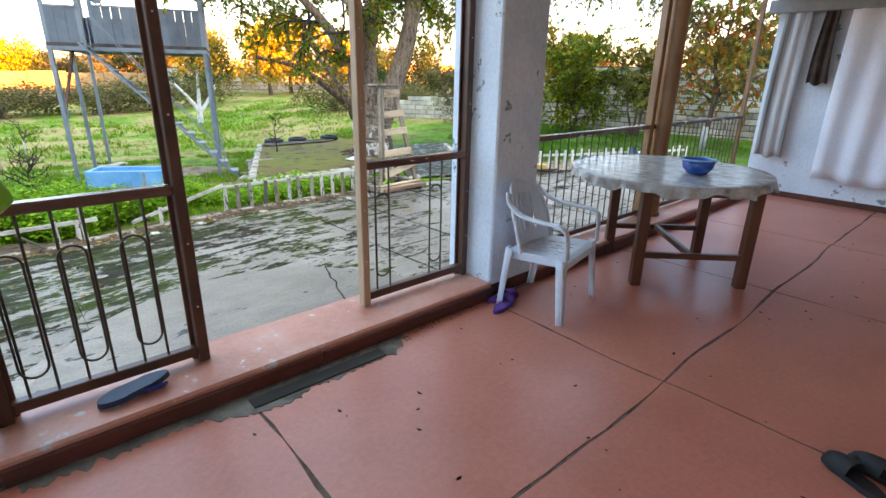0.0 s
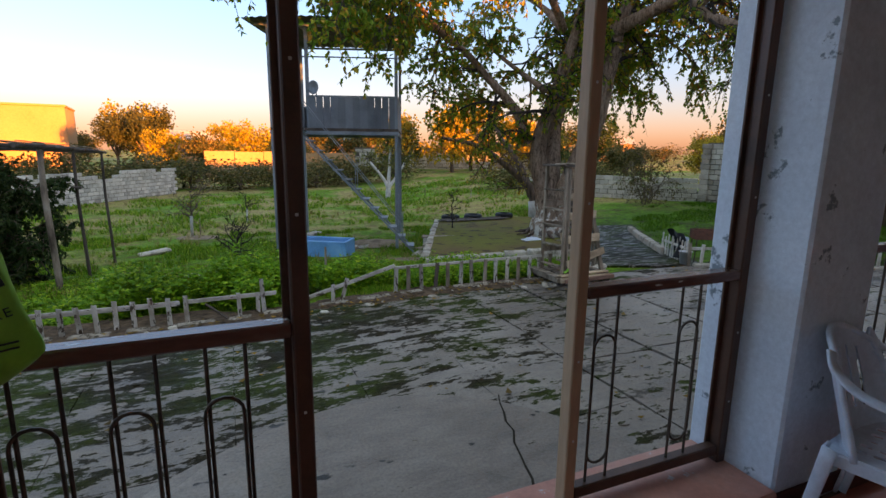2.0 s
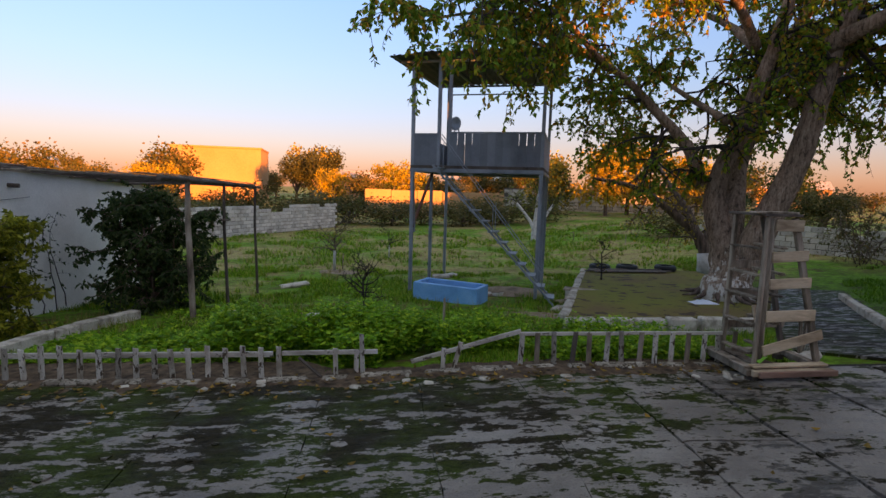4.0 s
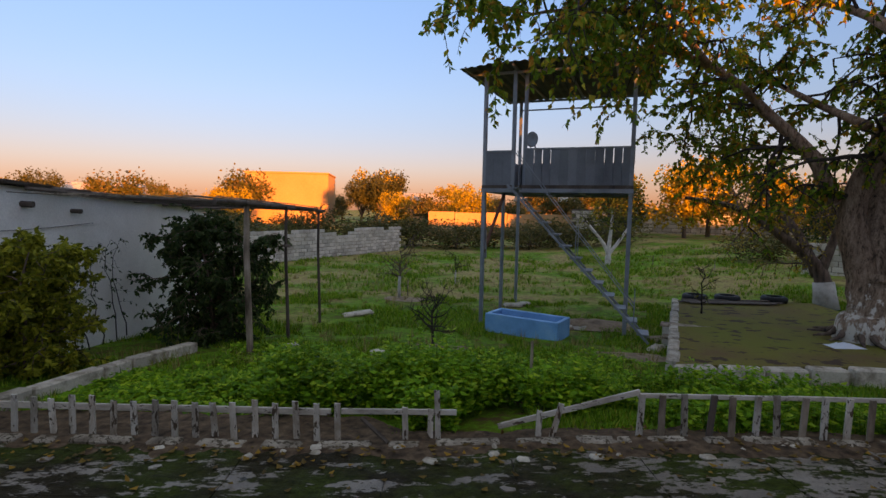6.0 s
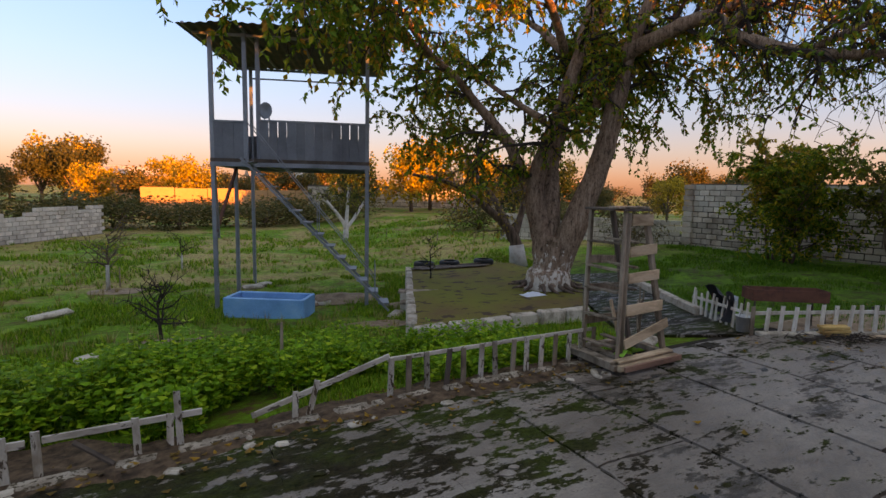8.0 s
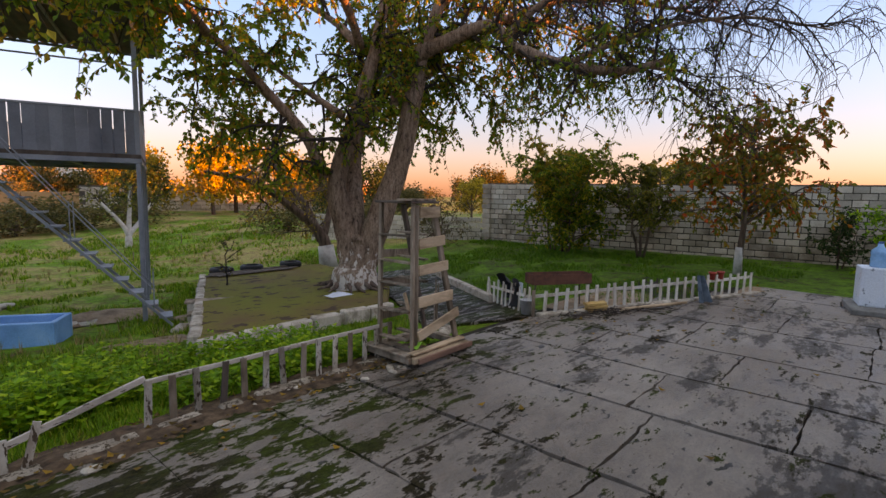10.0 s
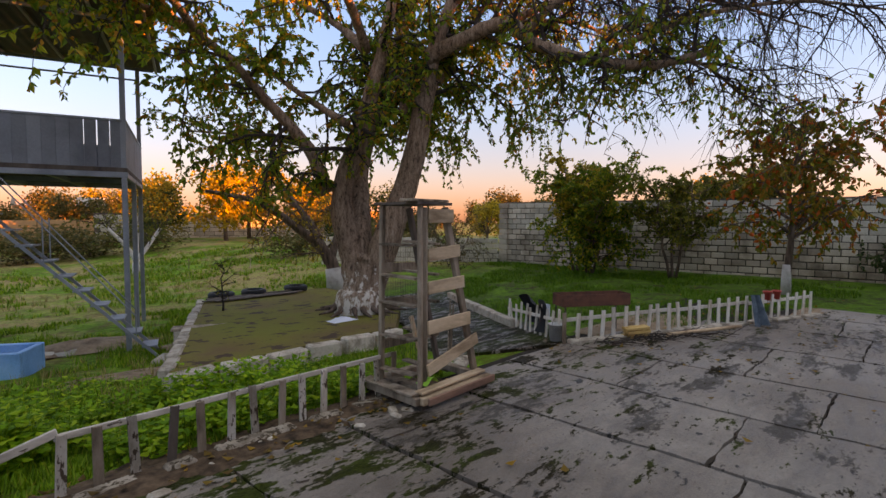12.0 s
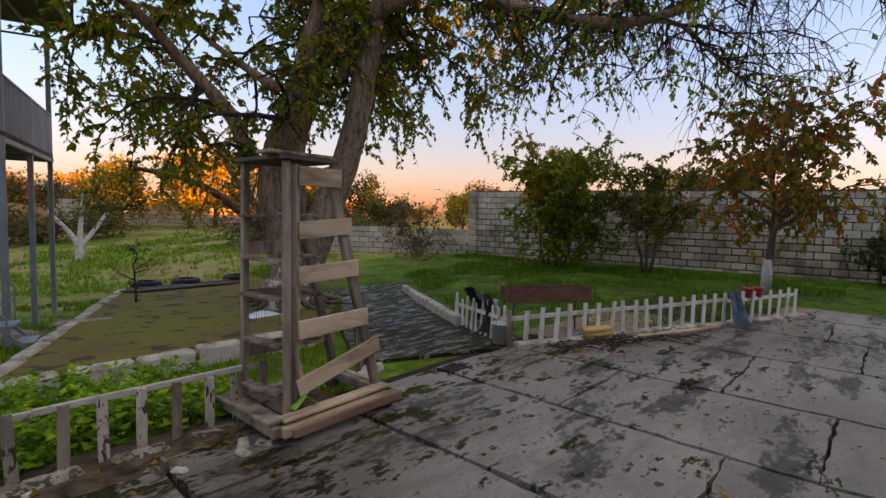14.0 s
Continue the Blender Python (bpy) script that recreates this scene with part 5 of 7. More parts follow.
def shed():
    x = -5.5
    w = thing("wall_shed", "whitewashed wall of a low shed with a crooked roof edge", "wall", (0, 0, 0), kind="structure")
    m = Mesh()

    def top(y):
        return 1.66 - 0.062 * (y - 10.5)

    def fn(u, v):
        y = 4.0 + 13.2 * u
        z0 = -1.6
        return x + 0.02 * noise.noise(Vector((y, v * 3, 1))), y, z0 + (top(y) - z0) * v
    m.sheet(fn, 40, 12)
    m.sheet(lambda u, v: (x - 3.2 * (1 - u), 17.2, -1.6 + (top(17.2) + 1.6) * v), 4, 4)
    m.sheet(lambda u, v: (x - 3.2 * u, 4.0, -1.6 + (top(4.0) + 1.6) * v), 4, 4)
    m.sheet(lambda u, v: (x - 3.2, 17.2 - 13.2 * u, -1.6 + (top(17.2 - 13.2 * u) + 1.6) * v), 4, 4)
    part("plaster", m, plaster_plain, w, smooth=False)
    for k in range(16):
        y0 = 3.9 + 13.4 * k / 16
        y1 = y0 + 13.4 / 16 + 0.05
        part("roof_board", Mesh().add([(x - 3.4, y0, top(y0) + 0.3), (x + 0.14 + jit(0.05), y0, top(y0) + 0.01 + jit(0.015)), (x + 0.14 + jit(0.05), y1, top(y1) + 0.01 + jit(0.015)), (x - 3.4, y1, top(y1) + 0.3),
                                    (x - 3.4, y0, top(y0) + 0.36), (x + 0.14, y0, top(y0) + 0.06 + jit(0.02)), (x + 0.14, y1, top(y1) + 0.06 + jit(0.02)), (x - 3.4, y1, top(y1) + 0.36)],
                                   [(0, 1, 2, 3), (7, 6, 5, 4), (0, 4, 5, 1), (1, 5, 6, 2), (2, 6, 7, 3), (3, 7, 4, 0)]), dark_wood, w)
    for y, z, r in ((9.9, 1.42, 0.03), (11.0, 1.38, 0.05), (12.0, 1.27, 0.04)):
        part("beam_stub", Mesh().tube([(x - 0.1, y, z), (x + 0.16, y + 0.05, z - 0.01)], r, 8), dark_wood, w)
    part("wire", Mesh().tube([(x + 0.03, 9.0 + k * 0.5, 1.05 - 0.06 * math.sin(math.pi * k / 7)) for k in range(8)], 0.006, 4), rod_metal, w)
    g = thing("pergola", "pergola of old wooden posts with thin cane poles on top", "pergola", (0, 0, 0))
    posts = ((-2.43, 11.8, 1.41), (-2.36, 13.6, 1.36), (-2.29, 15.85, 1.28))
    for i, (px, py, pz) in enumerate(posts):
        gz = ground_z(px, py) - 0.1
        r = (0.055, 0.035, 0.035)[i]
        part("post", Mesh().tube([(px + 0.03, py, gz), (px + 0.01, py, gz + 0.9), (px - 0.02, py + 0.02, gz + 1.8), (px, py, pz)], [r, r * 0.95, r * 0.9, r * 0.8], 8), grey_wood if i == 0 else dark_wood, g)
    part("post_lashing", Mesh().box((-2.36, 13.6, 0.62), (0.16, 0.12, 0.05), 0.01), dark_wood, g)
    part("plate_pole", Mesh().tube([(-2.45, 10.7, 1.47), (-2.43, 12.5, 1.42), (-2.36, 14, 1.4), (-2.28, 16.3, 1.3)], [0.04, 0.045, 0.04, 0.03], 8), dark_wood, g)
    for y in (11.0, 11.8, 12.6, 13.6, 14.6, 15.85):
        part("cross_pole", Mesh().tube([(x + 0.1, y, top(y) - 0.02), (-4, y + 0.05, 1.5 - 0.03 * (y - 11)), (-2.2 + jit(0.1), y + jit(0.1), 1.47 - 0.035 * (y - 11))], [0.035, 0.03, 0.025], 6), dark_wood, g)
    for i in range(22):
        cane = Mesh()
        xx = x + 0.2 + 3.0 * rnd.random()
        cane.tube([(xx, 10.7 + jit(0.4), 1.53 + 0.02 * rnd.random()), (xx + jit(0.2), 13.5, 1.44 + 0.03 * rnd.random()), (xx + jit(0.3), 16 + jit(0.4), 1.36 + 0.03 * rnd.random())], 0.009, 4)
        part("cane", cane, grey_wood, g)


shed()


# ---- porch screens and railings ----
def rod_loop(cx, z0, z1, w, y):
    r = w / 2
    pts = []
    for k in range(9):
        a = math.pi * k / 8
        pts.append((cx + r * math.cos(a), y, z1 - r + r * math.sin(a)))
    for k in range(9):
        a = math.pi + math.pi * k / 8
        pts.append((cx + r * math.cos(a), y, z0 + r + r * math.sin(a)))
    pts.append(pts[0])
    return Mesh().tube(pts, 0.0055, 6, False)


def screen(name, x0, x1, pairs, left_mat, right_mat, label):
    s = thing(name, label, "screen", (0, FRAME_Y, SILL))
    top = 2.6 - SILL
    for x, mat in ((x0, left_mat), (x1, right_mat)):
        part("post", Mesh().box((x, 0, top / 2), (0.05, 0.06, top), 0.005), mat, s)
        part("post_flange", Mesh().box((x + (0.018 if x == x0 else -0.018), 0.028, top / 2), (0.055, 0.012, top), 0.003), brown_metal, s)
    part("top_rail", Mesh().box(((x0 + x1) / 2, 0, 0.875), (x1 - x0 - 0.054, 0.065, 0.045), 0.006), rail_paint, s)
    part("bottom_rail", Mesh().box(((x0 + x1) / 2, 0.002, 0.06), (x1 - x0 - 0.054, 0.05, 0.05), 0.005), brown_metal, s)
    for cx, w in pairs:
        for k in (-1, 1):
            part("baluster", Mesh().tube([(cx + k * w / 2, 0, 0.085), (cx + k * w / 2, 0, 0.855)], 0.006, 6), rod_metal, s)
        part("loop", rod_loop(cx - 0.012, 0.17, 0.7, w, -0.014), rod_metal, s)
    for x in (x0, x1):
        for z in (0.3, 0.62, 1.2, 1.6, 2.0):
            part("rivet", Mesh().box((x, -0.0315, z), (0.009, 0.004, 0.009), 0.002), white_enamel, s)
    return s


screen("porch_screen_west", -0.15, 0.622, ((-0.01, 0.1), (0.2, 0.1), (0.42, 0.1)), brown_metal, brown_metal, "brown steel porch railing with looped rods and tall posts")
screen("porch_screen_east", 1.595, 2.432, ((1.74, 0.1), (2.17, 0.1)), tan_metal, brown_metal, "brown steel railing panel with looped rods and a tan post")


def east_railing():
    r = thing("porch_railing", "brown steel railing with thin plain balusters", "railing", (0, FRAME_Y, SILL))
    for x, h in ((2.96, 0.95), (7.5, 2.49)):
        part("post", Mesh().box((x, 0, h / 2), (0.045, 0.05, h), 0.005), column_paint, r)
    part("frame_post", Mesh().box((5.0, 0, 1.245), (0.07, 0.07, 2.49), 0.006), column_paint, r)
    part("top_rail", Mesh().box((3.97, 0, 0.92), (2.0, 0.055, 0.04), 0.005), rail_paint, r)
    part("top_rail", Mesh().box((6.26, 0, 0.92), (2.44, 0.055, 0.04), 0.005), rail_paint, r)
    part("bottom_rail", Mesh().box((5.22, 0, 0.05), (4.52, 0.05, 0.045), 0.005), brown_metal, r)
    x = 3.06
    while x < 7.45:
        if abs(x - 5.0) > 0.06:
            part("baluster", Mesh().tube([(x, 0, 0.07), (x, 0, 0.9)], 0.006, 6), rod_metal, r)
        x += 0.115
    c = thing("steel_column", "round brown painted steel porch column", "column", (5.16, 2.4, SILL), kind="structure")
    part("shaft", Mesh().lathe([(0.085, 0), (0.085, 2.5)], seg=24), column_paint, c, smooth=True)
    part("base_ring", Mesh().lathe([(0.1, 0.0), (0.1, 0.03), (0.085, 0.04)], seg=24), column_paint, c, smooth=True)


east_railing()


# ---- table with oilcloth, bowl ----
def table():
    t = thing("table", "dark varnished wooden table with square legs", "table", (4.05, 1.66, 0), 0)
    R = 0.55
    legs = [(-R, 0), (0, -R), (R, 0), (0, R)]
    for x, y in legs:
        m = Mesh().box((x, y, 0.39), (0.075, 0.075, 0.78), 0.006, (0, 0, 45))
        part("leg", m, varnish_wood, t)
    for i in range(4):
        (ax, ay), (bx, by) = legs[i], legs[(i + 1) % 4]
        part("apron", Mesh().beam((ax, ay, 0.735), (bx, by, 0.735), 0.025, 0.09, 0.004), varnish_wood, t)
    for i in (0, 2):
        (ax, ay), (bx, by) = legs[i], legs[(i + 1) % 4]
        part("stretcher", Mesh().beam((ax, ay, 0.24), (bx, by, 0.24), 0.04, 0.045, 0.005), varnish_wood, t)
    part("cross_stretcher", Mesh().beam((-R / 2, -R / 2, 0.24), (R / 2, R / 2, 0.24), 0.04, 0.045, 0.005), varnish_wood, t)
    part("tabletop", Mesh().lathe([(0.001, 0.78), (0.71, 0.78), (0.73, 0.79), (0.73, 0.8), (0.71, 0.81), (0.001, 0.81)], (-0.02, 0.12, 0), 48), varnish_wood, t)
    c = thing("tablecloth", "translucent greyish plastic oilcloth with a crinkled hanging edge", "tablecloth", (4.03, 1.78, 0.813))

    def fn(u, v):
        a = 2 * math.pi * u
        if v < 0.75:
            r = 0.735 * v / 0.75
            return r * math.cos(a), r * math.sin(a), 0.002 + 0.0025 * noise.noise(Vector((r * 7 * math.cos(a), r * 7 * math.sin(a), 0)))
        k = (v - 0.75) / 0.25
        fold = 0.014 * math.sin(a * 22) * k + 0.01 * math.sin(a * 37 + 1) * k
        return (0.74 + 0.012 * k + fold) * math.cos(a), (0.74 + 0.012 * k + fold) * math.sin(a), 0.002 - 0.07 * k * (1 + 0.25 * math.sin(a * 9) + 0.15 * math.sin(a * 23))
    part("cloth", Mesh().sheet(fn, 180, 24), oilcloth, c, smooth=True)
    b = thing("bowl", "blue enamel bowl with a darker painted band", "bowl", (3.99, 1.54, 0.817))
    part("shell", Mesh().lathe([(0.001, 0.0), (0.07, 0.0), (0.075, 0.008), (0.105, 0.04), (0.118, 0.1), (0.112, 0.1), (0.1, 0.045), (0.06, 0.015), (0.001, 0.012)], seg=32), enamel_blue, b, smooth=True)
    part("rim", Mesh().lathe([(0.118, 0.095), (0.13, 0.1), (0.131, 0.108), (0.116, 0.11), (0.112, 0.1)], seg=32), enamel_light, b, "paler blue rim", True)
    part("handle", Mesh().box((0.15, 0.02, 0.104), (0.06, 0.07, 0.008), 0.003), enamel_light, b)


table()


# ---- plastic chair ----
def chair():
    c = thing("plastic_chair", "white plastic armchair with a slotted seat beside the pillar", "chair", (2.72, 1.9, 0), 12)
    # front faces -y in the chair's own space
    sw, sd, sh = 0.23, 0.21, 0.425

    def seat(u, v):
        x = (u - 0.5) * 2 * (sw + 0.02 * (1 - v))
        y = -sd + v * 2 * sd
        return x, y, sh - 0.02 * v - 0.012 * math.cos((u - .5) * math.pi) + (-0.03 * ((0.12 - v) / 0.12) ** 2 if v < 0.12 else 0)
    m = Mesh()
    n = 22
    for i in range(n):
        for j in range(n):
            slot = 4 <= j <= 17 and 3 <= i <= 18 and i % 3 == 1 and j % 4 != 3
            if slot:
                continue
            m.add([seat(i / n, j / n), seat((i + 1) / n, j / n), seat((i + 1) / n, (j + 1) / n), seat(i / n, (j + 1) / n)], [(0, 1, 2, 3)])
    s = part("seat", m, white_plastic, c)
    sol = s.modifiers.new("thickness", "SOLIDIFY")
    sol.thickness = 0.007

    def back(u, v):
        a = (u - 0.5) * 2
        half = 0.235 - 0.05 * max(0, v - 0.55) ** 1.5 * 3
        x = a * half
        y = sd - 0.02 + 0.11 * v - 0.085 * a * a
        z = sh - 0.03 + 0.42 * v - 0.08 * a * a * v * v * (1 if v > 0.5 else 0.4)
        return x, y, z
    m = Mesh()
    n, k = 25, 20
    for i in range(n):
        for j in range(k):
            slot = i % 3 == 1 and 4 <= j <= 15 and 3 <= i <= 21
            if slot:
                continue
            m.add([back(i / n, j / k), back((i + 1) / n, j / k), back((i + 1) / n, (j + 1) / k), back(i / n, (j + 1) / k)], [(0, 1, 2, 3)])
    b = part("backrest", m, white_plastic, c)
    sol = b.modifiers.new("thickness", "SOLIDIFY")
    sol.thickness = 0.007
    rim = [back(0, v / 10) for v in range(11)] + [back(u / 10, 1) for u in range(1, 11)] + [back(1, 1 - v / 10) for v in range(1, 11)]
    part("back_rim", Mesh().tube(rim, 0.012, 8), white_plastic, c, smooth=True)
    for sx in (-1, 1):
        path = smooth_path([(sx * 0.2, 0.235, 0.77), (sx * 0.235, 0.2, 0.71), (sx * 0.268, 0.1, 0.66), (sx * 0.28, -0.04, 0.643), (sx * 0.278, -0.15, 0.637), (sx * 0.272, -0.2, 0.612), (sx * 0.265, -0.215, 0.54), (sx * 0.26, -0.217, 0.43)], 5)
        part("armrest", Mesh().ribbon(path, 0.056, 0.016, (1, 0, 0)), white_plastic, c, smooth=True)
        for y0, y1, x1, w in ((-0.2, -0.235, 0.272, 0.075), (0.19, 0.255, 0.225, 0.065)):
            leg = Mesh()
            top, foot = Vector((sx * 0.245, y0, 0.43)), Vector((sx * x1, y1, 0.0))
            n = 6
            path = [top.lerp(foot, k / n) for k in range(n + 1)]
            leg.ribbon(path, [w * (1 - 0.45 * k / n) for k in range(n + 1)], 0.014, (1, 0, 0))
            fl = 0.02 * (1 if y0 < 0 else -1)
            leg.ribbon([p + Vector((sx * w * 0.42 * (1 - 0.45 * k / n), fl, 0)) for k, p in enumerate(path)], [0.05 * (1 - 0.4 * k / n) for k in range(n + 1)], 0.012, (0, 1, 0))
            part("leg", leg, white_plastic, c, smooth=True)
    for sx in (-1, 1):
        part("side_skirt", Mesh().beam((sx * 0.238, -0.2, 0.39), (sx * 0.232, 0.2, 0.375), 0.01, 0.05, 0.003), white_plastic, c)
    part("front_skirt", Mesh().beam((-0.235, -0.214, 0.385), (0.235, -0.214, 0.385), 0.01, 0.05, 0.003), white_plastic, c)


chair()


# ---- footwear ----
def slipper(name, label, at, turn, sole_mat, strap_mat, kind="slide"):
    s = thing(name, label, "slipper", at, turn, group="slippers on the porch")
    pts = []
    for k in range(28):
        a = 2 * math.pi * k / 28
        x = 0.135 * math.cos(a)
        pts.append((x, (0.045 + 0.008 * math.cos(a)) * math.sin(a) * (0.86 if abs(x) < 0.05 else 1.0)))
    part("sole", Mesh().prism(pts, 0.0, 0.024, 0.03), sole_mat, s)
    part("strap", Mesh().sheet(lambda u, v: (0.02 + 0.075 * v, 0.047 * math.cos(math.pi * u), 0.02 + 0.042 * math.sin(math.pi * u)), 14, 4), strap_mat, s, smooth=True)
    return s


def upturned_slipper():
    s = thing("slipper", "navy foam slipper with blue strap lying on the sill", "slipper", (0.29, 2.335, SILL + 0.002), 6, group="slippers on the porch")
    pts = []
    for k in range(32):
        a = 2 * math.pi * k / 32
        x = 0.15 * math.cos(a)
        pts.append((x, (0.05 - 0.007 * math.cos(a)) * math.sin(a) * (0.88 if abs(x) < 0.05 else 1.0)))
    o = part("sole", Mesh().prism(pts, 0.0, 0.026, 0.03), navy_foam, s)
    o.matrix_basis = pose(0, 0, 0.023, 4, -6, 0)
    o = part("strap", Mesh().sheet(lambda u, v: (0.03 + 0.09 * v, 0.052 * math.cos(math.pi * u), 0.04 - 0.04 * math.sin(math.pi * u)), 14, 4), blue_strap, s, "bright blue strap", smooth=True)


upturned_slipper()
slipper("slipper", "purple foam slipper beside the pillar", (2.42, 2.03, 0.002), 15, purple_foam, purple_foam)
slipper("slipper", "purple foam slipper beside the chair leg", (2.52, 2.12, 0.002), -10, purple_foam, purple_foam)
for x, y, a in ((2.3, 0.08, 60), (2.4, 0.0, 75)):
    slipper("clog", "black rubber clog on the porch floor", (x, y, 0.002), a, rubber, rubber)
    # the raised toe cap
    o = part("toe_cap", Mesh().sheet(lambda u, v: (0.0 + 0.13 * v * (1 if v < 1 else 1), 0.05 * math.cos(math.pi * u) * math.sqrt(max(0, 1 - v * v * 0.95)), 0.022 + 0.06 * math.sin(math.pi * u) * math.sqrt(max(0, 1 - v * v))), 14, 8), rubber, bpy.data.objects["clog" if a == 60 else "clog.001"], smooth=True)


# ---- green carrier bag ----
def bag():
    b = thing("carrier_bag", "green plastic carrier bag with dark print hung on the railing", "bag", (-0.1, 2.46, 0.97))

    def fn(u, v):
        a = 2 * math.pi * u
        z = 0.5 * v
        w = 0.16 * (1 - 0.72 * max(0, v - 0.18) ** 1.1) * (0.25 + 0.75 * min(1, (v + 0.015) * 7) ** 0.5)
        d = 0.055 * (1 - 0.6 * v) * (0.25 + 0.75 * min(1, (v + 0.015) * 7) ** 0.5)
        f = 1 + 0.05 * math.sin(5 * a + 7 * v) + 0.06 * noise.noise(Vector((math.cos(a) * 2, math.sin(a) * 2, v * 4)))
        return w * math.cos(a) * f, -0.1 + d * math.sin(a) * f, z + 0.012 * math.sin(3 * a)
    part("film", Mesh().sheet(fn, 48, 30), bag_film, b, smooth=True)
    part("bottom", Mesh().add([fn(k / 24, 0) for k in range(24)], [tuple(range(24))]), bag_film, b)
    part("handle", Mesh().tube([(0, -0.09, 0.46), (-0.02, -0.05, 0.56), (-0.01, -0.02, 0.6)], [0.03, 0.018, 0.012], 8), bag_film, b, smooth=True)

    def on(x, z, lift=0.006):
        """A point of the printed side of the film."""
        best = None
        for k in range(49):
            u = 0.5 + 0.5 * k / 48
            p = fn(u, min(1, max(0, z / 0.5)))
            if best is None or abs(p[0] - x) < abs(best[0] - x):
                best = p
        return Vector((x, best[1] - lift, z))
    m = Mesh()
    for x0, z0, x1, z1, w in [(a + 0.055, b * 1.06, c * 1.0 + 0.055, d * 1.06, e * 1.3) for a, b, c, d, e in ((-0.02, 0.2, 0.01, 0.28, 0.02), (0.0, 0.28, -0.06, 0.33, 0.016), (0.01, 0.27, 0.04, 0.32, 0.014), (-0.07, 0.2, 0.03, 0.215, 0.016), (-0.02, 0.3, -0.01, 0.36, 0.022), (0.03, 0.24, 0.06, 0.25, 0.02), (-0.05, 0.25, -0.08, 0.3, 0.02), (-0.06, 0.35, 0.0, 0.37, 0.014))]:
        m.beam(on(x0, z0), on(x1, z1), w, 0.003, 0.001, (0, -1, 0))
    part("print", m, bag_print, b, "dark green printed plant", kind="stuff")
    m = Mesh()
    for z, a, c in ((0.105, 0.0, 0.13), (0.09, 0.05, 0.13), (0.075, -0.03, 0.06)):
        for k in range(6):
            x0, x1 = a + (c - a) * k / 6, a + (c - a) * (k + 1) / 6
            m.beam(on(x0, z + 0.02 * (x0 + .1)), on(x1, z + 0.02 * (x1 + .1)), 0.005, 0.003, 0.0005, (0, -1, 0))
    part("print_lines", m, bag_print, b, "dark green printed lines", kind="stuff")
    x = -0.065
    for ch in "BAG STORE":
        x += 0.0205
        if ch == " ":
            continue
        cu = bpy.data.curves.new("letter", "FONT")
        cu.body, cu.size, cu.extrude, cu.align_x = ch, 0.034, 0.001, "CENTER"
        tmp = bpy.data.objects.new("letter", cu)
        me = bpy.data.meshes.new_from_object(tmp)
        bpy.data.objects.remove(tmp)
        me.materials.append(bag_print)
        o = new("letter", me)
        o.parent = b
        zz = 0.13 + 0.25 * (x + 0.06)
        p = on(x, zz, 0.007)
        q = on(x + 0.012, zz, 0.007)
        o.matrix_basis = pose(p.x, p.y, p.z, 90, -14, math.degrees(math.atan2(q.y - p.y, q.x - p.x)))

    b.scale = (0.88, 0.88, 0.88)


bag()


# ---- washing on the end wall ----
def hanging(name, label, mat, y0, y1, z0, z1, folds, depth, narrow=0.0):
    h = thing(name, label, "cloth", (7.86, (y0 + y1) / 2, z0), 0)

    def fn(u, v):
        k = 1 - narrow * (v)
        y = (u - 0.5) * (y1 - y0) * k
        return -depth * (0.5 + 0.5 * math.sin(u * folds * 2 * math.pi + 0.6 * v)) * (1 - 0.4 * v) - 0.004, y + 0.01 * math.sin(4 * v), (z1 - z0) * v + 0.02 * math.sin(u * 9) * (1 - v)
    o = part("cloth", Mesh().sheet(fn, 60, 16), mat, h, smooth=True)
    so = o.modifiers.new("thickness", "SOLIDIFY")
    so.thickness = 0.004
    return h


hanging("hanging_towel", "grey and white striped towel hung on the wall", grey_cloth, 2.0, 2.32, 0.52, 2.3, 2.5, 0.05, 0.1)
hanging("hanging_garment", "dark brown garment hung on the wall", brown_cloth, 1.7, 1.92, 1.45, 2.32, 2.0, 0.05, 0.35)
hanging("white_curtain", "white cotton sheet hung on the wall", white_sheet, 0.5, 1.62, 0.3, 2.42, 3.5, 0.06)
w = thing("clothes_rail", "grey metal clothes rail on the end wall", "rail", (7.84, 1.4, 2.36))
part("rail", Mesh().box((0, 0, 0), (0.06, 2.2, 0.16), 0.01), grey_steel, w)
for y in (-0.9, 0.9):
    part("bracket", Mesh().box((0.05, y, 0), (0.07, 0.03, 0.04), 0.004), grey_steel, w)


def floor_debris():
    r = random.Random(40)
    m = Mesh()
    for k in range(90):
        x, y = r.uniform(-0.5, 7), r.uniform(-0.3, 2.15)
        a = r.uniform(0, 6.28)
        d = Vector((math.cos(a), math.sin(a), 0.04)).normalized()
        m.leaf((x, y, 0.003), d, d.cross(Vector((0, 0, 1))).normalized(), r.uniform(0.012, 0.04), 0.6)
    for k in range(60):
        x, y = r.uniform(0.8, 2.4), 2.165 - abs(r.gauss(0, 0.03))
        a = r.uniform(0, 6.28)
        d = Vector((math.cos(a), math.sin(a), 0.1)).normalized()
        m.leaf((x, y, 0.004), d, d.cross(Vector((0, 0, 1))).normalized(), r.uniform(0.008, 0.025), 0.6)
    g = part("floor_debris", m, joint_dirt, label="dark leaf crumbs scattered over the porch floor")
    tagged(g, category="debris", kind="stuff")


floor_debris()


# ---- trees ----
UP = Vector((0, 0, 1))


def rand_dir(r):
    while True:
        v = Vector((r.uniform(-1, 1), r.uniform(-1, 1), r.uniform(-1, 1)))
        if 0.05 < v.length < 1:
            return v.normalized()


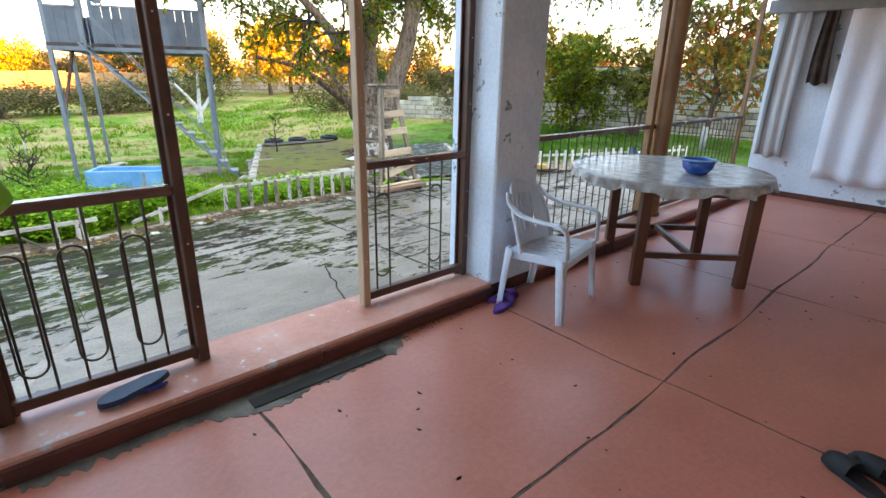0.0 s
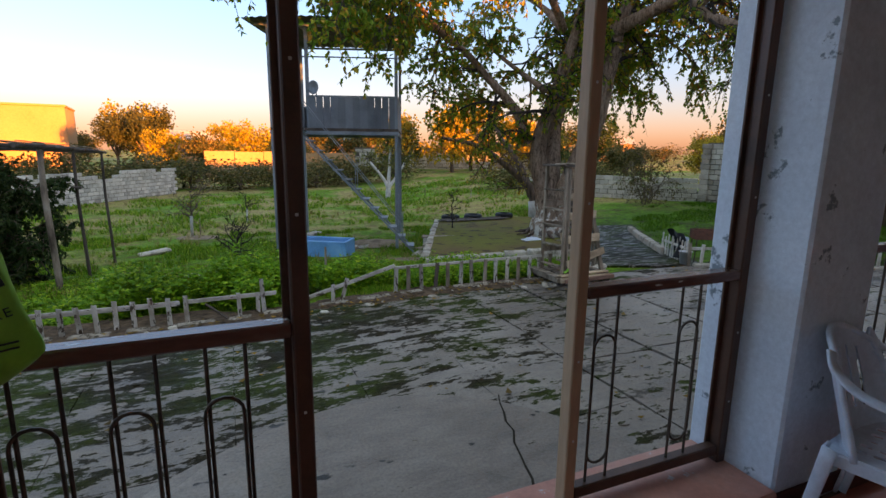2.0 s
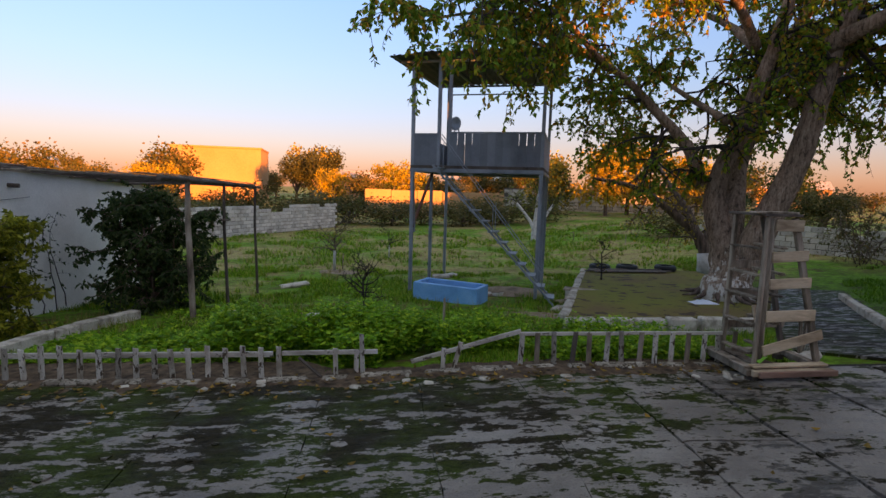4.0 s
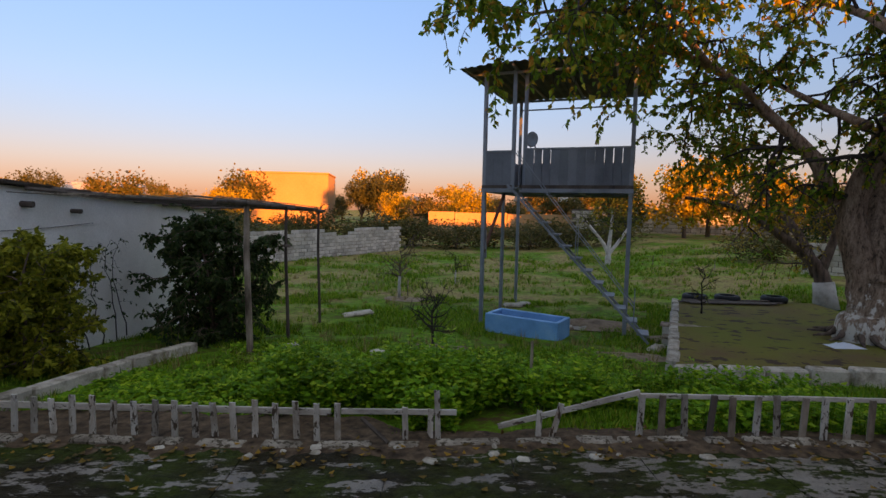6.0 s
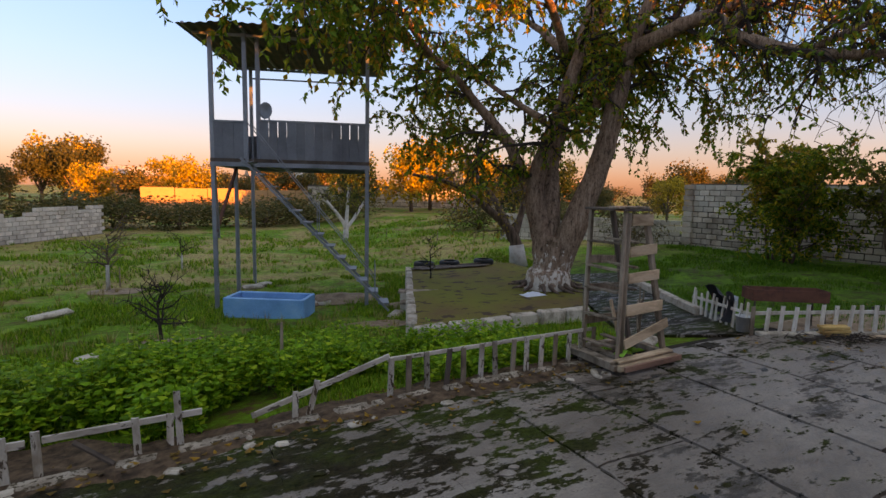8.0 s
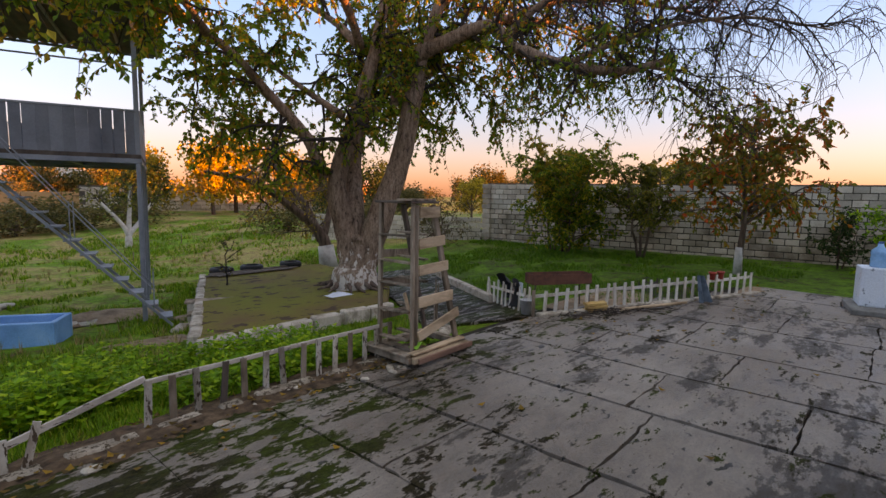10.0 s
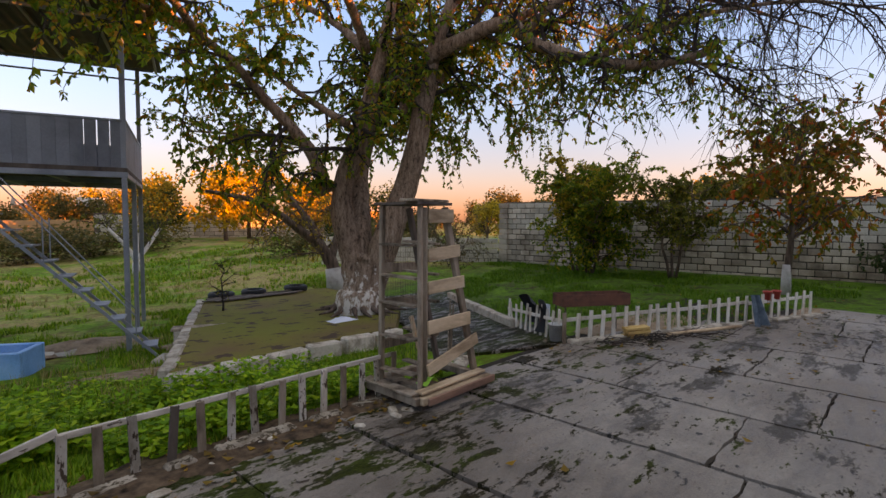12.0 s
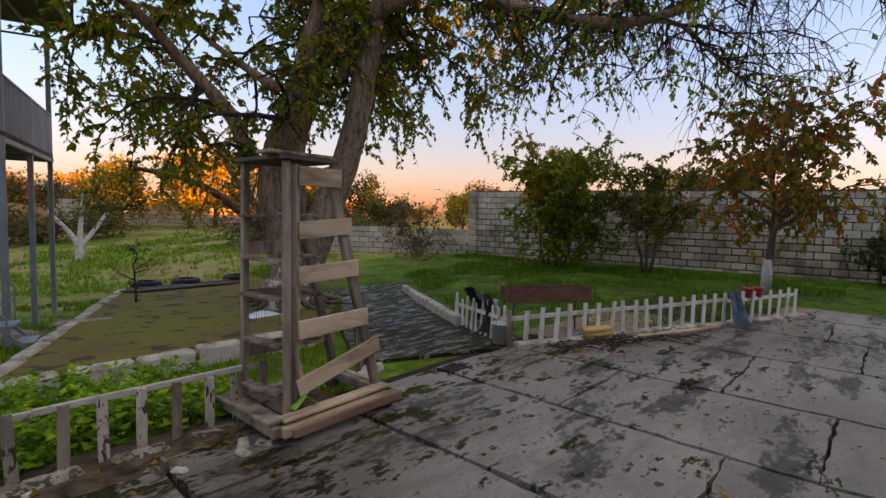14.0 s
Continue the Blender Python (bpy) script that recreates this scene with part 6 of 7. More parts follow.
def twig(wood, leaves, r, p, d, length, rad, n_leaves, size, droop, width=0.5):
    pts = [p]
    v = d.copy()
    for k in range(4):
        v = (v + rand_dir(r) * 0.28 + Vector((0, 0, -droop * (0.25 + 0.2 * k)))).normalized()
        pts.append(pts[-1] + v * length / 4)
    if wood is not None:
        wood.tube(pts, [rad, rad * 0.8, rad * 0.6, rad * 0.45, rad * 0.25], 4, False)
    for k in range(n_leaves):
        i = r.randrange(1, 5)
        q = pts[i - 1].lerp(pts[i], r.random())
        ld = (v * 0.5 + rand_dir(r) * 0.9 + Vector((0, 0, -0.75 * droop - 0.15))).normalized()
        side = ld.cross(rand_dir(r)).normalized()
        leaves.leaf(q, ld, side, size * r.uniform(0.65, 1.25), width)
    return pts


def bough(wood, leaves, r, p, d, length, rad, twigs, n_leaves, size, droop, width=0.5):
    """A side branch with twigs along it."""
    pts = [p]
    v = d.copy()
    n = 6
    for k in range(n):
        v = (v + rand_dir(r) * 0.33 + Vector((0, 0, 0.1 - droop * 0.16 * k))).normalized()
        pts.append(pts[-1] + v * length / n)
    wood.tube(pts, [rad * (1 - 0.8 * k / n) for k in range(n + 1)], 5, False)
    for k in range(twigs):
        i = 1 + int((n - 1) * (k + r.random()) / twigs)
        q = pts[i].lerp(pts[min(i + 1, n)], r.random())
        td = (v * 0.4 + rand_dir(r)).normalized()
        twig(wood, leaves, r, q, td, length * r.uniform(0.25, 0.5), rad * 0.32 + 0.002, n_leaves, size, droop, width)


def big_tree():
    r = random.Random(21)
    t = thing("walnut_tree", "large old tree with forked trunk, whitewashed foot and sparse autumn leaves", "tree", (8.69, 12.77, -0.82))
    off = Vector((8.69, 12.77, -0.82))
    limbs = {
        "A": ([(8.69, 12.77, -1.23), (8.62, 12.77, -0.66), (8.58, 12.89, 0.25), (8.44, 13.12, 1.51), (8.7, 12.84, 2.93), (9.0, 12.49, 4.43), (9.2, 12.3, 5.98), (9.2, 12.1, 7.51)], 0.4, 0.06),
        "T": ([(8.7, 12.76, -1.2), (8.72, 12.74, -0.5), (8.76, 12.74, 0.0), (8.8, 12.74, 0.4)], 0.5, 0.3),
        "Q": ([(9.6, 11.86, 3.5), (10.5, 12.0, 4.35), (11.6, 12.1, 4.5), (12.8, 12.0, 3.9)], 0.09, 0.015),
        "R": ([(9.9, 11.4, 5.5), (11.2, 11.7, 6.1), (12.8, 12.0, 5.9), (14.2, 12.2, 5.2)], 0.09, 0.015),
        "V": ([(5.5, 13.6, 4.4), (4.0, 12.6, 4.8), (2.6, 11.7, 4.55), (1.4, 11.1, 4.1)], 0.07, 0.012),
        "U": ([(11.2, 10.6, 5.3), (12.6, 9.8, 5.4), (13.8, 9.1, 4.7), (14.6, 8.7, 3.7)], 0.06, 0.012),
        "S": ([(10.17, 10.23, 4.87), (11.2, 10.6, 5.3), (12.3, 10.6, 4.9), (13.0, 10.3, 4.1)], 0.07, 0.012),
        "B": ([(8.20, 13.27, 1.63), (7.89, 13.46, 2.53), (7.21, 13.65, 3.27), (6.38, 13.67, 4.01), (5.54, 13.63, 4.41), (4.69, 13.54, 4.54), (3.84, 13.42, 4.60)], 0.16, 0.03),
        "C": ([(8.72, 12.86, 0.14), (8.86, 13.0, 0.94), (9.22, 13.45, 2.36), (10.06, 13.48, 4.68), (10.92, 13.47, 6.54), (11.80, 13.78, 9.06)], 0.3, 0.07),
        "D": ([(8.76, 12.71, -0.66), (9.02, 12.45, 0.48), (9.44, 12.12, 2.05), (9.62, 11.83, 3.58), (9.7, 11.68, 4.45), (9.93, 11.32, 5.64), (10.17, 10.86, 7.08)], 0.37, 0.08),
        "E": ([(9.58, 11.75, 4.39), (9.89, 10.99, 4.69), (10.17, 10.23, 4.87), (10.24, 9.55, 4.35), (10.57, 8.62, 3.93), (10.98, 7.65, 3.76), (11.30, 6.85, 3.91)], 0.19, 0.06),
        "F": ([(10.22, 9.80, 4.60), (10.48, 9.27, 5.11), (10.84, 8.51, 5.56), (11.29, 7.40, 5.71), (11.96, 6.12, 5.28)], 0.09, 0.02),
        "G": ([(8.73, 12.67, 4.55), (8.71, 13.70, 5.35), (8.37, 15.07, 6.21), (7.88, 16.67, 7.41)], 0.12, 0.03),
        "H": ([(9.88, 11.34, 5.51), (11.52, 11.06, 6.77), (13.37, 10.22, 8.03), (15.14, 9.25, 8.23)], 0.12, 0.03),
        "I": ([(8.74, 12.66, 4.55), (7.81, 12.11, 5.25), (6.56, 11.50, 5.71), (5.31, 11.18, 5.91), (3.98, 10.83, 5.51)], 0.12, 0.02),
        "J": ([(7.90, 13.47, 2.60), (7.62, 14.46, 2.81), (7.20, 15.60, 2.99), (6.70, 16.68, 3.11)], 0.07, 0.015),
        "K": ([(8.48, 12.95, 3.05), (8.12, 14.72, 4.11), (7.78, 16.30, 5.24)], 0.1, 0.02),
        "L": ([(5.9, 13.6, 4.2), (4.4, 12.2, 4.7), (3.2, 11.1, 4.65), (2.3, 10.3, 4.4)], 0.08, 0.012),
        "M": ([(9.24, 12.08, 3.34), (10.04, 12.88, 4.03), (11.29, 13.91, 4.37), (12.66, 14.60, 4.03)], 0.1, 0.02),
        "N": ([(10.57, 8.62, 3.93), (11.3, 7.3, 4.5), (12.2, 5.9, 4.7), (12.9, 4.6, 4.4)], 0.07, 0.015),
        "O": ([(10.17, 10.23, 4.87), (11.4, 9.1, 5.5), (13.0, 7.4, 5.4), (14.2, 5.9, 4.8)], 0.09, 0.015),
        "P": ([(10.9, 7.7, 3.76), (11.9, 7.2, 3.9), (13.0, 6.9, 3.6), (13.9, 6.4, 3.1)], 0.05, 0.012),
    }
    wood = Mesh()
    twigs = Mesh()
    leaves = Mesh()
    # leafiness, number of boughs, droop
    habit = {"T": (0, 0, 0), "Q": (11, 20, 1.0), "R": (8, 20, 0.9), "S": (7, 16, 1.0), "U": (6, 16, 1.1), "V": (13, 20, 0.9), "A": (13, 15, 0.6), "B": (16, 18, 0.75), "C": (14, 18, 0.7), "D": (13, 18, 0.8), "E": (5, 26, 0.9), "N": (0, 30, 0.6), "O": (0, 34, 0.6), "P": (1, 24, 0.6), "F": (1, 30, 0.7), "G": (14, 16, 0.6), "H": (5, 20, 0.8), "I": (15, 18, 0.8), "J": (13, 10, 0.7), "K": (14, 14, 0.7), "L": (16, 20, 0.8), "M": (16, 34, 1.1)}
    for name, (pts, r0, r1) in limbs.items():
        path = smooth_path([Vector(p) - off for p in pts], 5)
        n = len(path)
        rad = [r0 + (r1 - r0) * (k / (n - 1)) ** 0.75 for k in range(n)]
        if name == "A":
            rad[0] *= 1.25
            rad[1] *= 1.15
            rad[2] *= 1.08
        rough = [p + rand_dir(r) * min(0.02, rad[i] * 0.1) for i, p in enumerate(path)]
        wood.tube(rough, [q * r.uniform(0.95, 1.06) for q in rad], 28 if r0 > 0.2 else 10)
        leafy, boughs, droop = habit[name]
        lo = 0.45 if name in "ACD" else 0.2
        for b in range(boughs):
            u = lo + (1 - lo) * (b + r.random()) / boughs
            i = min(n - 2, int(u * (n - 1)))
            p = path[i]
            along = (path[i + 1] - path[i]).normalized()
            d = (along * 0.5 + rand_dir(r) * 0.9 + Vector((0, 0, 0.1))).normalized()
            # light gaps: boughs differ in leafiness
            lf = max(0, int(1.35 * leafy * r.choice((0.35, 0.8, 1.0, 1.2, 1.4))))
            bough(twigs, leaves, r, p, d, r.uniform(1.0, 2.2), 0.012 + rad[i] * 0.28, 12 if leafy > 3 else 20, lf, 0.12, droop * (0.6 if leafy > 3 else 1), 0.55)
    part("trunk", wood, worn_wash, t, "brown furrowed trunk and limbs with flaking lime", True)
    part("brushwood", twigs, twig_bark, t, kind="stuff")
    part("crown", leaves, leaf_green, t, "green and yellow hanging leaves", kind="stuff")
    foot = Mesh()
    path = smooth_path([Vector((8.69, 12.77, -0.9)) - off, Vector((8.66, 12.75, -0.62)) - off, Vector((8.66, 12.75, -0.36)) - off], 6)
    foot.tube(path, [0.62, 0.59, 0.565, 0.55, 0.54, 0.53, 0.525, 0.52, 0.51, 0.5, 0.485, 0.46, 0.42][:len(path)], 20)
    part("whitewashed_foot", foot, worn_wash, t, "flaking whitewash round the trunk foot", True)
    for k in range(14):
        a = k * 0.45 + jit(0.2)
        part("root", Mesh().tube([(0.5 * math.cos(a), 0.5 * math.sin(a), 0.14), (0.65 * math.cos(a + 0.1), 0.65 * math.sin(a + 0.1), 0.05), (0.95 * math.cos(a + 0.2), 0.95 * math.sin(a + 0.2), 0.02)], [0.07, 0.045, 0.015], 6), bark, t, smooth=True)


big_tree()


def small_tree(name, label, at, height, spread, seed, leaf_mat, n_leaf, leaf_size, trunk_r=0.07, fork=0.3, boughs=14, twigs_each=6, droop=0.3, wash=0.0, stems=1, lean=(0, 0), group=""):
    r = random.Random(seed)
    t = thing(name, label, "shrub" if "shrub" in name or "bush" in name else "tree", at, group=group)
    wood, leaves = Mesh(), Mesh()
    for s in range(stems):
        a = 2 * math.pi * s / max(1, stems) + r.random()
        base = Vector((0.1 * math.cos(a), 0.1 * math.sin(a), -0.05)) if stems > 1 else Vector((0, 0, -0.05))
        tip = Vector((lean[0] + (0.25 * spread * math.cos(a) if stems > 1 else 0), lean[1] + (0.25 * spread * math.sin(a) if stems > 1 else 0), height * 0.8))
        path = [base.lerp(tip, k / 6) + rand_dir(r) * 0.04 * k / 6 * height for k in range(7)]
        rad = [trunk_r * (1 - 0.75 * k / 6) / math.sqrt(stems) for k in range(7)]
        wood.tube(path, rad, 8)
        nb = boughs // stems
        for b in range(nb):
            u = fork + (1 - fork) * (b + r.random()) / nb
            i = min(5, int(u * 6))
            p = path[i].lerp(path[i + 1], u * 6 - i)
            a = r.uniform(0, 2 * math.pi)
            d = Vector((math.cos(a), math.sin(a), r.uniform(0.0, 0.9))).normalized()
            ln = spread * 0.5 * r.uniform(0.65, 1.1) * (1.1 - 0.5 * max(0, u - 0.5))
            bough(wood, leaves, r, p, d, ln, rad[i] * 0.5 + 0.006, twigs_each, n_leaf, leaf_size, droop)
    part("trunk", wood, bark if trunk_r > 0.04 else twig_bark, t, smooth=True)
    if leaves.v:
        part("crown", leaves, leaf_mat, t, kind="stuff")
    if wash:
        part("whitewash", Mesh().tube([(0, 0, -0.05), (0, 0, wash * 0.6), (0.01, 0, wash)], [trunk_r * 1.2, trunk_r * 1.08, trunk_r * 0.98], 10), whitewash, t, "white lime band", True)
    return t


def garden_trees():
    g = ground_z
    # second limewashed tree, leaning west
    r = random.Random(5)
    off = Vector((11.72, 17.94, -1.2))
    t = thing("leaning_tree", "limewashed garden tree with dark leaning limbs", "tree", off)
    wood, leaves = Mesh(), Mesh()
    for pts, r0 in (([(11.72, 17.94, -1.25), (11.66, 18.05, -0.5), (11.5, 18.2, 0.0), (10.74, 18.62, 0.8), (9.61, 19.0, 1.6), (8.2, 19.4, 1.9)], 0.26), ([(11.6, 18.2, -0.3), (11.59, 19.2, 0.9), (11.13, 20.0, 2.0), (10.82, 20.6, 3.2)], 0.17), ([(11.6, 18.1, -0.2), (12.2, 18.3, 1.2), (12.5, 18.2, 2.6)], 0.15)):
        path = smooth_path([Vector(p) - off for p in pts], 4)
        n = len(path)
        wood.tube(path, [r0 * (1 - 0.85 * k / n) for k in range(n)], 9)
        for b in range(13):
            i = min(n - 2, int((0.35 + 0.65 * (b + r.random()) / 13) * (n - 1)))
            bough(wood, leaves, r, path[i], (rand_dir(r) + Vector((-0.3, 0, 0.3))).normalized(), r.uniform(0.8, 1.8), 0.035, 8, 5, 0.1, 0.4)
    part("trunk", wood, bark, t, smooth=True)
    part("crown", leaves, leaf_gold, t, kind="stuff")
    part("whitewash", Mesh().tube([(0, 0, -0.05), (-0.03, 0.05, 0.35), (-0.06, 0.1, 0.72)], [0.34, 0.29, 0.27], 12), whitewash, t, "white lime band", True)
    # persimmon and bushes by the east wall
    t = small_tree("persimmon_tree", "persimmon tree with orange fruit, low sun coloured into its reddish leaves", (17.2, 6.6, -0.66), 4.9, 4.4, 31, leaf_persimmon, 24, 0.16, 0.1, 0.32, 30, 8, 0.5, 0.7)
    fruit = random.Random(8)
    for k in range(42):
        a, rr = fruit.uniform(0, 6.28), fruit.uniform(0.3, 2.0)
        p = (rr * math.cos(a), rr * math.sin(a), 2.1 + fruit.random() * (2.3 - 0.5 * rr))
        part("fruit", Mesh().lathe([(0.001, -0.035), (0.03, -0.025), (0.042, 0), (0.03, 0.028), (0.001, 0.033)], p, 8), orange_fruit, t, smooth=True)
    small_tree("green_bush", "tall green bush with some yellow leaves by the block wall", (18.4, 12.5, -0.66), 3.9, 3.4, 41, leaf_hedge, 30, 0.13, 0.09, 0.12, 56, 11, 0.3, stems=4)
    small_tree("yellow_bush", "yellow-leaved bush behind the green one", (18.9, 13.3, -0.66), 4.7, 3.0, 43, leaf_gold, 30, 0.13, 0.08, 0.35, 26, 8, 0.3, stems=3)
    small_tree("olive_bush", "olive-green fruit bush by the block wall", (18.9, 9.9, -0.66), 3.6, 2.7, 44, leaf_olive, 18, 0.12, 0.09, 0.34, 40, 10, 0.35, stems=3)
    small_tree("wall_shrub", "low dark shrub at the block wall", (21.0, 4.6, -0.66), 1.7, 1.8, 45, leaf_dark, 12, 0.12, 0.05, 0.1, 20, 7, 0.3, stems=3)
    small_tree("wall_shrub", "green shrub beside the block wall", (19.6, 3.0, -0.66), 2.2, 2.2, 46, leaf_weed, 12, 0.12, 0.05, 0.1, 24, 7, 0.3, stems=3)
    small_tree("dry_bush", "tangle of dry brown brushwood before the low wall", (17.6, 18.2, -0.85), 2.1, 3.2, 71, leaf_far, 3, 0.12, 0.05, 0.08, 40, 9, 0.4, stems=4)
    # bare saplings in the garden
    small_tree("bare_sapling", "small bare fruit tree in the grass", (0.63, 13.0, g(0.63, 13) - 0.04), 1.35, 1.35, 51, leaf_olive, 0, 0.05, 0.035, 0.25, 16, 8, 0.05, group="saplings in the garden")
    small_tree("bare_sapling", "small bare fruit tree with limewashed stem", (-0.7, 20.0, g(-0.7, 20) - 0.04), 2.1, 2.0, 52, leaf_gold, 1, 0.06, 0.045, 0.35, 18, 8, 0.1, 0.75, group="saplings in the garden")
    small_tree("bare_sapling", "thin sapling beside the plot", (7.0, 15.6, -0.98), 1.4, 0.9, 53, leaf_olive, 2, 0.06, 0.025, 0.25, 10, 5, 0.1, group="saplings in the garden")
    small_tree("bare_sapling", "thin sapling behind the tower", (1.2, 24.0, g(1.2, 24) - 0.04), 1.6, 1.2, 54, leaf_olive, 2, 0.06, 0.03, 0.3, 10, 6, 0.1, 0.6, group="saplings in the garden")
    # pale limewashed tree, its thick limbs painted up to the fork
    off = Vector((10.2, 33.0, g(10, 33) - 0.05))
    t = thing("pale_tree", "pale limewashed tree with forked bare limbs", "tree", off)
    lime, wood, leaves = Mesh(), Mesh(), Mesh()
    for tip, bend in (((-1.3, 0.2, 2.5), (-0.35, 0, 1.3)), ((1.2, 0.1, 2.3), (0.45, 0, 1.2)), ((0.3, 0.4, 3.2), (0.1, 0.1, 1.7))):
        path = smooth_path([(0, 0, -0.1), (0, 0, 0.6), bend, tip], 4)
        lime.tube(path, [0.17 - 0.11 * k / len(path) for k in range(len(path))], 9)
        for b in range(9):
            bough(wood, leaves, r, path[-1 - b % 4], (rand_dir(r) + Vector((0, 0, 0.5))).normalized(), r.uniform(0.8, 1.7), 0.03, 6, 5, 0.16, 0.2)
    part("trunk", lime, whitewash, t, "limewashed trunk and limbs", True)
    part("brushwood", wood, twig_bark, t, kind="stuff")
    part("crown", leaves, leaf_olive, t, kind="stuff")
    # shrubs by the shed
    small_tree("climber_bush", "dense dark evergreen climber against the shed wall", (-3.75, 13.4, g(-3.75, 13.4) - 0.05), 2.7, 2.3, 61, leaf_dark, 26, 0.11, 0.08, 0.05, 56, 12, 0.45, stems=4)
    small_tree("yellowish_shrub", "yellowish-green shrub against the shed wall", (-4.85, 10.2, g(-4.85, 10.2) - 0.05), 2.2, 1.5, 62, leaf_yellow, 30, 0.1, 0.06, 0.05, 44, 11, 0.25, stems=4)
    v = thing("wall_vine", "thin leafy vine climbing the shed wall", "vine", (-5.3, 12.0, g(-5.3, 12) - 0.05))
    r = random.Random(3)
    wood, leaves = Mesh(), Mesh()
    for s in range(7):
        y = -0.9 + s * 0.33
        p = [Vector((jit(0.05), y, 0))]
        for k in range(9):
            p.append(p[-1] + Vector((jit(0.04) + (0.03 if k > 5 else -0.01), jit(0.14), 0.23 * r.uniform(0.7, 1.1))))
        wood.tube(p, [0.012 - 0.001 * k for k in range(10)], 5)
        for q in p[2:]:
            twig(wood, leaves, r, q, rand_dir(r), 0.35, 0.004, 7 if s < 5 else 4, 0.075, 0.3)
    part("stem", wood, twig_bark, v)
    part("leaves", leaves, leaf_dark, v, kind="stuff")


garden_trees()


# ---- low growth ----
def weeds():
    r = random.Random(77)
    beds = (("weed_bed", "bright green leafy weeds along the picket fence", -1.4, 2.75, 8.4, 10.0, 1150, 0.55), ("weed_bed", "low green weeds by the garden kerb", -3.6, -1.3, 8.6, 10.6, 520, 0.2), ("weed_bed", "bright green weeds between fence and plot", 2.5, 5.5, 8.3, 10.3, 420, 0.34), ("weed_bed", "low weeds in the garden grass", -3.0, 4.2, 10.0, 12.6, 460, 0.16))
    for name, label, x0, x1, y0, y1, n, h in beds:
        t = thing(name, label, "weeds", ((x0 + x1) / 2, (y0 + y1) / 2, ground_z((x0 + x1) / 2, y0) - 0.05), kind="stuff")
        o = t.matrix_basis.translation
        stems, leaves = Mesh(), Mesh()
        for k in range(n):
            x, y = r.uniform(x0, x1), r.uniform(y0, y1)
            dens = noise.noise(Vector((x * 0.8, y * 1.1, 12)))
            if (dens < -0.05 and h > 0.25) or (x < 0.3 and y < 8.85):
                continue
            hh = h * (0.45 + 0.95 * max(0, dens + 0.35)) * r.uniform(0.6, 1.2)
            p = Vector((x, y, ground_z(x, y) - 0.05)) - o
            top = p + Vector((jit(0.08), jit(0.08), hh))
            stems.tube([p, (p + top) / 2 + Vector((jit(0.02), jit(0.02), 0)), top], [0.004, 0.003, 0.002], 3, False)
            for q in range(int(9 + 22 * hh)):
                u = r.uniform(0.15, 1.0)
                a = r.uniform(0, 6.28)
                s = p.lerp(top, u) + Vector((math.cos(a), math.sin(a), 0)) * 0.05 * r.random()
                ld = Vector((math.cos(a), math.sin(a), r.uniform(-0.35, 0.5))).normalized()
                leaves.leaf(s, ld, ld.cross(UP + rand_dir(r) * 0.4).normalized(), r.uniform(0.05, 0.105), 0.7)
        part("stems", stems, leaf_weed, t, kind="stuff")
        part("leaves", leaves, leaf_weed, t, kind="stuff")


weeds()


def grass():
    r = random.Random(99)
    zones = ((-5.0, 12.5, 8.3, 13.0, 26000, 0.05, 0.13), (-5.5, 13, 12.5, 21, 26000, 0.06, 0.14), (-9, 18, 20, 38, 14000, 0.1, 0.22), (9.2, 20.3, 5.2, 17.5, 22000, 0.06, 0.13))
    for k, (x0, x1, y0, y1, n, h0, h1) in enumerate(zones):
        o = Vector(((x0 + x1) / 2, (y0 + y1) / 2, -1))
        m = Mesh()
        for i in range(n):
            x, y = r.uniform(x0, x1), r.uniform(y0, y1)
            if noise.noise(Vector((x * 0.45, y * 0.45, 31))) + 0.35 * noise.noise(Vector((x * 1.9, y * 1.9, 8))) < (0.02 if k in (1, 2) else -0.1):
                continue
            if x < 0.35 and y < 8.85:
                continue
            if k < 2 and (x - 4.1 - 0.45 * max(0, y - 10.6)) > 0 and y > 10.5 and x < 10.6 + 0.2 * (y - 13):
                continue
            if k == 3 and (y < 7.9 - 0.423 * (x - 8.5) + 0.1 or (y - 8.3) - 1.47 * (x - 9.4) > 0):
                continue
            if k < 2 and x > 6.3 and (y - 8.3) - 1.47 * (x - 6.4) < 0:
                continue
            z = ground_z(x, y) - 0.055
            for b in range(3):
                a = r.uniform(0, 6.28)
                h = r.uniform(h0, h1)
                w = r.uniform(0.005, 0.011) * (1 + max(0, (y - 10) * 0.09))
                dx, dy = math.cos(a), math.sin(a)
                lean = h * r.uniform(0.2, 0.7)
                n0 = len(m.v)
                bx, by = x + jit(0.04), y + jit(0.04)
                m.v += [(bx - dy * w - o.x, by + dx * w - o.y, z - o.z), (bx + dy * w - o.x, by - dx * w - o.y, z - o.z), (bx + dx * lean - o.x, by + dy * lean - o.y, z + h - o.z)]
                m.f.append((n0, n0 + 1, n0 + 2))
        g = part("grass", m, shaded_lawn if k == 3 else grass_blades, label="deep green lawn by the wall with shade put into its colour" if k == 3 else "short uneven garden grass")
        g.matrix_basis = Matrix.Translation(o)
        tagged(g, category="grass", kind="stuff")


grass()


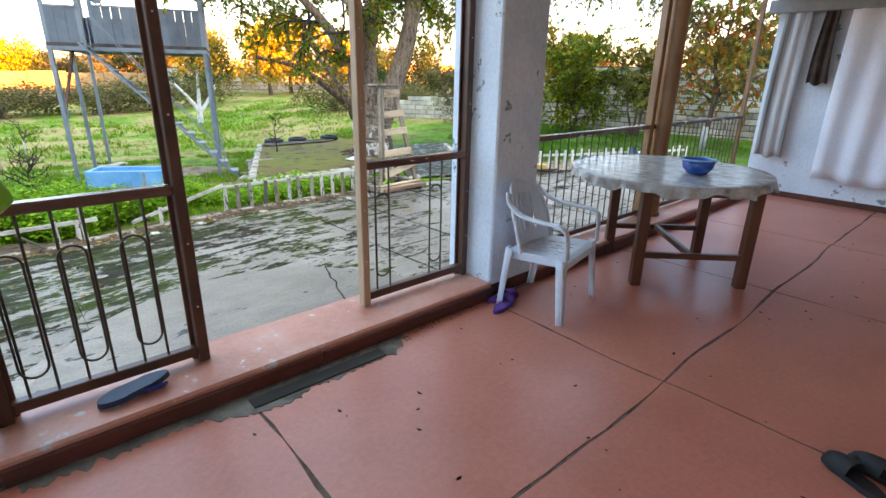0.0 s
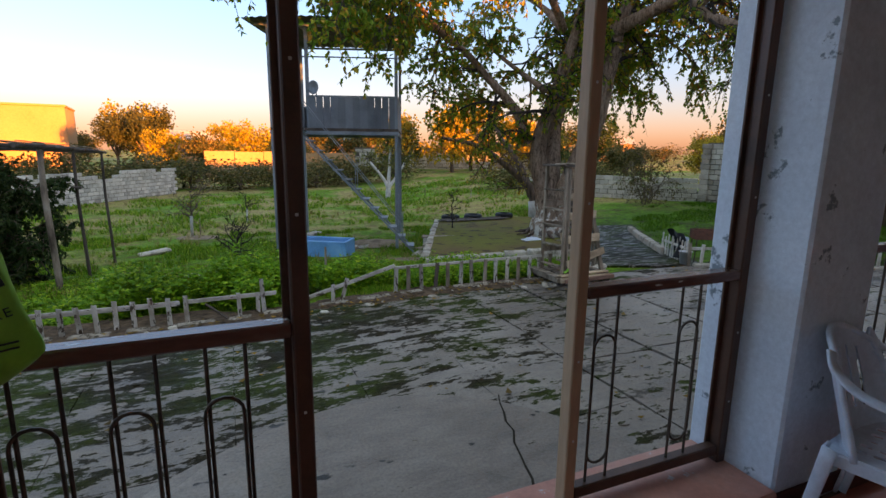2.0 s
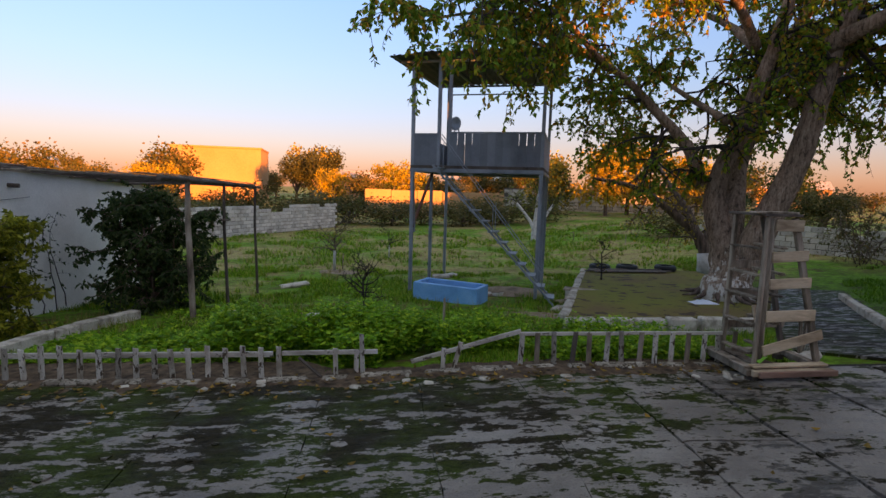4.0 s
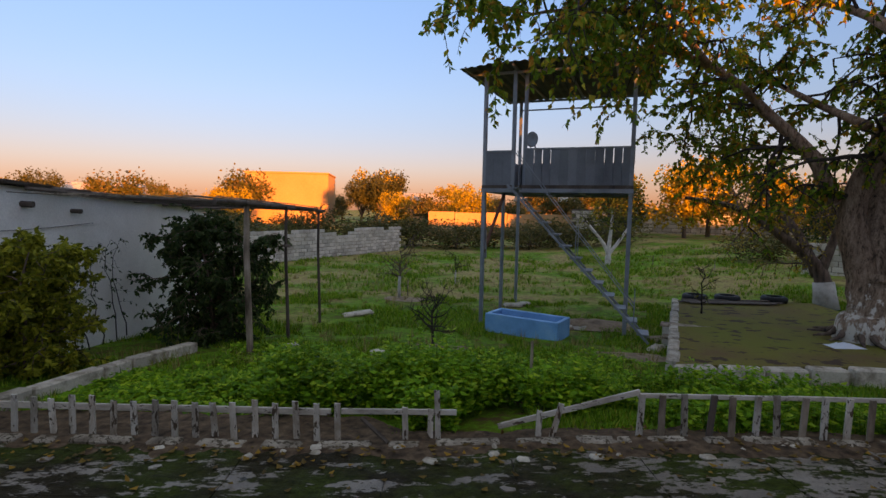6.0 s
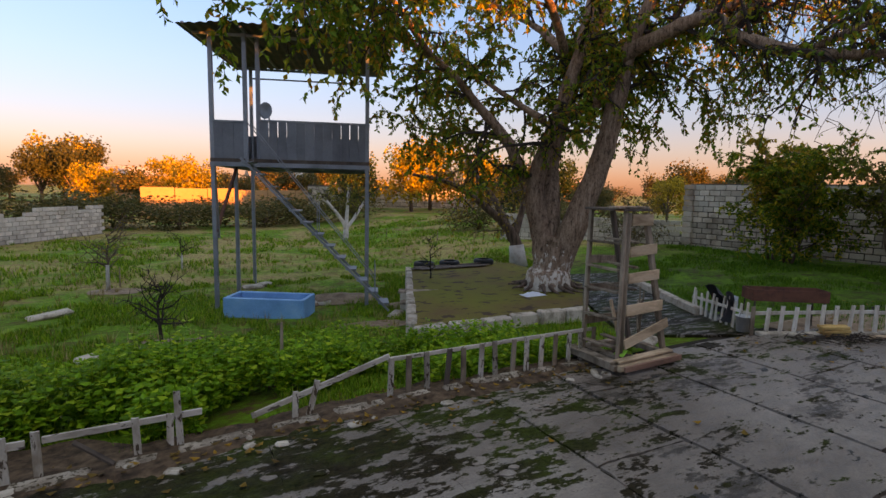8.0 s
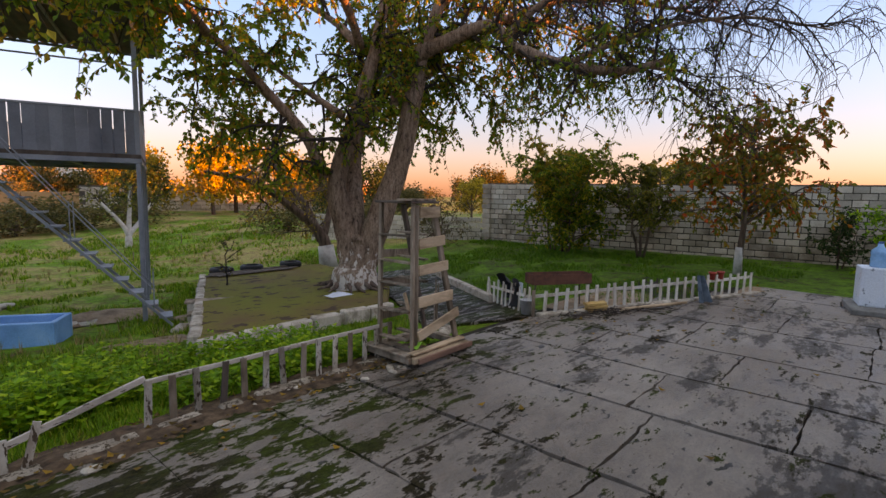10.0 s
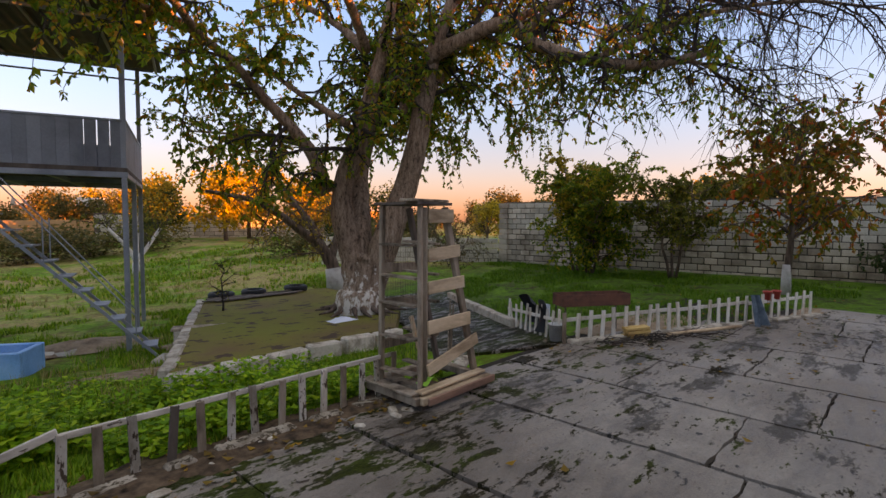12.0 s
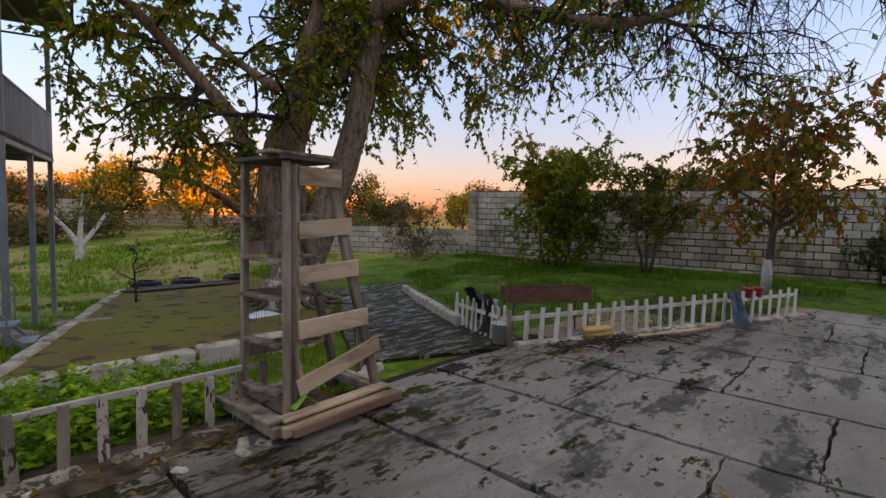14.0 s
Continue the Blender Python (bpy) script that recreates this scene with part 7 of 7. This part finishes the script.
def tussocks():
    """Coarser tufts, green and straw-coloured, that break up the rough grass."""
    r = random.Random(131)
    for label, mat, n, h0, h1, lim in (("coarse green grass tufts in the garden", grass_blades, 2300, 0.09, 0.2, -0.05), ("dry straw-coloured grass tufts in the garden", straw, 1500, 0.1, 0.26, 0.02)):
        m = Mesh()
        o = Vector((4, 20, -1))
        for i in range(n):
            y = 10.5 + 30 * r.random() ** 1.5
            x = r.uniform(-4.5 - 0.25 * (y - 10), 11 + 0.35 * (y - 10))
            if noise.noise(Vector((x * 0.33, y * 0.33, 71 if mat is straw else 17))) < lim:
                continue
            if (x - 3.9 - 0.45 * max(0, y - 10.6)) > 0 and y < 18.6 and x < 12.9 + 0.2 * (y - 13):
                continue
            wide = 1 + 0.05 * (y - 10)
            for b in range(11):
                a = r.uniform(0, 6.28)
                h = r.uniform(h0, h1)
                w = r.uniform(0.004, 0.008) * wide
                dx, dy = math.cos(a), math.sin(a)
                bx, by = x + dx * 0.07 * r.random() * wide, y + dy * 0.07 * r.random() * wide
                z = ground_z(x, y) - 0.06
                lean = h * r.uniform(0.15, 0.8)
                n0 = len(m.v)
                m.v += [(bx - dy * w - o.x, by + dx * w - o.y, z - o.z), (bx + dy * w - o.x, by - dx * w - o.y, z - o.z), (bx + dx * lean - o.x, by + dy * lean - o.y, z + h - o.z)]
                m.f.append((n0, n0 + 1, n0 + 2))
        g = part("grass", m, mat, label=label)
        g.matrix_basis = Matrix.Translation(o)
        tagged(g, category="grass", kind="stuff")


tussocks()


def litter():
    r = random.Random(12)
    m = Mesh()
    for k in range(900):
        if k < 150:
            x, y = r.uniform(-4, 6), r.uniform(7.2, 8.4)
        elif k < 260:
            x, y = r.uniform(-4, 13), r.uniform(3.8, 7.9)
        else:
            x, y = r.uniform(8, 17), r.uniform(5, 9)
        if k >= 420:
            x, y = r.uniform(-5.5, 6.2), r.uniform(7.62, 8.45)
        z = ground_z(x, y) + 0.03 if y < 8 else ground_z(x, y) + 0.0
        d = Vector((jit(1), jit(1), 0.1)).normalized()
        m.leaf((x, y, z), d, d.cross(UP).normalized(), r.uniform(0.04, 0.09), 0.7)
    g = part("fallen_leaves", m, fallen, label="scattered yellow and brown fallen leaves")
    tagged(g, category="leaves", kind="stuff")
    # loose pale stones under the tower and bits of rubble in the grass
    for x, y, s in ((5.0, 13.3, 0.25), (4.2, 15.8, 0.4), (3.9, 15.9, 0.3), (4.6, 16.2, 0.35), (-2.0, 12.6, 0.22), (-1.5, 16.9, 0.5), (-0.3, 12.2, 0.2), (2.9, 18.9, 0.35), (3.3, 19.3, 0.3)):
        st = thing("flat_stone", "flat pale stone lying in the grass", "stone", (x, y, ground_z(x, y) - 0.05), r.uniform(0, 90), group="stones in the grass")
        part("stone", Mesh().box((0, 0, 0.05), (s * 1.6, s, 0.1), 0.04, (jit(6), jit(6), 0)), kerb_stone, st)
    for name, lab, x, y, rx, ry, h in (("earth_heap", "low heap of pale bare earth behind the trough", 4.35, 16.1, 1.3, 0.7, 0.16), ("earth_heap", "ring of dug brown earth round a sapling", 0.63, 13.0, 0.62, 0.5, 0.05), ("earth_heap", "bare trodden earth patch in the grass", -0.6, 20.0, 0.8, 0.6, 0.05), ("earth_heap", "bare brown earth beside the plot steps", 3.9, 12.6, 0.9, 0.5, 0.05), ("earth_heap", "dark dug earth of the fenced flower bed", 10.6, 7.75, 1.5, 0.75, 0.05), ("earth_heap", "dark earth at the end of the small fence", 14.3, 5.7, 0.8, 0.35, 0.06), ("earth_heap", "bare brown earth at the tower foot", 5.9, 14.6, 0.7, 0.5, 0.08)):
        e = thing(name, lab, "earth", (x, y, ground_z(x, y) - 0.05), group="bare earth patches")
        part("mound", Mesh().sheet(lambda u, v: (rx * v * math.cos(6.2832 * u) * (1 + 0.25 * math.sin(9 * u) * v), ry * v * math.sin(6.2832 * u) * (1 + 0.2 * math.cos(14 * u) * v), h * (1 - v * v) + 0.05 * (1 - v) * noise.noise(Vector((u * 9, v * 6, x))) + ground_z(x + rx * v * math.cos(6.2832 * u), y + ry * v * math.sin(6.2832 * u)) - ground_z(x, y) + 0.012), 36, 10), pale_earth, e, smooth=True)
    for x, y, h in ((1.95, 9.7, 0.75), (-0.5, 21.0, 0.6), (12.0, 31, 0.6), (8.5, 27, 0.5), (13.5, 27.5, 0.5)):
        st = thing("stake", "short wooden stake in the ground", "stake", (x, y, ground_z(x, y) - 0.08), group="garden stakes")
        part("pole", Mesh().tube([(0, 0, 0), (0.01, 0, h)], [0.022, 0.018], 6), grey_wood, st)


litter()


# ---- the distance ----
def far_tree(name, label, h, w, seed, leaf_mat, n, leaf, pine=False):
    r = random.Random(seed)
    t = thing(name, label, "tree", (0, 0, -60))
    wood, leaves = Mesh(), Mesh()
    wood.tube([(0, 0, -0.3), (0.1, 0, h * 0.3), (0, 0.1, h * 0.7)], [0.035 * h, 0.025 * h, 0.01 * h], 7)
    lobes = []
    for k in range(13):
        a = r.uniform(0, 6.28)
        rr = w * 0.36 * math.sqrt(r.random())
        z = h * (r.uniform(0.3, 0.95) if not pine else r.uniform(0.45, 0.95))
        lobes.append((Vector((rr * math.cos(a), rr * math.sin(a), z)), w * r.uniform(0.13, 0.26)))
        wood.tube([(0, 0, h * 0.25), lobes[-1][0] * 0.6 + Vector((0, 0, h * 0.12)), lobes[-1][0]], [0.014 * h, 0.009 * h, 0.003 * h], 5, False)
    for k in range(n):
        c, rad = lobes[r.randrange(len(lobes))]
        p = c + rand_dir(r) * rad * r.uniform(0.45, 1.15) * Vector((1, 1, 0.75)).length / 1.6
        d = rand_dir(r)
        leaves.leaf(p, d, d.cross(rand_dir(r)).normalized(), leaf * r.uniform(0.6, 1.3), 0.7)
    part("trunk", wood, bark, t, smooth=True)
    part("crown", leaves, leaf_mat, t, kind="stuff")
    return t


def distance():
    r = random.Random(64)
    protos = {
        "gold": far_tree("golden_tree", "golden-leaved tree lit by the low sun", 6.0, 6.5, 1, leaf_gold, 2600, 0.34),
        "olive": far_tree("field_tree", "olive-green tree on the far side of the fields", 5.5, 6.0, 2, leaf_far, 2200, 0.34),
        "brush": far_tree("thicket", "brushy thicket of half-bare shrubs", 3.0, 5.5, 3, leaf_far, 1700, 0.24),
        "pine": far_tree("pine_tree", "round-headed pine tree beside the far building", 8.5, 9.0, 4, leaf_pine, 3600, 0.4, True),
        "dark": far_tree("dark_tree", "dark green tree behind the garden wall", 5.0, 5.5, 5, leaf_dark, 2400, 0.3),
    }
    used = set()

    def put(kind, x, y, s, turn=None):
        z = ground_z(x, y) - 0.15
        m = pose(x, y, z, 0, 0, r.uniform(0, 360) if turn is None else turn)
        if kind not in used:
            used.add(kind)
            ob = protos[kind]
            ob.matrix_basis = m
            ob.scale = (s, s, s)
            return
        ob = copy_thing(protos[kind], m)
        ob.scale = (s, s, s) if kind != "brush" else (1.35 * s, 1.35 * s, 0.7 * s)
    # golden trees and dark ones beyond the tower
    for x, y, s in ((21, 47, 0.95), (24.5, 50, 1.1), (28, 46, 0.9), (33, 52, 0.8), (17, 52, 0.9), (30.5, 44, 0.5)):
        put("gold", x, y, s)
    for x, y, s in ((16.5, 50, 0.8), (27, 39, 0.7), (37, 45, 1.0)):
        put("dark", x, y, s)
    put("pine", -9.5, 83, 0.95)
    put("pine", -13.0, 84, 0.8)
    # thickets behind the far wall and across the field
    for x, y, s in ((-9, 40, 0.9), (-12, 37, 0.9), (-6, 44, 0.9), (-2, 46, 1.0), (1.5, 44, 0.8), (4, 47, 0.9), (7.5, 45, 0.8), (-15, 40, 1.1), (-18, 44, 1.2), (11, 46, 0.8), (-4.5, 47, 1.1), (9, 48, 1.0), (13.5, 44, 0.8), (-24, 42, 1.2), (-30, 46, 1.3)):
        put("brush", x, y, s)
    for x, y, s, k in ((-1.5, 66, 0.9, "olive"), (4, 68, 0.9, "gold"), (8, 66, 0.8, "olive"), (-6, 70, 0.8, "gold"), (14, 64, 0.9, "olive"), (-50, 66, 0.75, "pine"), (-31, 62, 0.9, "olive"), (-26, 66, 0.8, "gold"), (-38, 70, 0.8, "olive"), (-17, 60, 0.9, "brush"), (-22, 58, 1.0, "brush")):
        put(k, x, y, s)
    # woods on the horizon, and trees past the walls to the north-east
    for k in range(54):
        az = radians(-62 + 124 * (k + r.random()) / 54)
        dist = r.uniform(85, 150)
        put(r.choice(("gold", "olive", "olive", "brush")), dist * math.sin(az), dist * math.cos(az), r.uniform(0.9, 1.5))
    for x, y, s, k in ((27, 30, 0.5, "olive"), (31, 34, 0.55, "olive"), (35, 30, 0.55, "gold"), (40, 27, 0.7, "olive"), (29, 20, 0.6, "olive"), (44, 17, 0.8, "gold"), (38, 12, 1.0, "olive"), (22, 27, 0.6, "brush"), (25, 31, 0.8, "brush"), (17, 29, 0.6, "brush")):
        put(k, x, y, s)

    h = thing("tan_building", "large flat-roofed tan building glowing in the evening sun", "building", (-28.2, 98, -2), 7)
    part("wall", Mesh().box((0, 0, 4.4), (14.2, 12, 8.9), 0.05), house_orange, h)
    part("parapet", Mesh().box((0, 0, 8.98), (14.5, 12.3, 0.3), 0.05), house_orange, h)
    w2 = thing("tan_yard_wall", "long tan rendered wall across the fields", "wall", (7.5, 62, -2.2), 3)
    for k in range(6):
        part("wall_panel", Mesh().box((-7.5 + 3.02 * k, jit(0.05), 1.55), (2.96, 0.25, 3.1 + jit(0.2)), 0.02), house_orange, w2)
    for x, y, l, hgt, a in ((-3, 105, 12, 4.5, 5), (-50, 78, 10, 4.5, 20), (80, 95, 12, 5, -30), (22, 110, 14, 5, 0)):
        b = thing("village_house", "small distant house with a low gable roof", "house", (x, y, -2), a, group="houses in the distance")
        part("wall", Mesh().box((0, 0, hgt / 2), (l, 7, hgt), 0.04), house_orange, b)
        part("roof", Mesh().add([(-l / 2 - .3, -3.8, hgt), (l / 2 + .3, -3.8, hgt), (l / 2 + .3, 3.8, hgt), (-l / 2 - .3, 3.8, hgt), (-l / 2 - .3, 0, hgt + 1.6), (l / 2 + .3, 0, hgt + 1.6)], [(0, 1, 5, 4), (2, 3, 4, 5), (0, 4, 3), (1, 2, 5), (0, 3, 2, 1)]), kerb_stone, b)
        for k in (-1, 1):
            wd = part("window", Mesh().box((k * l / 4, -3.52, hgt * 0.55), (1.1, 0.08, 1.2), 0.01), dark_wood, b)
            part("sill", Mesh().box((k * l / 4, -3.58, hgt * 0.55 - 0.66), (1.3, 0.14, 0.08), 0.01), kerb_stone, wd)


distance()
